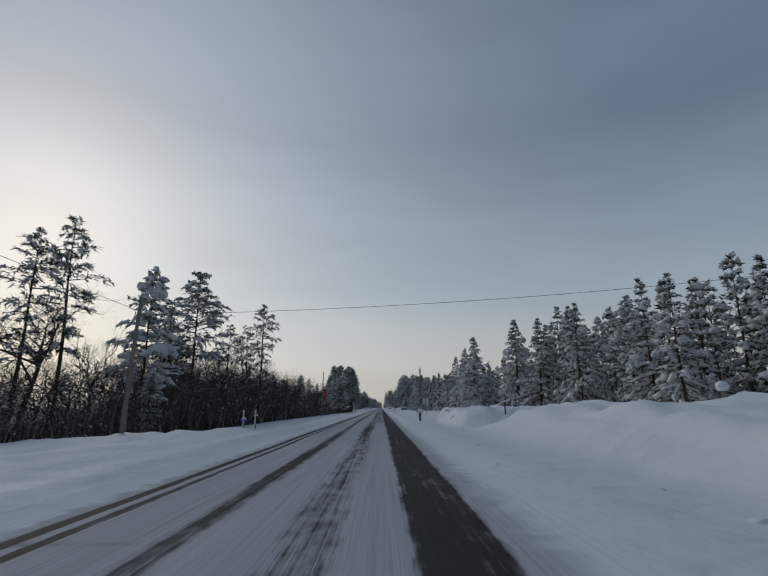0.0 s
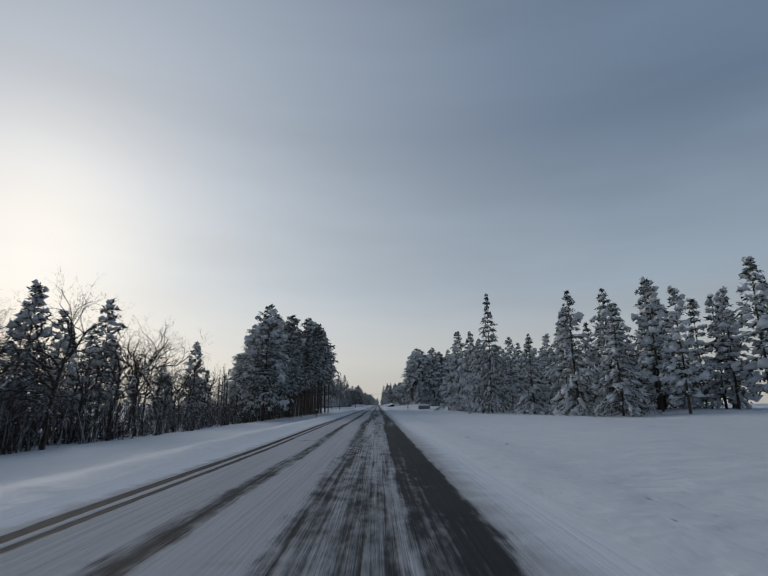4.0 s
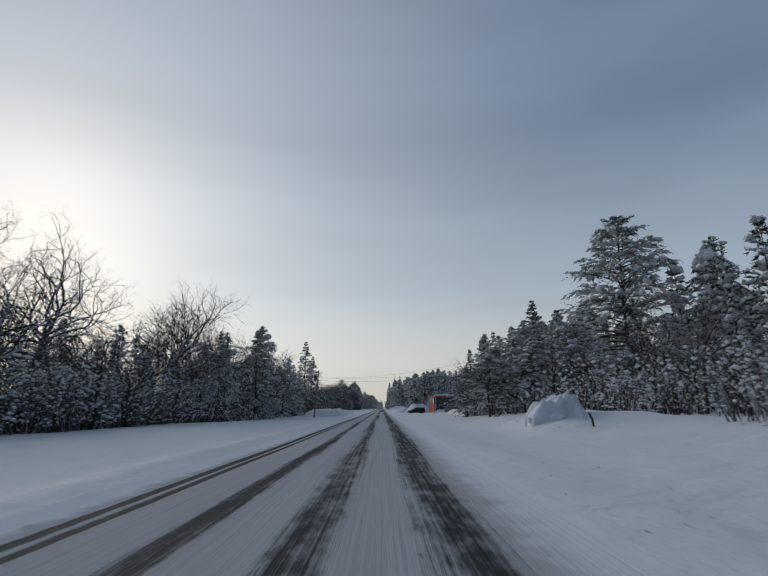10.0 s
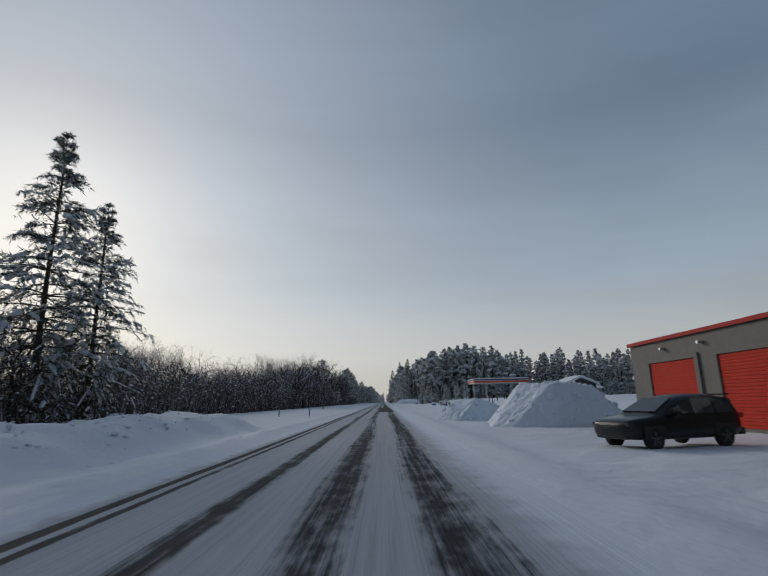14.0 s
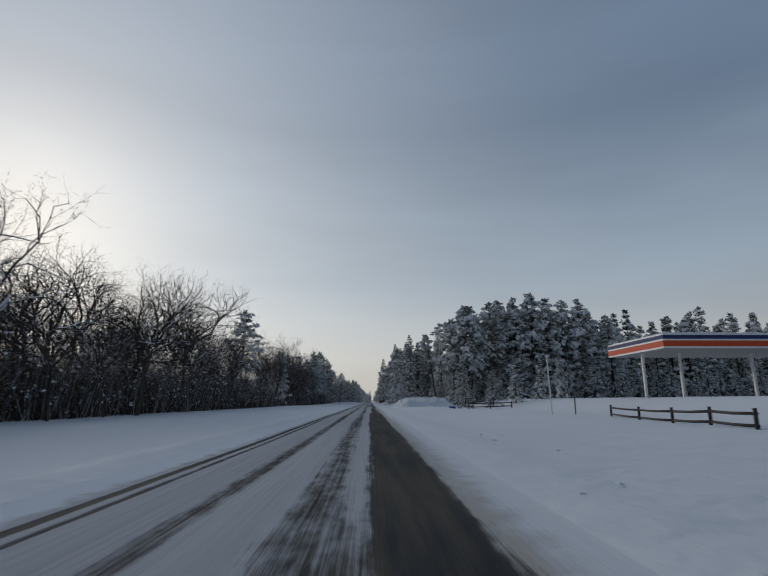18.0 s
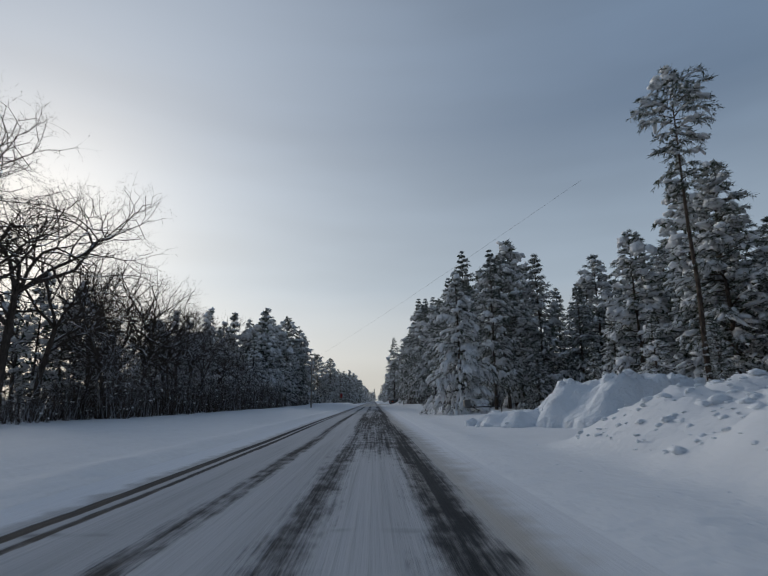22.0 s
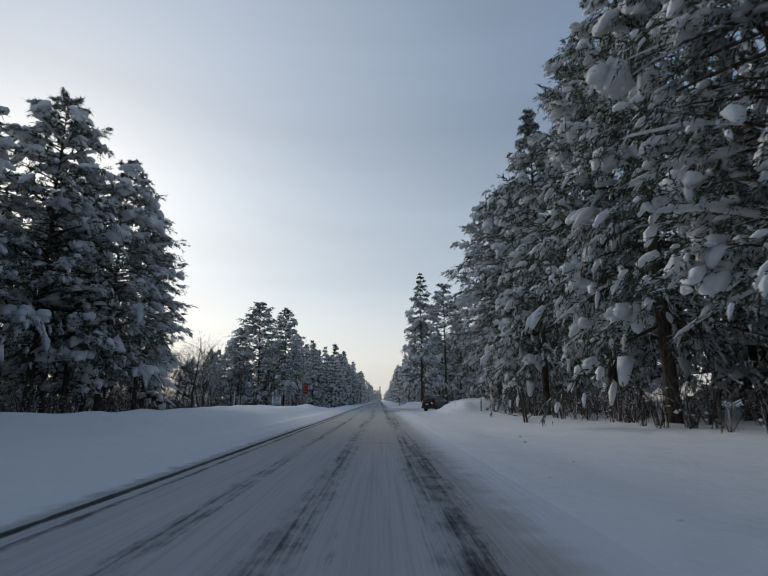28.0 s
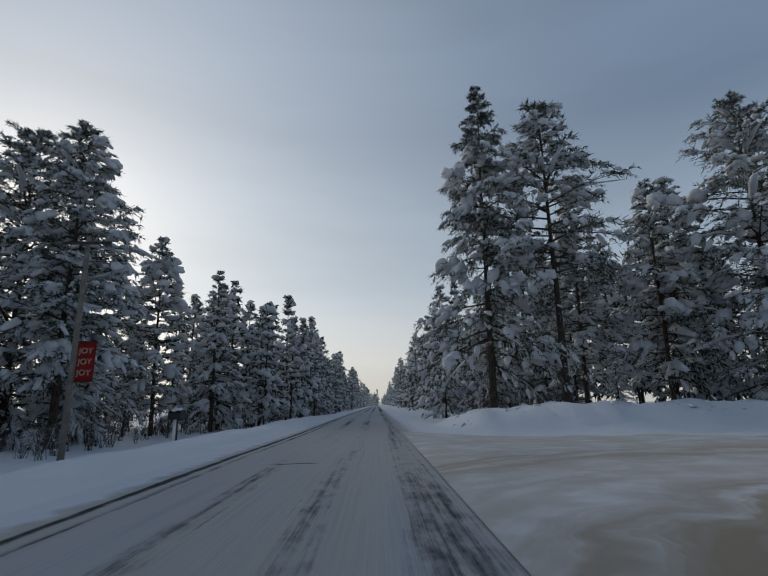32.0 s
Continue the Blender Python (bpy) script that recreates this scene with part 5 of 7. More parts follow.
CAR_BLACK, t, b = material("black_car_paint", 0.3, 0.0, 0.35)
p = t.add("ShaderNodeTexCoord").outputs["Object"]
t.put(b.inputs["Base Color"], t.mix(t.band(t.noise(p, 3.0, 5.0), 0.5, 0.75), (0.008, 0.0085, 0.010, 1), (0.022, 0.021, 0.020, 1)))
t.put(b.inputs["Coat Weight"], 0.15)

GLASS, t, b = material("dark_window_glass", 0.06, 0.0, 0.7)
t.put(b.inputs["Base Color"], t.mix(t.noise(t.add("ShaderNodeTexCoord").outputs["Object"], 0.8, 2.0), (0.012, 0.014, 0.016, 1), (0.04, 0.045, 0.05, 1)))

ICE, t, b = material("ice", 0.12, 0.0, 0.6)
t.put(b.inputs["Base Color"], (0.72, 0.75, 0.78, 1))
t.put(b.inputs["Transmission Weight"], 0.35)
relief(t, b, t.noise(t.add("ShaderNodeTexCoord").outputs["Object"], 9.0, 3.0), 0.5, 0.02)

TAIL, t, b = material("lit_tail_lamp", 0.3)
t.put(b.inputs["Base Color"], (0.5, 0.02, 0.02, 1))
t.put(b.inputs["Emission Color"], (1.0, 0.09, 0.03, 1))
t.put(b.inputs["Emission Strength"], 3.0)


def at(x, y, z=None):
    return (x, y, ground_at(x, y) if z is None else z)


def snow_cap(x0, x1, y0, y1, z, thick, parent, name="snow_cover", edge=0.12):
    """A rounded blanket of lying snow on a flat top."""
    nx, ny = max(3, int((x1 - x0) / 0.35)), max(3, int((y1 - y0) / 0.35))
    nx, ny = min(nx, 60), min(ny, 60)
    u, v = np.meshgrid(np.linspace(0, 1, nx + 1), np.linspace(0, 1, ny + 1))
    X, Y = x0 + (x1 - x0) * u, y0 + (y1 - y0) * v
    rim = np.minimum(np.minimum(X - x0, x1 - X), np.minimum(Y - y0, y1 - Y))
    Z = z + thick * np.sqrt(np.clip(rim / (edge + thick), 0, 1)) * (1 + 0.18 * ripple(X * 1.0, Y * 1.0, 1.6, z)) 
    low = np.stack([X, Y, np.full_like(X, z - 0.02)], -1).reshape(-1, 3)
    topv = np.stack([X, Y, Z], -1).reshape(-1, 3)
    g = np.arange((nx + 1) * (ny + 1)).reshape(ny + 1, nx + 1)
    q = np.stack([g[:-1, :-1], g[:-1, 1:], g[1:, 1:], g[1:, :-1]], -1).reshape(-1, 4)
    n0 = len(low)
    return part(name, quick_mesh(name, np.concatenate([topv, low]), np.concatenate([q, q[:, ::-1] + n0]), [SNOW]), parent=parent, label="white blanket of snow")


def rect_part(name, x0, x1, y0, y1, z0, z1, mat, parent, bevel=0.01, label=""):
    return part(name, slab(x0, x1, y0, y1, z0, z1, bevel), mat, parent, label)


def window_in(parent, side, a0, a1, z0, z1, plane, frame_mat, bars=0, depth=0.09, glass=None):
    """A window in a wall. side 'x': the wall faces -x at x = plane; side 'y': it faces -y at y = plane."""
    f = 0.07
    w = new("window")
    w.parent = parent

    def rail(name, p0, p1, q0, q1, mat, lo, hi):
        if side == "x":
            return rect_part(name, plane + lo, plane + hi, p0, p1, q0, q1, mat, w, 0.006)
        return rect_part(name, p0, p1, plane + lo, plane + hi, q0, q1, mat, w, 0.006)

    rail("pane", a0 + f, a1 - f, z0 + f, z1 - f, glass or GLASS, -0.01, 0.02)
    rail("frame", a0, a0 + f, z0, z1, frame_mat, -0.06, 0.03)
    rail("frame", a1 - f, a1, z0, z1, frame_mat, -0.06, 0.03)
    rail("frame", a0 + f, a1 - f, z1 - f, z1, frame_mat, -0.06, 0.03)
    rail("sill", a0 - 0.04, a1 + 0.04, z0 - 0.03, z0 + f, frame_mat, -0.10, 0.03)
    for i in range(bars):
        c = a0 + (a1 - a0) * (i + 1) / (bars + 1)
        rail("mullion", c - 0.03, c + 0.03, z0 + f, z1 - f, frame_mat, -0.05, 0.03)
    return w


# ---- cream roadside tavern with a clad upper floor ----
def tavern():
    t = thing("tavern", (15.0, 384.5, 0.0), "two-storey cream tavern, olive and maroon upper floor, hung with icicles", "building")
    L, W = 19.5, 13.0
    rect_part("wall", 0, 0.25, 0.9, 20.9, -0.3, 3.2, CREAM, t, label="cream stucco road front")
    rect_part("wall", 0.25, W, 0.9, 1.15, -0.3, 3.2, CREAM, t, label="cream stucco gable wall")
    rect_part("wall", 0.25, W, 20.65, 20.9, -0.3, 3.2, CREAM, t)
    rect_part("wall", W - 0.25, W, 1.15, 20.65, -0.3, 3.2, CREAM, t)
    rect_part("upper_wall", 0.35, 0.6, 1.65, 14.15, 3.2, 6.05, OLIVE, t, label="pale olive clapboard")
    rect_part("upper_wall", 0.6, W, 1.65, 1.9, 3.2, 6.15, MAROON, t, label="dark maroon cladding")
    rect_part("upper_wall", 0.6, W, 13.9, 14.15, 3.2, 6.05, OLIVE, t)
    # clapboards on the olive front, cladding strips on the maroon end
    for i in range(16):
        z = 3.72 + i * 0.145
        bm = bmesh.new()
        box(bm, 0.322, 0.352, 1.65, 14.15, z, z + 0.135)
        bmesh.ops.rotate(bm, cent=(0.35, 7, z), matrix=Matrix.Rotation(radians(-5), 3, "Y"), verts=bm.verts)
        part("clapboard", bm, OLIVE, t)
    for i in range(30):
        x = 0.62 + i * 0.41
        rect_part("cladding_board", x, x + 0.385, 1.62, 1.652, 3.6, 6.1, MAROON, t, 0.004)
    # pent roof between the floors
    for name, vs, fs in (("pent_roof", [(-0.8, -0.1, 3.16), (-0.8, L + 0.9, 3.16), (0.4, L + 0.9, 3.62), (0.4, 1.66, 3.62), (-0.8, -0.1, 3.02), (-0.8, L + 0.9, 3.02), (0.4, L + 0.9, 3.02), (0.4, 1.66, 3.02)], None),
                         ("pent_roof", [(-0.8, -0.1, 3.16), (W + 0.5, -0.1, 3.16), (W + 0.5, 1.66, 3.62), (0.4, 1.66, 3.62), (-0.8, -0.1, 3.02), (W + 0.5, -0.1, 3.02), (W + 0.5, 1.66, 3.02), (0.4, 1.66, 3.02)], None)):
        part(name, mesh_of(name, vs, [(0, 1, 2, 3), (4, 7, 6, 5), (0, 4, 5, 1), (1, 5, 6, 2), (2, 6, 7, 3), (3, 7, 4, 0)], DARK), parent=t)
    part("hip_roof", mesh_of("hip_roof", [(-0.8, 14.16, 3.16), (-0.8, L + 2.0, 3.16), (W, L + 2.0, 3.16), (W, 14.16, 3.16), (0.45, 14.16, 4.5), (W, 14.16, 4.5), (2.5, L - 0.6, 3.9), (W, L - 0.6, 3.9)],
                             [(0, 1, 6, 4), (1, 2, 7, 6), (4, 6, 7, 5), (3, 2, 1, 0), (0, 4, 5, 3), (3, 5, 7, 2)], SNOW, True), parent=t, label="snow-covered hip roof")

    def blanket(pts, n_, thick):
        """Snow along a strip from pts[0]-pts[1] (eave) up to pts[3]-pts[2]."""
        u, v = np.meshgrid(np.linspace(0, 1, n_ + 1), np.linspace(0, 1, 7))
        a, b_, c, d = [np.array(q, float) for q in pts]
        base_ = (1 - u)[..., None] * ((1 - v)[..., None] * a + v[..., None] * d) + u[..., None] * ((1 - v)[..., None] * b_ + v[..., None] * c)
        lift = thick * np.sqrt(np.clip(np.minimum(v * 3.5, 1), 0, 1)) * np.sqrt(np.clip(np.minimum(u, 1 - u) * n_ * 0.8, 0, 1)) * (1 + 0.2 * ripple(base_[..., 0] + base_[..., 1], v, 1.2, thick))
        topv = base_ + np.stack([np.zeros_like(u), np.zeros_like(u), lift], -1)
        g = np.arange(u.size).reshape(u.shape)
        q = np.stack([g[:-1, :-1], g[:-1, 1:], g[1:, 1:], g[1:, :-1]], -1).reshape(-1, 4)
        part("roof_snow", quick_mesh("roof_snow", np.concatenate([topv.reshape(-1, 3), base_.reshape(-1, 3)]), np.concatenate([q, q[:, ::-1] + u.size]), [SNOW]), parent=t, label="thick white roof snow")

    def rim(pts, r_):
        """Rounded snow hanging over an eave."""
        k = random.Random(len(pts))
        ring = [Vector(p_) + Vector((k.gauss(0, 0.012), k.gauss(0, 0.012), k.gauss(0, 0.02))) for p_ in pts]
        part("snow_rim", tube(ring, [r_ * k.uniform(0.85, 1.25) for _ in ring], 8), SNOW, t, "snow hanging over the eave")

    blanket([(-0.9, -0.2, 3.15), (-0.9, L + 0.9, 3.15), (0.34, L + 0.9, 3.62), (0.34, 1.6, 3.62)], 50, 0.18)
    rim([(-0.84, -0.15 + 0.45 * i, 3.15) for i in range(int((L + 1.9) / 0.45))], 0.12)
    rim([(-0.84 + 0.45 * i, -0.14, 3.15) for i in range(31)], 0.12)
    blanket([(W + 0.5, -0.2, 3.15), (-0.9, -0.2, 3.15), (0.34, 1.6, 3.62), (W + 0.5, 1.6, 3.62)], 34, 0.2)
    # upper roof: low pitched, snow hanging over the eave
    part("roof", mesh_of("roof", [(-0.55, 1.1, 6.0), (-0.55, 14.4, 6.0), (W / 2, 14.4, 6.9), (W / 2, 1.1, 6.9), (W + 0.5, 14.4, 6.0), (W + 0.5, 1.1, 6.0),
                                  (-0.55, 1.1, 5.88), (-0.55, 14.4, 5.88), (W / 2, 14.4, 6.78), (W / 2, 1.1, 6.78), (W + 0.5, 14.4, 5.88), (W + 0.5, 1.1, 5.88)],
                         [(0, 1, 2, 3), (3, 2, 4, 5), (7, 6, 9, 8), (8, 9, 11, 10), (0, 6, 7, 1), (5, 4, 10, 11), (0, 3, 9, 6), (3, 5, 11, 9), (1, 7, 8, 2), (2, 8, 10, 4)], DARK), parent=t)
    part("gable", mesh_of("gable", [(0.6, 1.63, 5.9), (W, 1.63, 5.9), (W / 2, 1.63, 6.78), (0.6, 1.85, 5.9), (W, 1.85, 5.9), (W / 2, 1.85, 6.78)], [(0, 1, 2), (3, 5, 4), (0, 3, 4, 1), (1, 4, 5, 2), (2, 5, 3, 0)], MAROON), parent=t)
    blanket([(-0.68, 1.04, 5.98), (-0.68, 14.45, 5.98), (W / 2, 14.45, 6.93), (W / 2, 1.04, 6.93)], 44, 0.3)
    rim([(-0.60, 1.0 + 0.42 * i, 5.98) for i in range(33)], 0.16)
    rim([(-0.60 + 0.45 * i, 1.06, 6.0 + 0.0575 * i) for i in range(16)], 0.16)
    blanket([(W + 0.6, 14.45, 5.98), (W + 0.6, 1.04, 5.98), (W / 2, 1.04, 6.93), (W / 2, 14.45, 6.93)], 44, 0.3)
    r = random.Random(3)
    shapes = []
    for k in range(5):
        bm = bmesh.new()
        pts = [(r.gauss(0, 0.012) * j, r.gauss(0, 0.012) * j, -j / 4) for j in range(5)]
        tube(pts, [0.055, 0.05, 0.038, 0.02, 0.004], 6, bm)
        me = bpy.data.meshes.new("icicle")
        bm.to_mesh(me)
        bm.free()
        me.materials.append(ICE)
        shapes.append(me)
    for i in range(190):
        y = 1.1 + 13.3 * i / 190 + r.uniform(-0.04, 0.04)
        o = new("icicle", shapes[i % 5])
        o.parent = t
        long = r.uniform(0.3, 0.75) * (0.7 + 0.7 * step(2.0, 9.0, y) + 0.25 * math.sin(y * 2.1)) * (0.5 if r.random() < 0.3 else 1)
        o.matrix_basis = Matrix.Translation((-0.56 + r.uniform(-0.05, 0.05), y, 5.93)) @ Matrix.Diagonal((0.75, 0.75, long * 1.25, 1))
    for c in (19.0, 16.8, 14.6):
        window_in(t, "x", c - 0.68, c + 0.68, 1.2, 2.45, -0.005, DARK)
    window_in(t, "x", 8.1, 10.9, 0.95, 2.5, -0.005, DARK)
    window_in(t, "x", 3.1, 4.3, 0.95, 2.4, -0.005, DARK, 1)
    d = new("door")
    d.parent = t
    rect_part("leaf", -0.04, 0.02, 6.15, 7.1, 0.35, 2.35, plain("tan_door", (0.25, 0.20, 0.13), 0.6), d)
    rect_part("frame", -0.07, 0.03, 6.0, 6.15, 0.35, 2.5, DARK, d)
    rect_part("frame", -0.07, 0.03, 7.1, 7.25, 0.35, 2.5, DARK, d)
    rect_part("frame", -0.07, 0.03, 6.15, 7.1, 2.35, 2.5, DARK, d)
    rect_part("glazing", -0.055, -0.035, 6.3, 6.95, 1.2, 2.15, GLASS, d)
    window_in(t, "x", 8.6, 11.2, 4.0, 5.5, 0.32, DARK, 3)
    window_in(t, "x", 3.35, 4.6, 4.8, 5.65, 0.32, WHITE, 1)
    rect_part("door", 1.1, 2.45, 0.85, 0.92, 0.1, 2.4, DARK, t, label="dark double door")
    window_in(t, "y", 0.5, 0.85, 1.95, 2.35, 0.895, DARK)
    window_in(t, "y", 2.7, 3.5, 1.8, 2.4, 0.895, DARK)
    window_in(t, "y", 4.3, 5.6, 1.7, 2.3, 0.895, DARK)
    window_in(t, "y", 6.4, 7.6, 1.7, 2.3, 0.895, DARK)
    return t


tavern()


def snow_heap(x, y, wide, long, high, seed, label="ploughed snow heap with broken lumpy faces", steep=2.7):
    """A lumpy mound pushed up by a plough."""
    n_ = 44 if steep < 2.9 else 70
    u, v = np.meshgrid(np.linspace(-1, 1, n_ + 1), np.linspace(-1, 1, n_ + 1))
    ang, rad = np.arctan2(v, u), np.sqrt(u * u + v * v)
    edge = 0.82 + 0.10 * np.sin(ang * 3 + seed) + 0.06 * np.sin(ang * 7 + 2 * seed)
    f = np.clip(1 - rad / edge, 0, 1)
    prof = np.clip(f * (steep + 0.9 * np.sin(ang * 4 + seed)), 0, 1) ** 0.9
    z = high * prof * (0.86 + 0.14 * np.sin(u * 4 + seed) * np.cos(v * 3 + seed)) + (0.16 if steep < 2.9 else 0.06) * high * ripple(u * wide, v * long, 1.1, seed) * prof + 0.07 * high * ripple(u * wide, v * long, 2.9, seed * 2) * prof + 0.05 * ripple(u * wide, v * long, 6.0, seed) * np.minimum(prof * 3, 1)
    if steep >= 2.9:
        # pushed up by a bucket: flat faces that meet in sharp crests
        k = random.Random(int(seed * 10))
        z = np.full_like(u, high * 1.0) - 0.10 * high * u
        for j in range(9):
            a, e = j * 0.698 + k.uniform(-0.3, 0.3), k.uniform(0.78, 0.94)
            z = np.minimum(z, (e - u * math.cos(a) - v * math.sin(a)) * high * k.uniform(1.35, 2.6))
        crumbly = np.clip(ripple(u * wide, v * long, 0.5, seed) + 0.35, 0, 1)
        z = z + crumbly * (0.13 * ripple(u * wide, v * long, 3.1, seed) + 0.10 * ripple(u * wide, v * long, 6.7, seed * 2)) + 0.07 * ripple(u * wide, v * long, 1.6, seed)
        f = z
    base_z = ground_at(x, y)
    topv = np.stack([u * wide / 2, v * long / 2, np.where(f <= 0, -0.6, z - 0.08)], -1).reshape(-1, 3)
    g = np.arange(u.size).reshape(u.shape)
    q = np.stack([g[:-1, :-1], g[:-1, 1:], g[1:, 1:], g[1:, :-1]], -1).reshape(-1, 4)
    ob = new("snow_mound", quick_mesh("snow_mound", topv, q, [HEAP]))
    ob.location = (x, y, base_z)
    # broken chunks sticking out of the faces and lying round the foot
    m = int(14 * high * high + 4) if steep < 2.9 else 150
    k, rr = rng.uniform(0, 6.28, m), rng.uniform(0.45, 1.04, m)
    cu, cv = rr * 0.84 * np.cos(k), rr * 0.84 * np.sin(k)
    iu, iv = np.clip(((cu + 1) * n_ / 2).astype(int), 0, n_), np.clip(((cv + 1) * n_ / 2).astype(int), 0, n_)
    cz = np.maximum(z[iv, iu], 0.0) - 0.12
    bv, bf = BALLS[1]
    r = (0.07 + 0.07 * high if steep < 2.9 else 0.09) * rng.lognormal(0, 0.4, m)
    cv_ = np.stack([cu * wide / 2, cv * long / 2, cz], -1)[:, None] + bv[None] * r[:, None, None] * rng.uniform(0.6, 1.4, (m, 1, 3)) * (1 + rng.normal(0, 0.15, (m, len(bv), 1)))
    chunks = part("rubble", quick_mesh("rubble", cv_.reshape(-1, 3), (bf[None] + (np.arange(m) * len(bv))[:, None, None]).reshape(-1, 3), [HEAP], False), parent=ob, label="broken snow chunks")
    tagged(chunks, kind="stuff")
    return tagged(ob, label, "snow mound", "ploughed snow mounds")


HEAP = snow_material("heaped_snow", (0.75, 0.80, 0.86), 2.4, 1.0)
snow_heap(9.9, 447.5, 9.6, 6.8, 2.3, 1.0, steep=3.0)
snow_heap(6.9, 456.5, 6.4, 6.5, 1.6, 2.2, steep=3.0)
snow_heap(13.8, 396, 2.4, 10.0, 0.34, 3.3, "low snow heap below the tavern wall")
snow_heap(14.6, 424.6, 6.0, 2.2, 0.7, 5.0, "low snow heap below the workshop wall")
snow_heap(19.0, 424.4, 6.5, 2.4, 0.8, 6.2, "low snow heap below the workshop wall")
snow_heap(12.2, 663.0, 11.5, 8.5, 2.1, 1.7)
snow_heap(19.0, 664.5, 9.0, 8.0, 1.9, 3.9)
snow_heap(7.3, 664.8, 5.6, 5.0, 0.75, 0.6)
snow_heap(8.1, 331.5, 3.3, 3.4, 1.05, 2.9, "small round snow heap on the verge")


# ---- slate-clad workshop with red roller doors ----
def workshop():
    t = thing("workshop", (12.6, 426.0, 0.32), "slate grey workshop with red roller doors and snow-edged flat roof", "building", scale=0.757)
    t.scale.z, t.location.z = 0.793, 0.15
    L, W, H = 22.5, 11.8, 4.55
    rect_part("wall", 0.0, W, 0.0, 0.25, -0.3, H, SLATE, t, label="dark slate cladding")
    for i in range(39):
        x = 0.02 + i * 0.302
        rect_part("cladding_board", x, x + 0.285, -0.03, 0.0, -0.2, H, SLATE, t, 0.004)
    rect_part("wall", -0.04, 0.21, 0.25, L, -0.3, H, TAUPE, t, label="grey-brown rendered front")
    rect_part("wall", W - 0.25, W, 0.25, L, -0.3, H, SLATE, t)
    rect_part("wall", 0.21, W - 0.25, L - 0.25, L, -0.3, H, TAUPE, t)
    rect_part("corner_pier", -0.34, -0.04, 1.6, 2.1, -0.2, H, plain("pier_grey", (0.09, 0.085, 0.08), 0.8), t)
    rect_part("roof", -0.15, W + 0.15, -0.12, L + 0.1, H, H + 0.14, DARK, t)
    rect_part("fascia", -0.22, -0.15, -0.18, L + 0.1, H + 0.0, H + 0.2, RED_TRIM, t)
    rect_part("fascia", -0.15, W + 0.15, -0.18, -0.12, H - 0.02, H + 0.16, RED_TRIM, t)
    snow_cap(-0.14, W + 0.14, -0.11, L, H + 0.14, 0.16, t)
    for y0, y1 in ((8.7, 13.9), (15.6, 20.3)):
        d = new("roller_door")
        d.parent = t
        for i in range(22):
            rect_part("slat", -0.08, -0.045, y0 + 0.1, y1 - 0.1, 0.05 + i * 0.15, 0.192 + i * 0.15, RED_DOOR, d, 0.012)
        for a0, a1, z0, z1 in ((y0 - 0.25, y0 + 0.08, -0.1, 3.6), (y1 - 0.08, y1 + 0.25, -0.1, 3.6), (y0 + 0.08, y1 - 0.08, 3.37, 3.6)):
            rect_part("frame", -0.17, -0.045, a0, a1, z0, z1, TAUPE, d, 0.01)
    rect_part("door", -0.10, -0.03, 5.1, 6.2, 0.0, 2.25, plain("brown_door", (0.12, 0.06, 0.035), 0.6), t, label="brown side door")
    window_in(t, "x", 3.2, 4.7, 0.9, 2.3, -0.045, DARK)
    window_in(t, "x", 0.45, 1.25, 1.0, 2.5, -0.045, WHITE, 1)
    rect_part("sign_board", -0.12, -0.05, 5.5, 8.0, 2.85, 3.85, PLAIN_SIGN, t, label="blank white sign board")
    for y in (9.8, 14.9, 18.5):
        rect_part("wall_lamp", -0.35, -0.05, y - 0.1, y + 0.1, 4.0, 4.14, STEEL, t)
    window_in(t, "y", 0.95, 3.35, 0.6, 2.25, -0.03, WHITE, 1)
    window_in(t, "y", 7.3, 8.3, 1.65, 2.3, -0.03, DARK, 1)
    part("flue", tube([(2.6, 6, H), (2.6, 6, H + 0.8)], 0.13, 10), STEEL, t)
    part("flue_cap", tube([(2.6, 6, H + 0.8), (2.6, 6, H + 1.05)], [0.22, 0.16], 10), BLACK, t)
    a = new("arbour")
    a.parent = t
    for x, y in ((4.75, -1.1), (6.65, -1.1), (4.75, -0.1), (6.65, -0.1)):
        rect_part("post", x - 0.08, x + 0.08, y - 0.08, y + 0.05, -0.2, 3.0, DARK, a)
    for y in (-1.1, -0.2):
        rect_part("beam", 4.3, 7.1, y - 0.05, y + 0.05, 3.0, 3.18, plain("ochre_timber", (0.22, 0.15, 0.07), 0.8), a)
    for i in range(6):
        x = 4.5 + i * 0.48
        rect_part("slat", x - 0.04, x + 0.04, -1.4, 0.0, 3.18, 3.28, DARK, a)
    rect_part("backing", 4.83, 6.57, -0.14, -0.06, 0.3, 2.95, plain("moss_brown_boards", (0.06, 0.052, 0.032), 0.8), a)
    w = thing("wreath", (12.6 + 4.31, 426.0 - 0.2, 1.5), "large green Christmas wreath with snow and a pale centre", "wreath")
    bm = bmesh.new()
    r = random.Random(5)
    for i in range(26):
        k = 2 * math.pi * i / 26
        q = bmesh.ops.create_icosphere(bm, subdivisions=1, radius=0.15 + r.uniform(-0.03, 0.04))
        bmesh.ops.translate(bm, verts=q["verts"], vec=(0.42 * math.cos(k), r.uniform(-0.04, 0.0), 0.42 * math.sin(k)))
    part("ring", bm, GREEN, w)
    bm = bmesh.new()
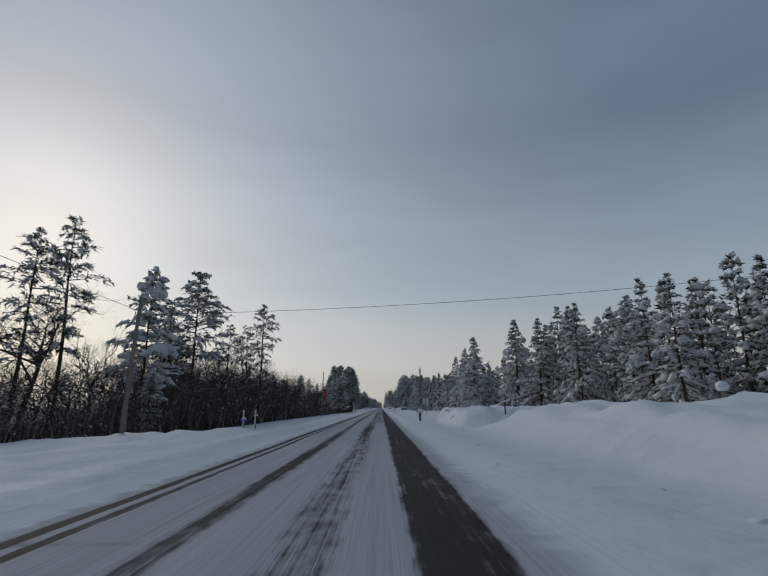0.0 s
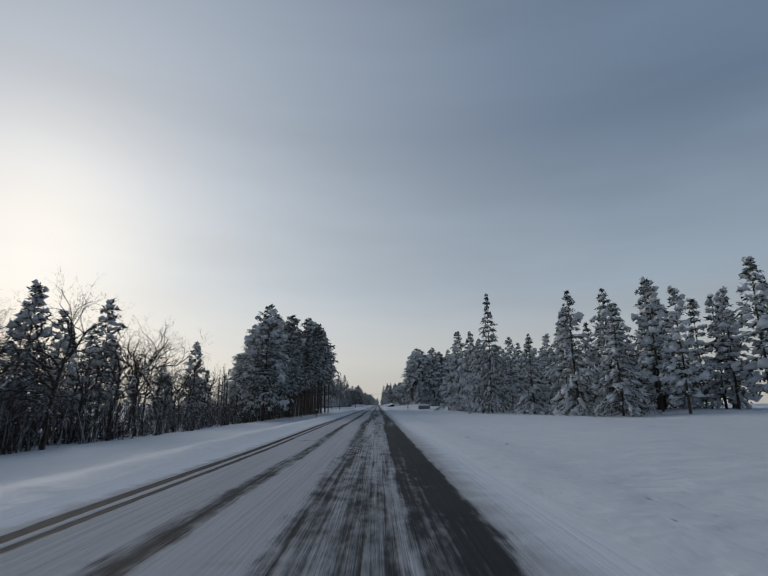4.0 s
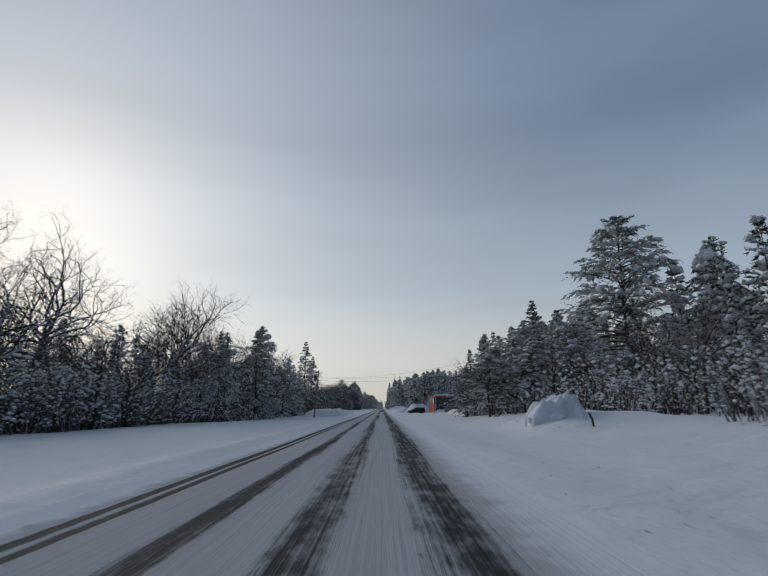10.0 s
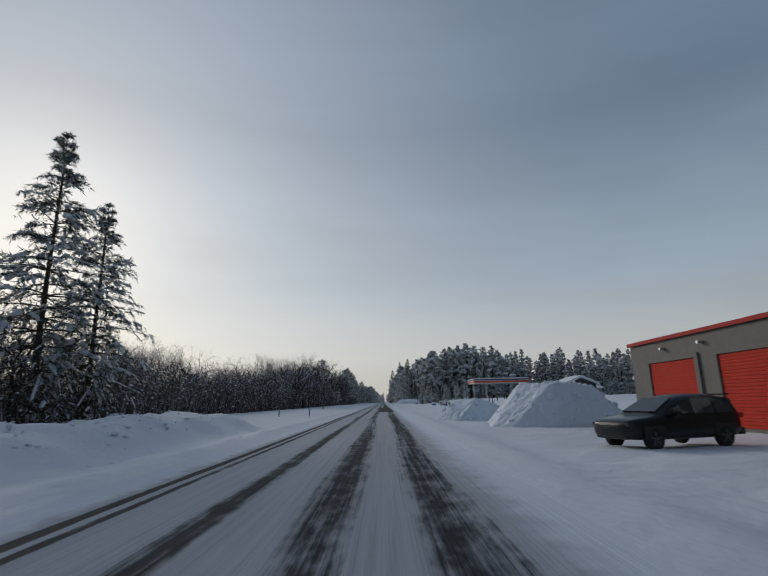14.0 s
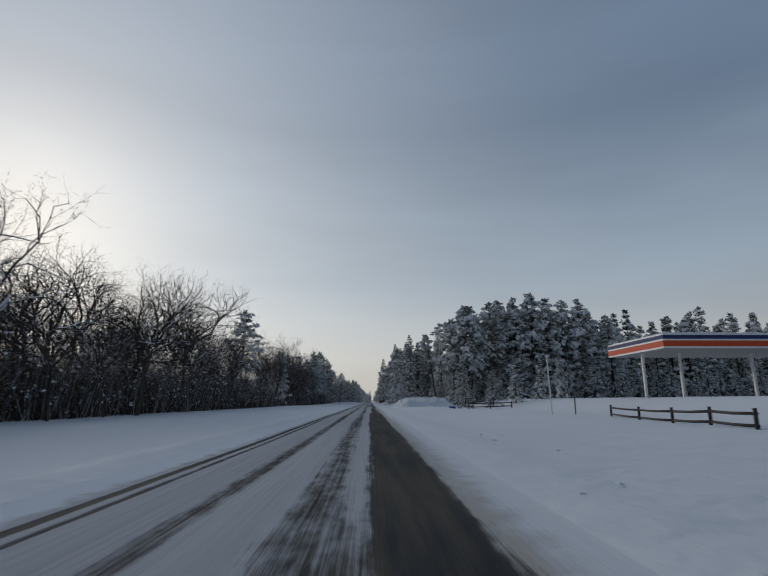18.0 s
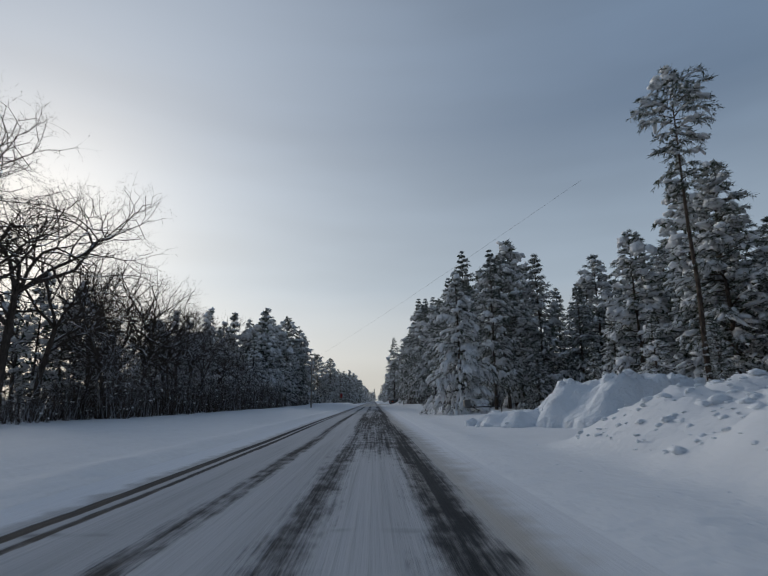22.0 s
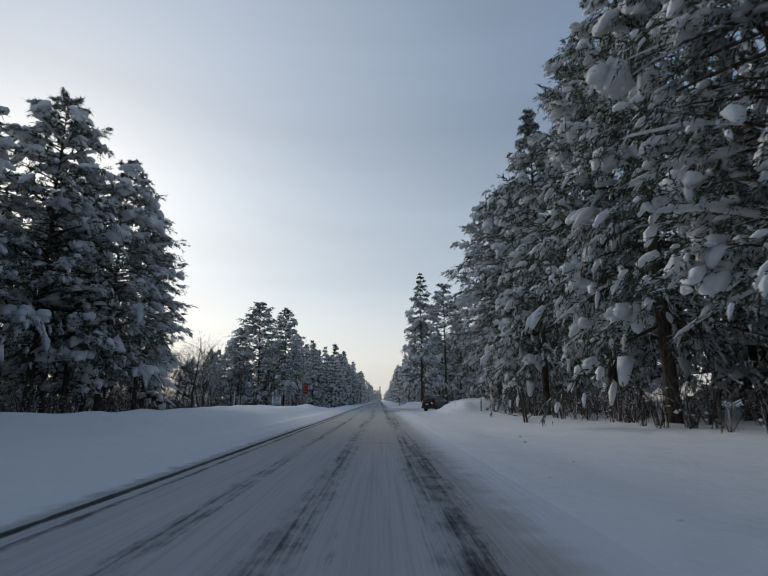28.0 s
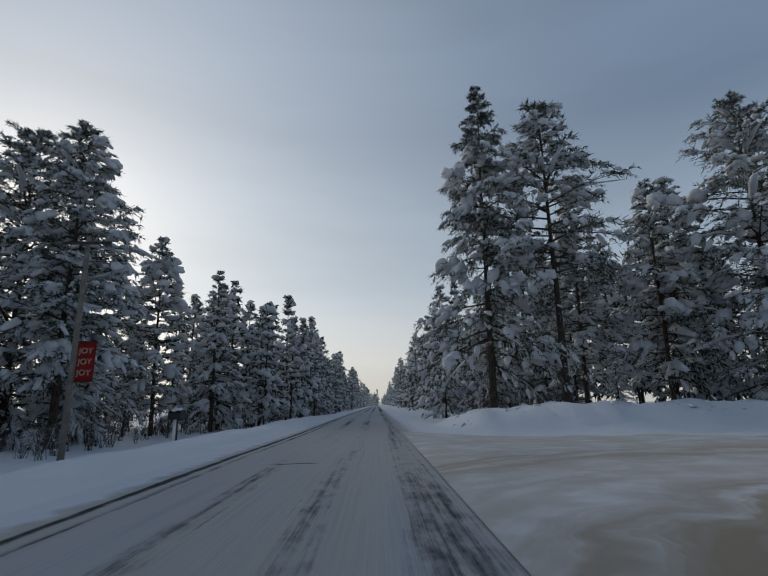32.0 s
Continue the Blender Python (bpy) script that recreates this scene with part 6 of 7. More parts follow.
    for i in range(9):
        k = radians(40 + 100 * i / 8)
        q = bmesh.ops.create_icosphere(bm, subdivisions=2, radius=0.13 + r.uniform(-0.02, 0.04))
        bmesh.ops.translate(bm, verts=q["verts"], vec=(0.44 * math.cos(k), -0.08, 0.48 * math.sin(k) + 0.05))
    part("snow_cover", bm, SNOW, w)
    part("centre", slab(-0.2, 0.2, -0.06, 0.0, -0.22, 0.18, 0.05), WHITE, w)
    # the backing board holds the ring up
    return t


workshop()

# plank fence beside the workshop
f = thing("plank_fence", (13.2, 415.0, ground_at(18, 415)), "weathered grey plank fence standing in snow", "fence")
GREYWOOD = plain("grey_planks", (0.20, 0.19, 0.18), 0.85, scale=4, vary=0.25)
for i in range(46):
    x = i * 0.31
    rect_part("plank", x, x + 0.295, 0.0, 0.03, -0.4, 1.30 + 0.02 * math.sin(i * 2.3), GREYWOOD, f, 0.004)
for z in (0.25, 1.0):
    rect_part("rail", 0, 14.2, 0.03, 0.08, z, z + 0.1, GREYWOOD, f, 0.006)
for i in range(7):
    rect_part("post", i * 2.36, i * 2.36 + 0.1, 0.08, 0.18, -0.5, 1.35, GREYWOOD, f, 0.01)
snow_cap(0, 14.2, -0.03, 0.10, 1.31, 0.05, f, edge=0.03)


# ---- cars ----
def suv(name, at_, turn, label, lit=False, size=1.0):
    """A mid-size sport-utility car, nose towards +y before turning, wheels on z = 0."""
    t = thing(name, at_, label, "car", turn, scale=size)
    secs = ((-2.30, 0.78, 0.52, 0.98, 1.02, 0.70), (-2.22, 0.86, 0.36, 1.02, 1.35, 0.66), (-2.0, 0.92, 0.30, 1.04, 1.62, 0.62), (-1.3, 0.94, 0.28, 1.04, 1.70, 0.64), (-0.3, 0.94, 0.28, 1.02, 1.70, 0.65),
            (0.15, 0.94, 0.28, 1.00, 1.62, 0.62), (0.60, 0.94, 0.28, 0.99, 1.42, 0.66), (1.10, 0.93, 0.28, 0.98, 1.12, 0.74), (1.28, 0.92, 0.28, 0.97, 1.03, 0.78), (1.7, 0.91, 0.30, 0.95, 1.00, 0.76), (2.15, 0.86, 0.34, 0.88, 0.94, 0.70), (2.32, 0.74, 0.42, 0.78, 0.84, 0.60))
    bm = bmesh.new()
    rings = []
    for y, w, z0, zb, zr, wr in secs:
        half = [(0.0, z0), (w * 0.86, z0), (w, z0 + 0.14), (w, (z0 + zb) * 0.52), (w * 0.975, zb), (wr + (w - wr) * 0.25, zb + (zr - zb) * 0.72), (wr * 0.9, zr - 0.01), (0.0, zr + 0.015)]
        rings.append([bm.verts.new((x, y, z)) for x, z in half] + [bm.verts.new((-x, y, z)) for x, z in half[-2:0:-1]])
    n_ = len(rings[0])
    for a, b_ in zip(rings, rings[1:]):
        for k in range(n_):
            bm.faces.new((a[k], a[(k + 1) % n_], b_[(k + 1) % n_], b_[k])).smooth = True
    bm.faces.new(rings[0][::-1])
    bm.faces.new(rings[-1])
    bmesh.ops.recalc_face_normals(bm, faces=bm.faces)
    body = part("body", bm, CAR_BLACK, t, "black car paint dulled by road salt")
    body.modifiers.new("rounding", "SUBSURF").levels = 2
    body.modifiers["rounding"].render_levels = 2

    def pane(name, pts, out):
        c = Vector((sum(p_[0] for p_ in pts) / 4, sum(p_[1] for p_ in pts) / 4, sum(p_[2] for p_ in pts) / 4))
        o = Vector(out) * 0.02
        vs = [Vector(p_) + o for p_ in pts] + [Vector(p_) - o for p_ in pts]
        me = mesh_of(name, vs, [(0, 1, 2, 3), (7, 6, 5, 4), (0, 4, 5, 1), (1, 5, 6, 2), (2, 6, 7, 3), (3, 7, 4, 0)], GLASS)
        part(name, me, parent=t)

    for s in (-1, 1):
        for y0, y1, top0, top1 in ((-1.95, -1.15, 1.50, 1.55), (-1.1, -0.25, 1.55, 1.56), (-0.2, 0.82, 1.55, 1.30)):
            pane("side_window", [(s * 0.925, y0, 1.08), (s * 0.925, y1, 1.06), (s * 0.765, y1 - (0.25 if y1 > 0.5 else 0), top1), (s * 0.765, y0, top0)], (s, 0, 0.3))
        part("mirror", slab(s * 1.02 - 0.09, s * 1.02 + 0.09, 0.45, 0.58, 1.02, 1.18, 0.03), CAR_BLACK, t)
        part("headlight", slab(s * 0.66 - 0.15, s * 0.66 + 0.15, 2.14, 2.26, 0.74, 0.85, 0.03), GLASS, t)
        lamp = part("tail_light", slab(s * 0.76 - 0.13, s * 0.76 + 0.13, -2.33, -2.10, 0.90, 1.06, 0.03), RED_TRIM, t, "red tail lamp")
        if lit:
            part("bulb", slab(s * 0.76 - 0.06, s * 0.76 + 0.06, -2.345, -2.3, 0.94, 1.0, 0.01), TAIL, lamp)
        for y in (-1.42, 1.38):
            wheel = new("wheel")
            wheel.parent = t
            wheel.location = (s * 0.84, y, 0.35)
            bm = bmesh.new()
            bmesh.ops.create_cone(bm, cap_ends=True, segments=24, radius1=0.35, radius2=0.35, depth=0.22, matrix=Matrix.Rotation(radians(90), 4, "Y"))
            bmesh.ops.bevel(bm, geom=[e for e in bm.edges if len(e.link_faces) == 2 and e.calc_face_angle() > 1], offset=0.04, segments=2, affect="EDGES")
            part("tyre", bm, RUBBER, wheel)
            bm = bmesh.new()
            for k in range(5):
                box(bm, 0.10, 0.125, -0.035, 0.035, 0.03, 0.22, 0, Matrix.Rotation(2 * math.pi * k / 5, 4, "X") @ Matrix.Diagonal((s, 1, 1, 1)))
            bmesh.ops.create_cone(bm, cap_ends=True, segments=16, radius1=0.06, radius2=0.06, depth=0.25, matrix=Matrix.Rotation(radians(90), 4, "Y"))
            part("rim", bm, RIM, wheel)
            part("arch", slab(s * 0.935 - 0.015, s * 0.935 + 0.015, y - 0.40, y + 0.40, 0.36, 0.74, 0.01), BLACK, t)
    pane("rear_window", [(-0.62, -2.23, 1.10), (0.62, -2.23, 1.10), (0.56, -2.05, 1.56), (-0.56, -2.05, 1.56)], (0, -1, 0.3))
    pane("windscreen", [(-0.70, 1.08, 1.15), (0.70, 1.08, 1.15), (0.58, 0.28, 1.57), (-0.58, 0.28, 1.57)], (0, 0.6, 0.8))
    part("grille", slab(-0.42, 0.42, 2.16, 2.27, 0.56, 0.74, 0.03), BLACK, t)
    part("bumper", slab(-0.70, 0.70, 2.06, 2.24, 0.34, 0.50, 0.07), CAR_BLACK, t)
    part("bumper", slab(-0.84, 0.84, -2.38, -2.16, 0.36, 0.58, 0.05), BLACK, t)
    part("plate", slab(-0.2, 0.2, -2.345, -2.31, 0.78, 0.90, 0.01), WHITE, t, "blank pale number plate")
    part("rear_wing", slab(-0.58, 0.58, -2.22, -1.95, 1.63, 1.68, 0.02), CAR_BLACK, t)
    for s in (-1, 1) if lit else ():
        part("roof_rail", tube([(s * 0.6, -1.7, 1.70), (s * 0.6, -1.6, 1.76), (s * 0.6, -0.2, 1.76), (s * 0.6, -0.1, 1.70)], 0.02, 6), BLACK, t)
    return t


suv("parked_car", (8.45, 433.2, ground_at(8.45, 433.2)), 106, "black sport-utility car parked outside the workshop", size=0.9)
suv("turning_car", (7.3, 812.2, 0.03), -43, "dark sport-utility car with lit tail lamps at the side road", lit=True)


# ---- filling station ----
c = thing("station_canopy", (28.7, 577.0, 2.1), "filling station canopy with navy and orange stripes and snow on top", "canopy")
CW, CL = 17.5, 11.5
rect_part("deck", 0.05, CW - 0.05, 0.05, CL - 0.05, 4.35, 5.55, OFFWHITE, c)
rect_part("soffit", 0.2, CW - 0.2, 0.2, CL - 0.2, 4.28, 4.346, plain("grey_soffit", (0.30, 0.30, 0.31), 0.7), c)
for nm, z0, z1, mat in (("white_band", 4.25, 4.42, OFFWHITE), ("orange_band", 4.42, 5.0, ORANGE), ("white_band", 5.0, 5.16, OFFWHITE), ("navy_band", 5.16, 5.55, NAVY), ("white_band", 5.55, 5.70, OFFWHITE)):
    rect_part(nm, -0.02, CW + 0.02, -0.02, 0.05, z0, z1, mat, c, 0.004)
    rect_part(nm, -0.02, 0.05, 0.05, CL, z0, z1, mat, c, 0.004)
    rect_part(nm, CW - 0.05, CW + 0.02, 0.05, CL, z0, z1, mat, c, 0.004)
for x in (0.9, 5.0, 13.0):
    for y in (5.7,):
        rect_part("column", x - 0.13, x + 0.13, y - 0.13, y + 0.13, -0.6, 4.35, OFFWHITE, c, 0.03)
snow_cap(0.1, CW - 0.1, 0.1, CL - 0.1, 5.55, 0.35, c)


def small_house(x, y, z, w, d, h, wall, label, turn=0, windows=True, side=None):
    t = thing("house", (x, y, z), label, "house", turn)
    rect_part("wall", 0, w, 0, 0.2, -0.6, h, wall, t)
    rect_part("wall", 0, 0.2, 0.2, d - 0.2, -0.6, h, wall, t)
    rect_part("wall", w - 0.2, w, 0.2, d - 0.2, -0.6, h, side or wall, t, label="blue-grey side wall" if side else "")
    rect_part("wall", 0, w, d - 0.2, d, -0.6, h, wall, t)
    pk = h + w * 0.21
    part("gable", mesh_of("gable", [(0, 0.01, h), (w, 0.01, h), (w / 2, 0.01, pk), (0, 0.2, h), (w, 0.2, h), (w / 2, 0.2, pk)], [(0, 1, 2), (3, 5, 4), (0, 3, 4, 1), (1, 4, 5, 2), (2, 5, 3, 0)], wall), parent=t)
    o = 0.6
    for s, x0 in ((1, -o), (-1, w + o)):
        e = h - o * 0.42
        vs = [(x0, -o, e), (x0, d + o, e), (w / 2, d + o, pk), (w / 2, -o, pk)]
        vs = vs + [(a, b_, c_ + 0.42) for a, b_, c_ in vs]
        part("roof", mesh_of("roof", vs, [(0, 3, 2, 1), (4, 5, 6, 7), (0, 1, 5, 4), (2, 3, 7, 6), (1, 2, 6, 5), (3, 0, 4, 7)], SNOW), parent=t, label="roof under thick snow")
        vs2 = [(a, b_ + (-0.04 if b_ < 0 else 0.04), c_ - 0.12) for a, b_, c_ in vs[:4]] + [(a, b_ + (-0.04 if b_ < 0 else 0.04), c_) for a, b_, c_ in vs[:4]]
        part("bargeboard", mesh_of("bargeboard", vs2, [(0, 3, 2, 1), (4, 5, 6, 7), (0, 1, 5, 4), (2, 3, 7, 6), (1, 2, 6, 5), (3, 0, 4, 7)], WHITE), parent=t)
    if windows:
        for c0 in (0.11, 0.175, 0.24, 0.74, 0.82):
            window_in(t, "y", w * c0, w * c0 + 0.56, 0.75, 1.75, -0.005, WHITE if side else DARK)
        rect_part("door", w * 0.48, w * 0.48 + 0.85, -0.05, 0.01, 0.0, 2.0, DARK, t, label="dark door with a pale frame")
        for a0, a1, c0, c1 in ((w * 0.48 - 0.14, w * 0.48, 0, 2.15), (w * 0.48 + 0.85, w * 0.48 + 0.99, 0, 2.15), (w * 0.48, w * 0.48 + 0.85, 2.0, 2.15)):
            rect_part("door_frame", a0, a1, -0.06, 0.005, c0, c1, WHITE, t, 0.004)
        rect_part("name_board", w * 0.42, w * 0.62, -0.05, 0.0, 2.65, 2.95, DARK, t, 0.004)
    return t


small_house(51.8, 589.6, 2.2, 9.0, 22.0, 2.5, CREAM, "cream single-storey house with grey side wall under snow roof", turn=-60, side=BLUE_ROOF)
small_house(40, 528, 1.6, 6.4, 8.0, 2.8, SLATE, "small dark shed with a thick snow roof", windows=False)
small_house(52, 505, 1.7, 12.0, 16.0, 3.4, SLATE, "dark grey shed-roofed barn under snow", windows=False)
small_house(37, 846, 0.8, 7.0, 8.0, 2.8, TAUPE, "small brown cabin among the pines with snow roof", turn=20)
# ---- poles and wires ----
def utility_pole(x, y, high, arms=1, lean=0.0, banner=None, foot=None, gear=False):
    z = ground_at(x, y) if foot is None else foot
    t = thing("utility_pole", (x, y, z - 0.1), "weathered wooden utility pole beside the road", "utility pole", group="utility poles")
    top = Vector((lean * high, 0, high))
    part("pole", tube([(0, 0, -0.5), top * 0.5, top], [0.14, 0.12, 0.098], 10), POLE, t)
    for k in range(arms):
        zz = high - 0.35 - 0.9 * k
        part("crossarm", slab(lean * zz - 1.1, lean * zz + 1.1, -0.17, -0.07, zz - 0.06, zz + 0.06, 0.01), DARK, t)
        for q in (-0.95, -0.4, 0.4, 0.95):
            part("insulator", tube([(lean * zz + q, -0.12, zz + 0.06), (lean * zz + q, -0.12, zz + 0.12), (lean * zz + q, -0.12, zz + 0.2)], [0.02, 0.045, 0.03], 8), STEEL, t)
    if gear:
        # a transformer can on its brackets, a side arm with an insulator and the loose jumper
        zt = high - 1.75
        can = part("transformer", tube([(lean * zt - 0.42, 0, zt), (lean * zt - 0.42, 0, zt + 0.04), (lean * zt - 0.42, 0, zt + 0.88), (lean * zt - 0.42, 0, zt + 0.95)], [0.22, 0.25, 0.25, 0.2], 16), BOX_GREY, t, "grey transformer can")
        for zz in (zt + 0.2, zt + 0.75):
            part("bracket", slab(lean * zt - 0.24, lean * zt - 0.02, -0.04, 0.04, zz - 0.03, zz + 0.03, 0.005), STEEL, can)
        part("bushing", tube([(lean * zt - 0.36, 0, zt + 0.94), (lean * zt - 0.36, 0, zt + 1.02), (lean * zt - 0.34, 0, zt + 1.14)], [0.04, 0.05, 0.02], 8), STEEL, can)
        za = high - 0.5
        part("side_arm", tube([(lean * za, 0, za - 0.1), (lean * za + 0.25, 0, za), (lean * za + 0.5, 0, za + 0.03)], [0.05, 0.06, 0.05], 8), POLE, t)
        part("insulator", tube([(lean * za + 0.5, 0, za - 0.02), (lean * za + 0.56, 0, za + 0.06), (lean * za + 0.60, 0, za + 0.2)], [0.05, 0.06, 0.03], 8), STEEL, t)
        part("insulator", tube([(lean * high - 0.1, 0, high - 0.25), (lean * high - 0.35, 0, high - 0.18), (lean * high - 0.55, 0, high - 0.1)], [0.025, 0.04, 0.03], 8), STEEL, t)
        part("jumper_wire", tube([(lean * za + 0.60, 0, za + 0.2), (lean * za + 0.54, 0, za - 0.4), (lean * za + 0.70, 0, za - 0.8), (lean * za + 0.66, 0, za - 1.1), (lean * za + 0.1, 0, za - 1.25)], 0.014, 6), WIRE, t)
    if banner:
        z0, z1 = banner
        b_ = new("banner")
        b_.parent = t
        for zz in (z0, z1):
            part("bracket", tube([(0.08, 0, zz), (0.95, 0, zz)], 0.02, 6), BLACK, b_)
        bm = bmesh.new()
        cols = [[bm.verts.new((0.14 + 0.78 * i / 8, 0.035 * math.sin(i * 1.1 + s), z0 + (z1 - z0) * j / 8)) for j in range(9)] for s in (0,) for i in range(9)]
        for a, c_ in zip(cols, cols[1:]):
            for j in range(8):
                bm.faces.new((a[j], c_[j], c_[j + 1], a[j + 1])).smooth = True
        bmesh.ops.solidify(bm, geom=bm.faces[:], thickness=0.012)
        part("cloth", bm, BANNER_RED, b_, "red cloth banner")
        for i in range(3):
            text_part("JOY", 0.36, Matrix.Translation((0.53, -0.055, z1 - (z1 - z0) * (0.24 + 0.27 * i))) @ Matrix.Rotation(radians(90), 4, "X"), PALE_INK, b_)
    return t


PALE_INK = plain("pale_lettering", (0.62, 0.50, 0.36), 0.6)
utility_pole(-14.0, 28.0, 7.6, 0, 0.03)
utility_pole(-13.9, 120.5, 10.4, 0, 0.015, (4.4, 6.3))
utility_pole(-11.7, 279.9, 8.5, 0, 0.03)
utility_pole(-12.0, 398.0, 8.3, 0, 0.085, gear=True)
utility_pole(-12.1, 736.5, 9.6, 0, 0.0)
utility_pole(-13.2, 836.0, 9.9, 1, 0.0, (3.3, 5.05))


def wire(a, b_, sag, r=0.012):
    a, b_ = Vector(a), Vector(b_)
    pts = [a.lerp(b_, i / 24) - Vector((0, 0, 4 * sag * (i / 24) * (1 - i / 24))) for i in range(25)]
    o = part("overhead_wire", tube(pts, r, 5), WIRE)
    return tagged(o, "thin black overhead cable strung between poles", "cable", "overhead wires")


wire((-13.8, 28.0, 6.5), (34, 24.5, 9.8), 0.8)
wire((-13.8, 28.0, 6.7), (-16, -40, 9.6), 0.6)
wire((-11.45, 398, 6.75), (26.5, 433, 12.0), 1.3, 0.012)
wire((-11.5, 398, 6.3), (26.5, 433, 10.8), 1.3, 0.015)
wire((-11.45, 398, 6.8), (20, 383, 9.7), 1.3)
wire((-12.1, 736.5, 9.3), (9.9, 660.0, 11.5), 0.3, 0.005)


# ---- signs ----
def road_sign(x, y, high, w, h, face, label, turn=0.0, posts=1, lean=0.0, words=None, stripes=0, name="road_sign"):
    """A flat sign on one or two posts, facing traffic (-y)."""
    t = thing(name, at(x, y), label, "sign", turn)
    for px_ in ([0.0] if posts == 1 else [-w * 0.22, w * 0.22]):
        bm = bmesh.new()
        box(bm, px_ - 0.035, px_ + 0.035, -0.02, 0.02, -0.6, high, 0.006)
        box(bm, px_ - 0.02, px_ + 0.02, 0.02, 0.04, -0.6, high, 0.0)
        part("post", bm, STEEL if posts == 1 else DARK, t)
    z = high - h * 0.48
    part("plate", slab(-w / 2, w / 2, -0.045, -0.025, z - h / 2, z + h / 2, 0.008), face, t)
    if words:
        fr = 0.03
        for a0, a1, c0, c1 in ((-w / 2 + fr, w / 2 - fr, z + h / 2 - 2 * fr, z + h / 2 - fr), (-w / 2 + fr, w / 2 - fr, z - h / 2 + fr, z - h / 2 + 2 * fr), (-w / 2 + fr, -w / 2 + 1.7 * fr, z - h / 2 + 2 * fr, z + h / 2 - 2 * fr), (w / 2 - 1.7 * fr, w / 2 - fr, z - h / 2 + 2 * fr, z + h / 2 - 2 * fr)):
            part("border", slab(a0, a1, -0.05, -0.046, c0, c1, 0), BLACK, t)
        for txt, size, dz in words:
            text_part(txt, size, Matrix.Translation((0, -0.052, z + dz)) @ Matrix.Rotation(radians(90), 4, "X"), BLACK, t)
    for i in range(stripes):
        zz = z + h / 2 - h * (i + 0.8) / (stripes + 0.6)
        part("printed_bar", slab(-w * 0.38, w * 0.38, -0.05, -0.046, zz - h * 0.035, zz + h * 0.035, 0), PALE_INK, t)
    snow_cap(-w / 2, w / 2, -0.06, 0.01, z + h / 2, 0.05, t, edge=0.02)
    t.rotation_euler = (0, radians(lean), radians(turn))
    return t


road_sign(6.25, 69.7, 2.45, 0.76, 0.91, PLAIN_SIGN, "white speed limit 45 sign on a steel post", lean=-4, words=(("SPEED", 0.2, 0.28), ("LIMIT", 0.2, 0.08), ("45", 0.44, -0.22)))
road_sign(6.4, 228.2, 2.0, 0.62, 0.5, PURPLE, "faded blue sign with pale bars on twin posts", posts=2, lean=-6, stripes=4)
road_sign(11.0, 306.0, 3.1, 1.7, 0.8, TEAL, "green road sign at the edge of the pines", posts=2, stripes=2)


def pennant_sign(x, y):
    """A pennant-shaped plate seen from behind, bolted to a leaning timber post."""
    t = thing("pennant_sign", at(x, y), "grey-backed pennant sign on a leaning snow-plastered timber post", "sign")
    part("post", slab(-0.055, 0.055, -0.045, 0.045, -0.6, 1.80, 0.012), POLE, t)
    pts = [(-0.80, 1.40), (0.42, 0.95), (0.42, 1.86)]
    part("plate", mesh_of("plate", [(a, 0.048, c) for a, c in pts] + [(a, 0.056, c) for a, c in pts], [(0, 1, 2), (5, 4, 3), (0, 3, 4, 1), (1, 4, 5, 2), (2, 5, 3, 0)], SIGN_BACK), parent=t)
    for zz in (1.16, 1.62):
        part("bolt", slab(-0.012, 0.012, -0.056, -0.045, zz - 0.012, zz + 0.012, 0.002), STEEL, t)
    bm = bmesh.new()
    box(bm, 0.02, 0.085, -0.07, 0.04, 0.15, 1.84, 0.03)
    for v in bm.verts:
        v.co.x += 0.02 * math.sin(v.co.z * 5.0)
    part("snow_streak", bm, SNOW, t, "snow plastered down the post")
    snow_cap(-0.09, 0.11, -0.09, 0.08, 1.80, 0.13, t, edge=0.05)
    t.rotation_euler = (radians(2), radians(-10), radians(6))


SIGN_BACK = plain("dull_aluminium", (0.24, 0.25, 0.27), 0.55, 0.4, scale=6, vary=0.12)
pennant_sign(6.4, 631.9)


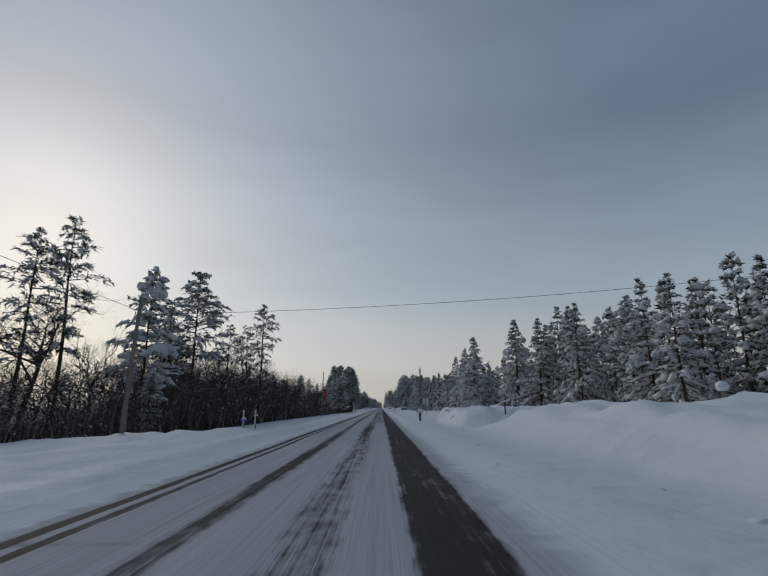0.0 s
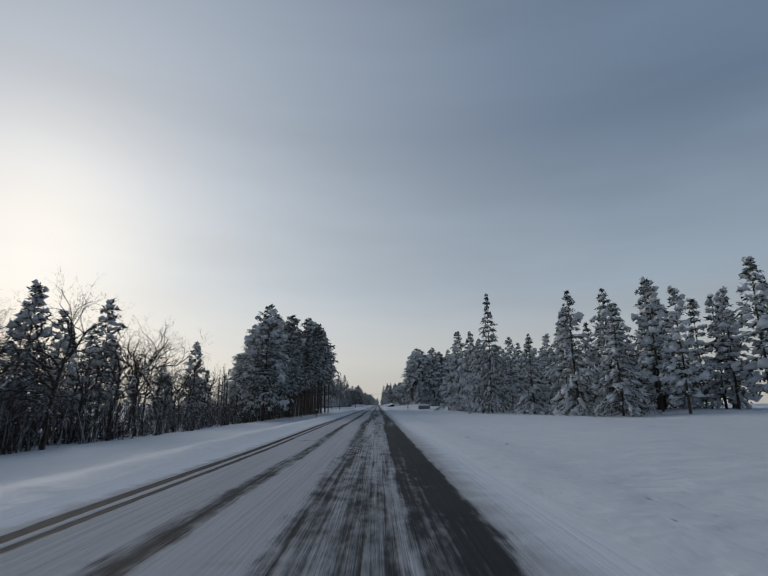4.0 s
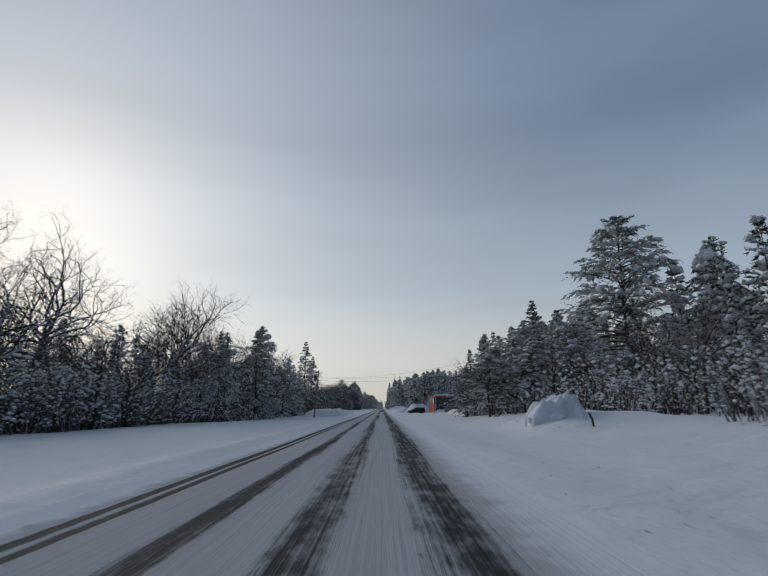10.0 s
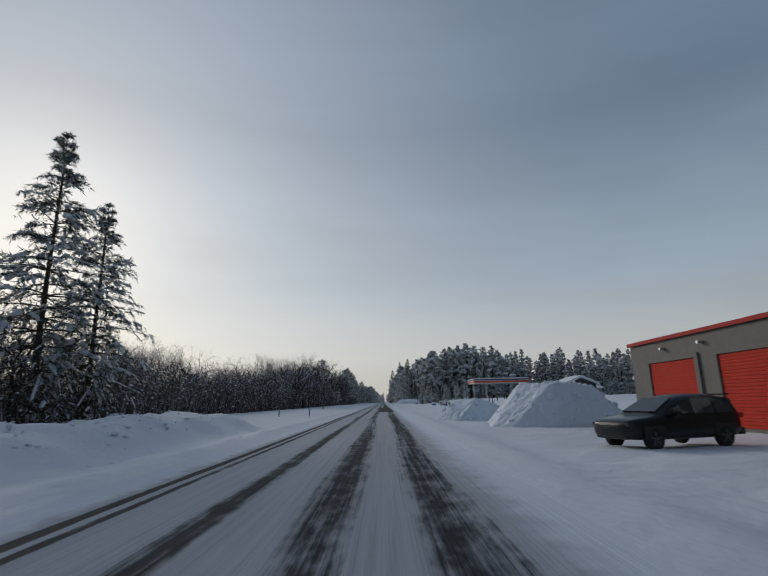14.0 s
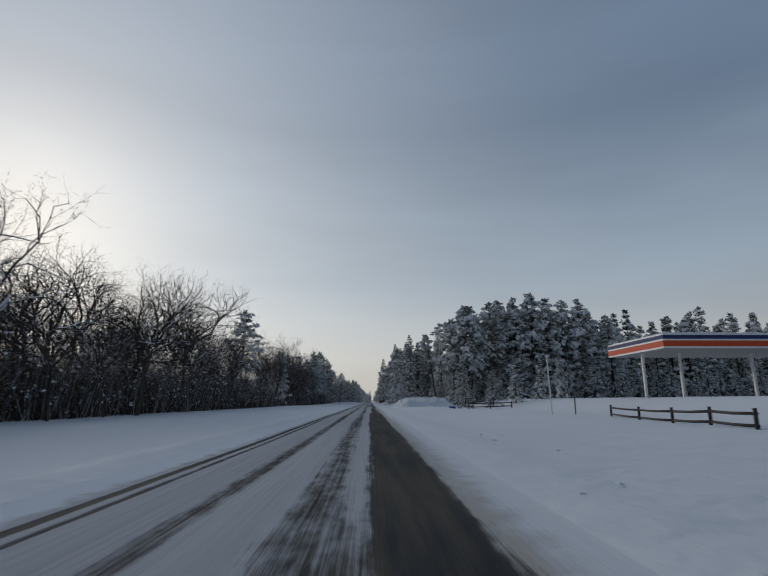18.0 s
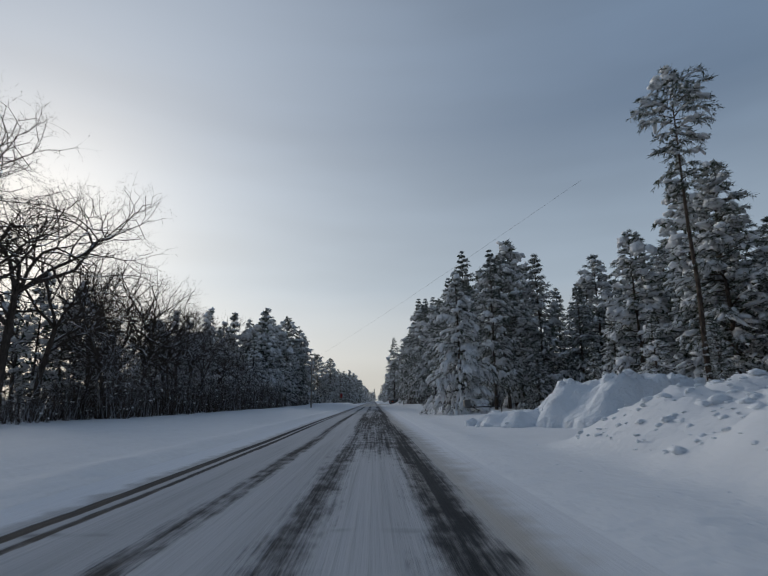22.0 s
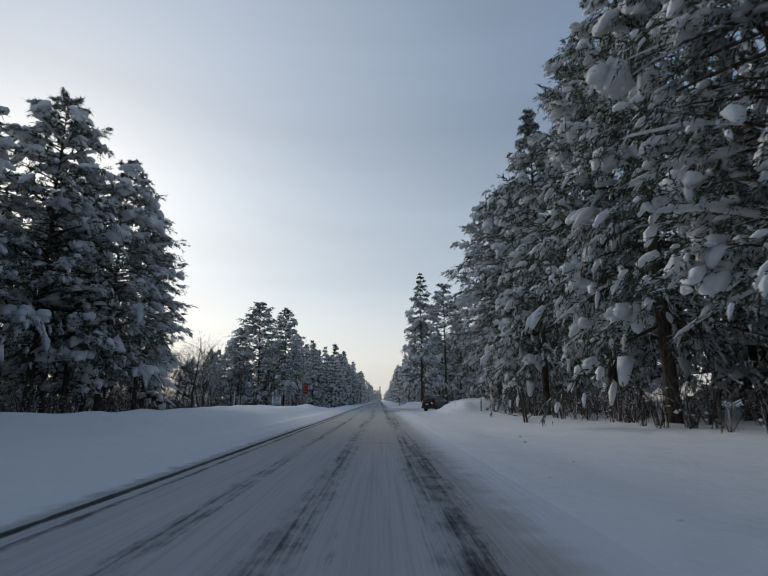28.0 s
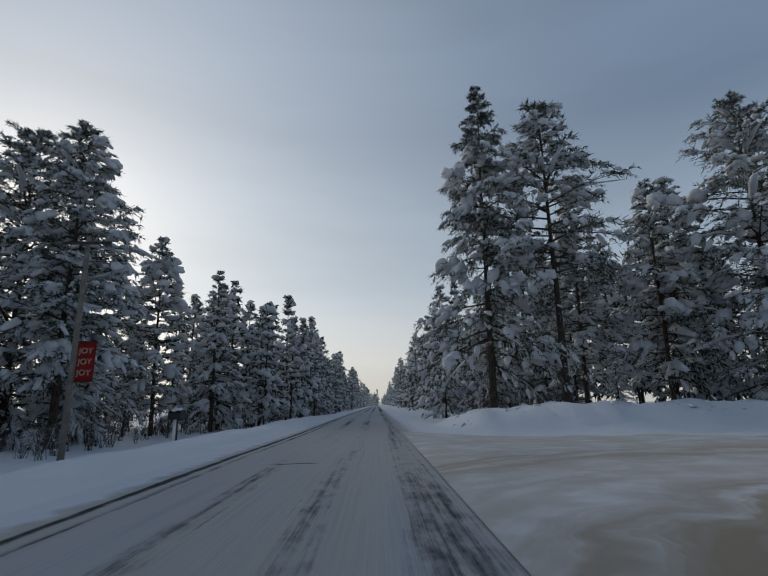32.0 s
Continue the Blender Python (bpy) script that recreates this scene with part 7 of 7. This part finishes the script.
def notice_board(x, y):
    """A framed white board over a narrow arrow panel, on two leaning posts."""
    t = thing("notice_board", at(x, y), "white notice board in a dark frame above an arrow panel", "sign")
    for px_ in (-0.78, 0.78):
        part("post", slab(px_ - 0.06, px_ + 0.06, -0.05, 0.05, -0.5, 2.9, 0.01), BOARD_POST, t, "grey-green timber post")
    part("board", slab(-0.85, 0.85, -0.10, -0.055, 1.35, 2.95, 0.01), PLAIN_SIGN, t)
    for a0, a1, c0, c1 in ((-0.9, 0.9, 2.88, 2.98), (-0.9, 0.9, 1.30, 1.40), (-0.9, -0.81, 1.40, 2.88), (0.81, 0.9, 1.40, 2.88)):
        part("frame", slab(a0, a1, -0.125, -0.05, c0, c1, 0.008), BLACK, t)
    for a0, a1, zz, h in ((-0.55, 0.62, 2.70, 0.13), (0.05, 0.6, 2.48, 0.11), (-0.45, 0.45, 2.22, 0.05), (-0.55, 0.55, 2.08, 0.05), (-0.5, 0.5, 1.94, 0.05), (-0.55, 0.4, 1.80, 0.05), (-0.6, 0.6, 1.60, 0.08)):
        part("printed_bar", slab(a0, a1, -0.108, -0.102, zz - h / 2, zz + h / 2, 0), BLACK, t)
    part("emblem", slab(-0.6, -0.1, -0.108, -0.102, 2.40, 2.58, 0.03), BLACK, t)
    panel = part("arrow_panel", slab(-0.88, 0.88, -0.10, -0.055, 0.78, 1.22, 0.01), PLAIN_SIGN, t)
    for a0, a1, c0, c1 in ((-0.88, 0.88, 1.18, 1.22), (-0.88, 0.88, 0.78, 0.82)):
        part("border", slab(a0, a1, -0.112, -0.102, c0, c1, 0), BLACK, panel)
    part("printed_bar", slab(-0.75, 0.35, -0.108, -0.102, 0.93, 1.06, 0), BLACK, panel)
    part("arrow", mesh_of("arrow", [(0.5, -0.104, 0.88), (0.78, -0.104, 1.0), (0.5, -0.104, 1.12), (0.5, -0.11, 0.88), (0.78, -0.11, 1.0), (0.5, -0.11, 1.12)], [(0, 1, 2), (5, 4, 3), (0, 3, 4, 1), (1, 4, 5, 2), (2, 5, 3, 0)], BLACK), parent=panel)
    snow_cap(-0.9, 0.9, -0.12, 0.06, 2.98, 0.10, t, edge=0.05)


BOARD_POST = plain("board_post_paint", (0.13, 0.17, 0.17), 0.7, vary=0.2)
notice_board(-17.6, 836.3)
st = thing("street_sign", at(-10.6, 826.5, ground_at(-10.6, 826.5) + 0.4), "small green street sign on a thin dark post", "sign")
part("post", tube([(0, 0, -0.5), (0.03, 0, 1.2), (0.06, 0, 2.4)], 0.03, 8), BLACK, st)
part("plate", slab(-0.42, 0.55, -0.045, -0.03, 1.95, 2.2, 0.01), TEAL, st)
part("plate", slab(0.0, 0.12, -0.45, 0.4, 2.22, 2.44, 0.01), TEAL, st)
for a0, a1, zz in ((-0.34, 0.2, 2.13), (-0.34, 0.46, 2.03)):
    part("printed_bar", slab(a0, a1, -0.052, -0.046, zz - 0.03, zz + 0.03, 0), PALE_INK, st)
road_sign(6.2, 304.0, 0.75, 0.35, 0.4, PLAIN_SIGN, "small white marker sign leaning in the snow", lean=12)


def marker_post(x, y, high, label, lean=0.0, mat=None, cap=0.0, thick=0.045):
    t = thing("marker_post", at(x, y), label, "post", group="posts along the verge")
    part("shaft", tube([(0, 0, -0.5), (lean * high * 0.5, 0, high * 0.5), (lean * high, 0, high)], [thick, thick, thick * 0.9], 8), mat or DARK, t)
    if cap:
        bm = bmesh.new()
        q = bmesh.ops.create_icosphere(bm, subdivisions=2, radius=cap)
        bmesh.ops.scale(bm, verts=q["verts"], vec=(1, 1, 0.85))
        for v in q["verts"]:
            v.co *= 1 + 0.12 * math.sin(v.co.x * 31 + v.co.y * 17)
            v.co += Vector((lean * high, 0, high + cap * 0.45))
        part("snow_cap", bm, SNOW, t)
    return t


for x, y, h, lean, mat, cap in ((8.5, 35, 0.9, 0.0, DARK, 0), (15.2, 22.5, 0.75, 0.0, POLE, 0.28), (14.6, 18.5, 0.8, 0.0, POLE, 0.3), (8.5, 327.8, 0.55, -0.4, DARK, 0), (17.0, 521, 1.3, -0.12, DARK, 0.12), (14.7, 570, 4.6, -0.03, WHITE, 0.15), (16.6, 570, 1.4, 0.0, DARK, 0),
                                (8.0, 777.0, 1.9, -0.17, DARK, 0), (8.16, 777.1, 1.8, -0.17, DARK, 0), (9.0, 794.3, 1.0, 0.05, DARK, 0.13), (-17.4, 810, 1.9, 0.03, WHITE, 0), (-15.0, 811, 1.2, 0.0, DARK, 0), (8.4, 281.5, 5.7, -0.05, POLE, 0), (-7.6, 470.5, 0.75, 0.05, DARK, 0), (-10.2, 468, 0.6, 0, DARK, 0), (-12.0, 521, 0.8, 0.1, DARK, 0), (-12.5, 524, 0.9, 0.0, DARK, 0)):
    marker_post(x, y, h, "wooden post standing in the roadside snow" if mat is not WHITE else "white post standing in the roadside snow", lean, mat, cap, 0.1 if h > 5 else 0.05)


# ---- mailboxes and bins ----
def mailbox(x, y, turn, label, body, high=1.05, cap=0.2, size=(0.24, 0.5, 0.24), tall_post=0.0):
    t = thing("mailbox", at(x, y), label, "mailbox", turn, "mailboxes by the road")
    w, d, h = size
    part("post", slab(-0.05, 0.05, -0.05, 0.05, -0.6, high, 0.008), DARK, t)
    part("arm", slab(-0.04, 0.04, -d * 0.5, d * 0.5, high, high + 0.05, 0.006), DARK, t)
    bm = bmesh.new()
    ring = [(-w / 2, 0), (w / 2, 0), (w / 2, h * 0.55)] + [(w / 2 * math.cos(a), h * 0.55 + h * 0.45 * math.sin(a)) for a in (0.5, 1.0, 1.57, 2.14, 2.64)] + [(-w / 2, h * 0.55)]
    lo = [bm.verts.new((a, -d / 2, high + 0.05 + c_)) for a, c_ in ring]
    hi = [bm.verts.new((a, d / 2, high + 0.05 + c_)) for a, c_ in ring]
    for k in range(len(ring)):
        bm.faces.new((lo[k], lo[(k + 1) % len(ring)], hi[(k + 1) % len(ring)], hi[k]))
    bm.faces.new(lo[::-1])
    bm.faces.new(hi)
    bmesh.ops.recalc_face_normals(bm, faces=bm.faces)
    part("box", bm, body, t)
    part("flag", slab(w / 2, w / 2 + 0.015, -0.1, 0.02, high + 0.15, high + 0.32, 0.003), RED_TRIM, t)
    if cap:
        snow_cap(-w / 2 - 0.04, w / 2 + 0.04, -d / 2, d / 2, high + 0.02 + h, cap, t, edge=0.08)
    if tall_post:
        part("tall_post", slab(-0.28, -0.17, -0.05, 0.05, -0.5, tall_post, 0.01), WHITE, t, "white timber post")
        part("crosspiece", slab(-0.5, 0.15, -0.05, 0.05, tall_post - 0.22, tall_post - 0.1, 0.01), WHITE, t)
    return t



def mailbox_row(x, y, lift):
    """Five boxes side by side on one plank along the road, under one long drift of snow."""
    t = thing("mailbox_row", at(x, y, ground_at(x, y) + lift), "row of dark, white and blue mailboxes on a plank", "mailbox")
    part("plank", slab(-0.16, 0.16, -1.0, 1.0, 0.62, 0.67, 0.008), DARK, t)
    for yy in (-0.75, 0.8):
        part("post", slab(-0.05, 0.05, yy - 0.05, yy + 0.05, -0.6, 0.62, 0.008), DARK, t)
    for i, (mat, h) in enumerate(((BLACK, 0.36), (BLACK, 0.30), (WHITE, 0.32), (BLUE_TUB, 0.30), (WHITE, 0.30))):
        yy, w = 0.78 - 0.39 * i, 0.15
        bm = bmesh.new()
        ring = [(-w, 0), (w, 0), (w, h * 0.6)] + [(w * math.cos(a), h * 0.6 + h * 0.4 * math.sin(a)) for a in (0.6, 1.1, 1.57, 2.04, 2.54)] + [(-w, h * 0.6)]
        near = [bm.verts.new((-0.27, yy + a, 0.67 + c_)) for a, c_ in ring]
        far = [bm.verts.new((0.25, yy + a, 0.67 + c_)) for a, c_ in ring]
        for k in range(len(ring)):
            bm.faces.new((near[k], near[(k + 1) % len(ring)], far[(k + 1) % len(ring)], far[k]))
        bm.faces.new(near[::-1])
        bm.faces.new(far)
        bmesh.ops.recalc_face_normals(bm, faces=bm.faces)
        one = part("mailbox", bm, mat, t)
        part("door", slab(-0.285, -0.272, yy - w * 0.9, yy + w * 0.9, 0.69, 0.67 + h * 0.86, 0.004), mat, one)
    snow_cap(-0.24, 0.22, -0.98, 0.98, 0.95, 0.16, t, edge=0.1)
    part("reflector", slab(-0.02, 0.02, -0.86, -0.80, 0.18, 0.26, 0.004), WHITE, t)


mailbox_row(3.9, 51.2, 0.12)
mailbox(-12.4, 51.0, 90, "snow-capped mailbox with a tall white post", BLACK, 0.9, 0.3, (0.36, 0.55, 0.36), 1.9)
mailbox(-12.9, 48.5, 90, "snow-capped mailbox with a tall white post", BLUE_TUB, 0.7, 0.3, (0.36, 0.55, 0.3), 1.9)
mailbox(-10.2, 208.0, 90, "dark mailbox under snow on the verge", BLACK, 0.85, 0.12, (0.5, 0.6, 0.3))
arm_box = thing("mailbox", (6.9, 665.7, 0.0), "dark grey mailbox on a long bent pipe arm above snow", "mailbox")
part("arm", tube([(0, 0, 0.1), (-0.02, 0, 0.88), (-0.1, 0.02, 0.98), (-0.9, 0.1, 0.98), (-1.87, 0.25, 0.95)], 0.032, 8), BLACK, arm_box, "bent dark steel pipe")
part("body", slab(-2.02, -1.68, -0.02, 0.55, 0.97, 1.36, 0.06), BOX_GREY, arm_box, "dull dark grey sheet metal body")
part("door", slab(-2.0, -1.7, -0.035, -0.02, 0.99, 1.34, 0.006), BOX_GREY, arm_box)
part("flag", slab(-1.68, -1.665, 0.1, 0.14, 1.1, 1.4, 0.003), BOX_GREY, arm_box)
mailbox(-8.5, 836.0, 90, "dark mailbox on a white post with snow", BLACK, 0.9, 0.1, (0.75, 0.5, 0.4), 1.5)


def bin_(x, y, w, d, h, mat, label, cap=0.3):
    t = thing("storage_bin", at(x, y, ground_at(x, y) - 0.1), label, "bin", rng.uniform(-12, 12))
    part("tub", slab(-w / 2, w / 2, -d / 2, d / 2, 0, h, 0.04), mat, t)
    part("lip", slab(-w / 2 - 0.03, w / 2 + 0.03, -d / 2 - 0.03, d / 2 + 0.03, h - 0.06, h, 0.015), mat, t)
    snow_cap(-w / 2 - 0.06, w / 2 + 0.06, -d / 2 - 0.06, d / 2 + 0.06, h, cap, t, edge=0.15)
    return t


for x, y in ((12.4, 542.6), (14.5, 537.0), (12.3, 605.0)):
    bin_(x, y, 0.95, 0.7, 0.42, BLUE_TUB, "blue planter tub half buried under a snow cap", 0.5)

# roadside box shelter with a snowy roof
s_ = thing("sand_box", (9.7, 243.0, ground_at(10, 243) - 0.15), "low timber roadside box with framed front and snowy lid", "box", scale=0.85)
part("panel", slab(0.08, 3.02, 0.0, 0.08, 0.0, 0.98, 0.01), GREYWOOD, s_)
for x in (0.0, 3.02):
    part("frame_post", slab(x, x + 0.1, -0.03, 0.1, 0.0, 1.08, 0.01), DARK, s_)
part("frame_rail", slab(0.0, 3.12, -0.035, 0.1, 1.0, 1.1, 0.01), DARK, s_)
for z in (0.3, 0.62):
    part("batten", slab(0.1, 3.0, -0.015, 0.0, z, z + 0.05, 0.004), GREYWOOD, s_)
part("side_panel", slab(3.04, 3.1, 0.1, 1.5, 0.0, 1.05, 0.01), DARK, s_)
part("side_panel", slab(0.02, 0.08, 0.1, 1.5, 0.0, 1.05, 0.01), DARK, s_)
part("lid", slab(-0.05, 3.2, 0.05, 1.6, 1.1, 1.16, 0.01), DARK, s_)
snow_cap(-0.1, 3.25, 0.0, 1.65, 1.16, 0.45, s_, edge=0.3)

# sign frame on the left-hand clearing
s_ = thing("board_frame", (-16.2, 280.5, ground_at(-15, 280)), "low timber frame with a snow-topped beam", "frame")
for x in (0.0, 1.9):
    part("leg", slab(x, x + 0.09, 0, 0.09, -0.4, 1.35, 0.01), DARK, s_)
    part("leg", slab(x + 0.16, x + 0.25, 0.3, 0.39, -0.4, 1.35, 0.01), DARK, s_)
part("beam", slab(-0.1, 2.25, -0.05, 0.5, 1.35, 1.43, 0.02), GREYWOOD, s_)
snow_cap(-0.12, 2.27, -0.06, 0.52, 1.43, 0.2, s_)


# ---- rail fences ----
FENCE = plain("wet_black_timber", (0.028, 0.024, 0.022), 0.8, scale=5, vary=0.35)


def rail_fence(points, label, rails=(0.35, 0.8), high=1.0):
    x0, y0 = points[0]
    z0 = ground_at(x0, y0)
    t = thing("rail_fence", (x0, y0, z0), label, "fence", group="rail fences")
    loc = [Vector((x - x0, y - y0, ground_at(x, y) - z0)) for x, y in points]
    for i, q in enumerate(loc):
        part("post", tube([q - Vector((0, 0, 0.5)), q + Vector((0.02 * (i % 2), 0, high))], [0.085, 0.075], 8), FENCE, t)
    for a, c_ in zip(loc, loc[1:]):
        for h in rails:
            part("rail", tube([a + Vector((0, -0.08, h)), (a + c_) / 2 + Vector((0, -0.08, h - 0.03)), c_ + Vector((0, -0.08, h))], 0.065, 6), FENCE, t)
    return t


def broken_fence(x, y, high, ends, lean=0.0):
    """One leaning post with its rails fallen to the snow and a cap of snow on top."""
    z0 = ground_at(x, y)
    t = thing("broken_fence", (x, y, z0), "dark fence post with fallen rails and a snow cap", "fence", group="rail fences")
    part("post", tube([(0, 0, -0.5), (lean, 0, high)], [0.10, 0.085], 8), FENCE, t)
    for ex, ey in ends:
        part("rail", tube([(lean, -0.06, high * 0.8), ((ex - x) * 0.5, (ey - y) * 0.5 - 0.06, high * 0.38), (ex - x, ey - y, ground_at(ex, ey) - z0 - 0.05)], 0.05, 6), FENCE, t)
    snow_cap(lean - 0.13, lean + 0.13, -0.13, 0.13, high - 0.02, 0.16, t, edge=0.08)


broken_fence(11.75, 508.0, 0.95, ((11.1, 509.9), (11.3, 504.5)), -0.06)
broken_fence(13.1, 523.7, 1.0, ((14.9, 522.8), (12.0, 524.3)))
broken_fence(17.6, 523.9, 1.1, (), -0.12)
broken_fence(19.6, 520.3, 1.1, ((20.6, 519.6),), -0.12)
broken_fence(21.65, 518.0, 1.2, (), -0.2)
for x, y in ((24.7, 518.5), (25.1, 519.6), (24.9, 520.4), (25.9, 526.2), (24.5, 527.0), (22.9, 527.8), (21.3, 528.4)):
    broken_fence(x, y, 1.05, (), 0.0)
rail_fence([(17.6, 566.0), (16.7, 560.5), (15.8, 555.5), (15.1, 551.5), (14.5, 548.0)], "dark timber rail fence running through deep snow", (0.15, 0.6), 0.8)
rail_fence([(13.8, 600.0), (16.8, 600.0), (19.7, 599.5)], "dark timber rail fence in the snow field", (0.3, 0.75), 0.9)
rail_fence([(16.5, 630.0), (20.5, 629.8), (24.5, 629.5), (28.5, 629.0)], "dark timber rail fence below the pines", (0.6,), 0.65)

# trunks fallen across the bank, with snow along their backs
for x, y, ends in ((12.0, 64.5, ((3.2, -1.2, 1.5), (6.6, -2.4, 2.9))), (10.8, 49.5, ((1.2, 0.4, 0.75), (2.6, 0.6, 1.1))), (13.2, 49.0, ((-0.5, 0.2, 0.8), (-0.9, 0.3, 1.2)))):
    lg = thing("fallen_tree", at(x, y), "thin fallen trunk leaning over the bank under snow", "branch")
    pts = [Vector((-0.6, 0.2, -0.25))] + [Vector(e) for e in ends]
    part("trunk", tube(pts, [0.085, 0.07, 0.04], 8), BARK, lg)
    part("snow_cover", tube([p_ + Vector((0, 0, 0.07)) for p_ in pts], [0.09, 0.095, 0.06], 8), TREE_SNOW, lg, "snow lying along the trunk")
    for k in range(5):
        q = pts[1].lerp(pts[2], k / 5)
        part("stub", tube([q, q + Vector((0.15 * (-1) ** k, 0.2, -0.7 + 0.25 * k))], [0.035, 0.012], 5), BARK, lg)

# fallen snow-laden branches on the verge under the pines
for i, (x, y) in enumerate(((9.0, 722.0), (9.4, 728.0), (8.6, 779.0), (9.2, 786.0), (9.8, 700.0))):
    t_ = thing("fallen_branch", at(x, y), "fallen bare pine branch lying in the snow", "branch", 40 * i)
    pile = Pile()
    for k in range(26):
        u = rng.uniform(0, 1)
        spike(pile, (u * 2.2 - 1.0, 0.1 * math.sin(u * 6), 0.08 + 0.3 * u), (u * 2.2 - 0.6 + rng.normal(0, 0.3), rng.normal(0, 0.5), 0.25 + rng.uniform(0, 0.5)), 0.012)
    stick(pile, (-1.2, 0, 0.02), (1.2, 0.1, 0.35), 0.04, 0.015, 5)
    part("twigs", pile.mesh("twigs", TWIG, False), parent=t_)


# ---- clods thrown up by the plough along the banks and the edge of the road ----
def clods(x0, x1, y0, y1, count, size, label):
    bv, bf = BALLS[1]
    x = x0 + (x1 - x0) * rng.random(count)
    y = y0 + (y1 - y0) * rng.random(count)
    r = size * np.clip(rng.lognormal(-0.6, 0.6, count), 0.15, 2.2)
    c = np.stack([x, y, terrain(x, y) - 0.25 * r], -1)
    v = c[:, None] + bv[None] * r[:, None, None] * rng.uniform(0.6, 1.35, (count, 1, 3)) * np.array([1.15, 1.15, 0.7]) * (1 + rng.normal(0, 0.16, (count, len(bv), 1)))
    f = bf[None] + (np.arange(count) * len(bv))[:, None, None]
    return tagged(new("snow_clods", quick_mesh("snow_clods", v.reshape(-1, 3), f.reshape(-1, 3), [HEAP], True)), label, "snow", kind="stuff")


for x0, x1, y0, y1, h, soft in BANKS:
    if x0 > 0 and h > 0.4 and y0 > 0:
        clods(x0 - soft * 0.7, x1, y0 - soft * 0.6, y1 + soft * 0.6, int((9.0 if 600 < y0 < 700 else 2.0) * (x1 - x0 + soft) * (y1 - y0) * min(1.0, 90 / (y1 - y0 + 1)) ** 0.5), 0.055 + 0.03 * h, "broken clods of ploughed snow on the bank")
for y0, y1, n_ in ((0, 190, 500), (190, 372, 450), (455, 660, 600), (660, 812, 400)):
    clods(2.7, 5.2, y0, y1, n_, 0.045, "small clods of ploughed snow along the road edge")
clods(4.5, 12, 45, 110, 160, 0.07, "small clods of snow on the verge")
clods(5, 14, 255, 310, 380, 0.07, "small clods of snow on the verge")
clods(-12.5, -8, 403, 446, 900, 0.07, "broken clods of ploughed snow on the bank")
clods(-8.5, -6, 380, 450, 140, 0.08, "small clods of ploughed snow along the road edge")


# ---- white birches among the bare trees ----
for x, y, high, lean in ((-15.8, 220.0, 9.6, 0.10), (-15.3, 221.4, 8.4, 0.06), (-23.5, 649, 12.5, 0.16), (-25.0, 652, 14, 0.22), (-22.8, 655, 11, -0.1), (-27, 646, 15, 0.05), (-24, 641, 13, 0.12)):
    pile = Pile()
    top = Vector((lean * high, 0.1, high))
    for i in range(5):
        a, c = top * (i / 5), top * ((i + 1) / 5)
        stick(pile, (a.x, a.y + 0.1 * math.sin(i), a.z - (0.4 if i == 0 else 0)), (c.x, c.y + 0.1 * math.sin(i + 1), c.z), 0.085 * (1.05 - i / 5), 0.085 * (1.05 - (i + 1) / 5), 6)
    t = thing("birch_tree", (x, y, ground_at(x, y) - 0.1), "slender leaning white birch without leaves", "birch tree", 0, "birches beside the road")
    part("trunk", pile.mesh("trunk", BIRCH, True), parent=t)
    twigs = Pile()
    for i in range(70):
        s = 0.35 + 0.65 * i / 70
        o = np.array(top) * s
        k = i * 2.4
        d = np.array([math.cos(k), math.sin(k), 1.3]) * high * 0.11 * (1.25 - s)
        spike(twigs, o, o + d, 0.018)
        for j in range(4):
            q = o + d * (0.35 + 0.15 * j)
            spike(twigs, q, q + rng.normal(0, 0.35, 3) + np.array([0, 0, 0.3]), 0.010)
    tagged(part("branchwork", twigs.mesh("branchwork", BARE, False), parent=t), kind="stuff")

# picnic table under snow at the corner of the tavern
pt = thing("picnic_table", (14.95, 383.9, ground_at(14.95, 383.9) - 0.05), "dark timber picnic table with benches buried under snow", "table")
for i in range(4):
    rect_part("plank", -0.95, 0.95, -0.38 + i * 0.19, -0.20 + i * 0.19, 0.72, 0.76, FENCE, pt, 0.006)
for s in (-1, 1):
    rect_part("bench", -0.95, 0.95, s * 0.72 - 0.14, s * 0.72 + 0.14, 0.42, 0.46, FENCE, pt, 0.006)
    snow_cap(-0.97, 0.97, s * 0.72 - 0.16, s * 0.72 + 0.16, 0.465, 0.14, pt, edge=0.04)
    rect_part("crossbar", s * 0.7 - 0.04, s * 0.7 + 0.04, -0.84, 0.84, 0.36, 0.42, FENCE, pt, 0.006)
    for k in (-1, 1):
        part("leg", tube([(s * 0.7, k * 0.62, -0.1), (s * 0.7, k * 0.24, 0.72)], 0.05, 6), FENCE, pt)
snow_cap(-0.98, 0.98, -0.42, 0.42, 0.765, 0.2, pt, edge=0.05)
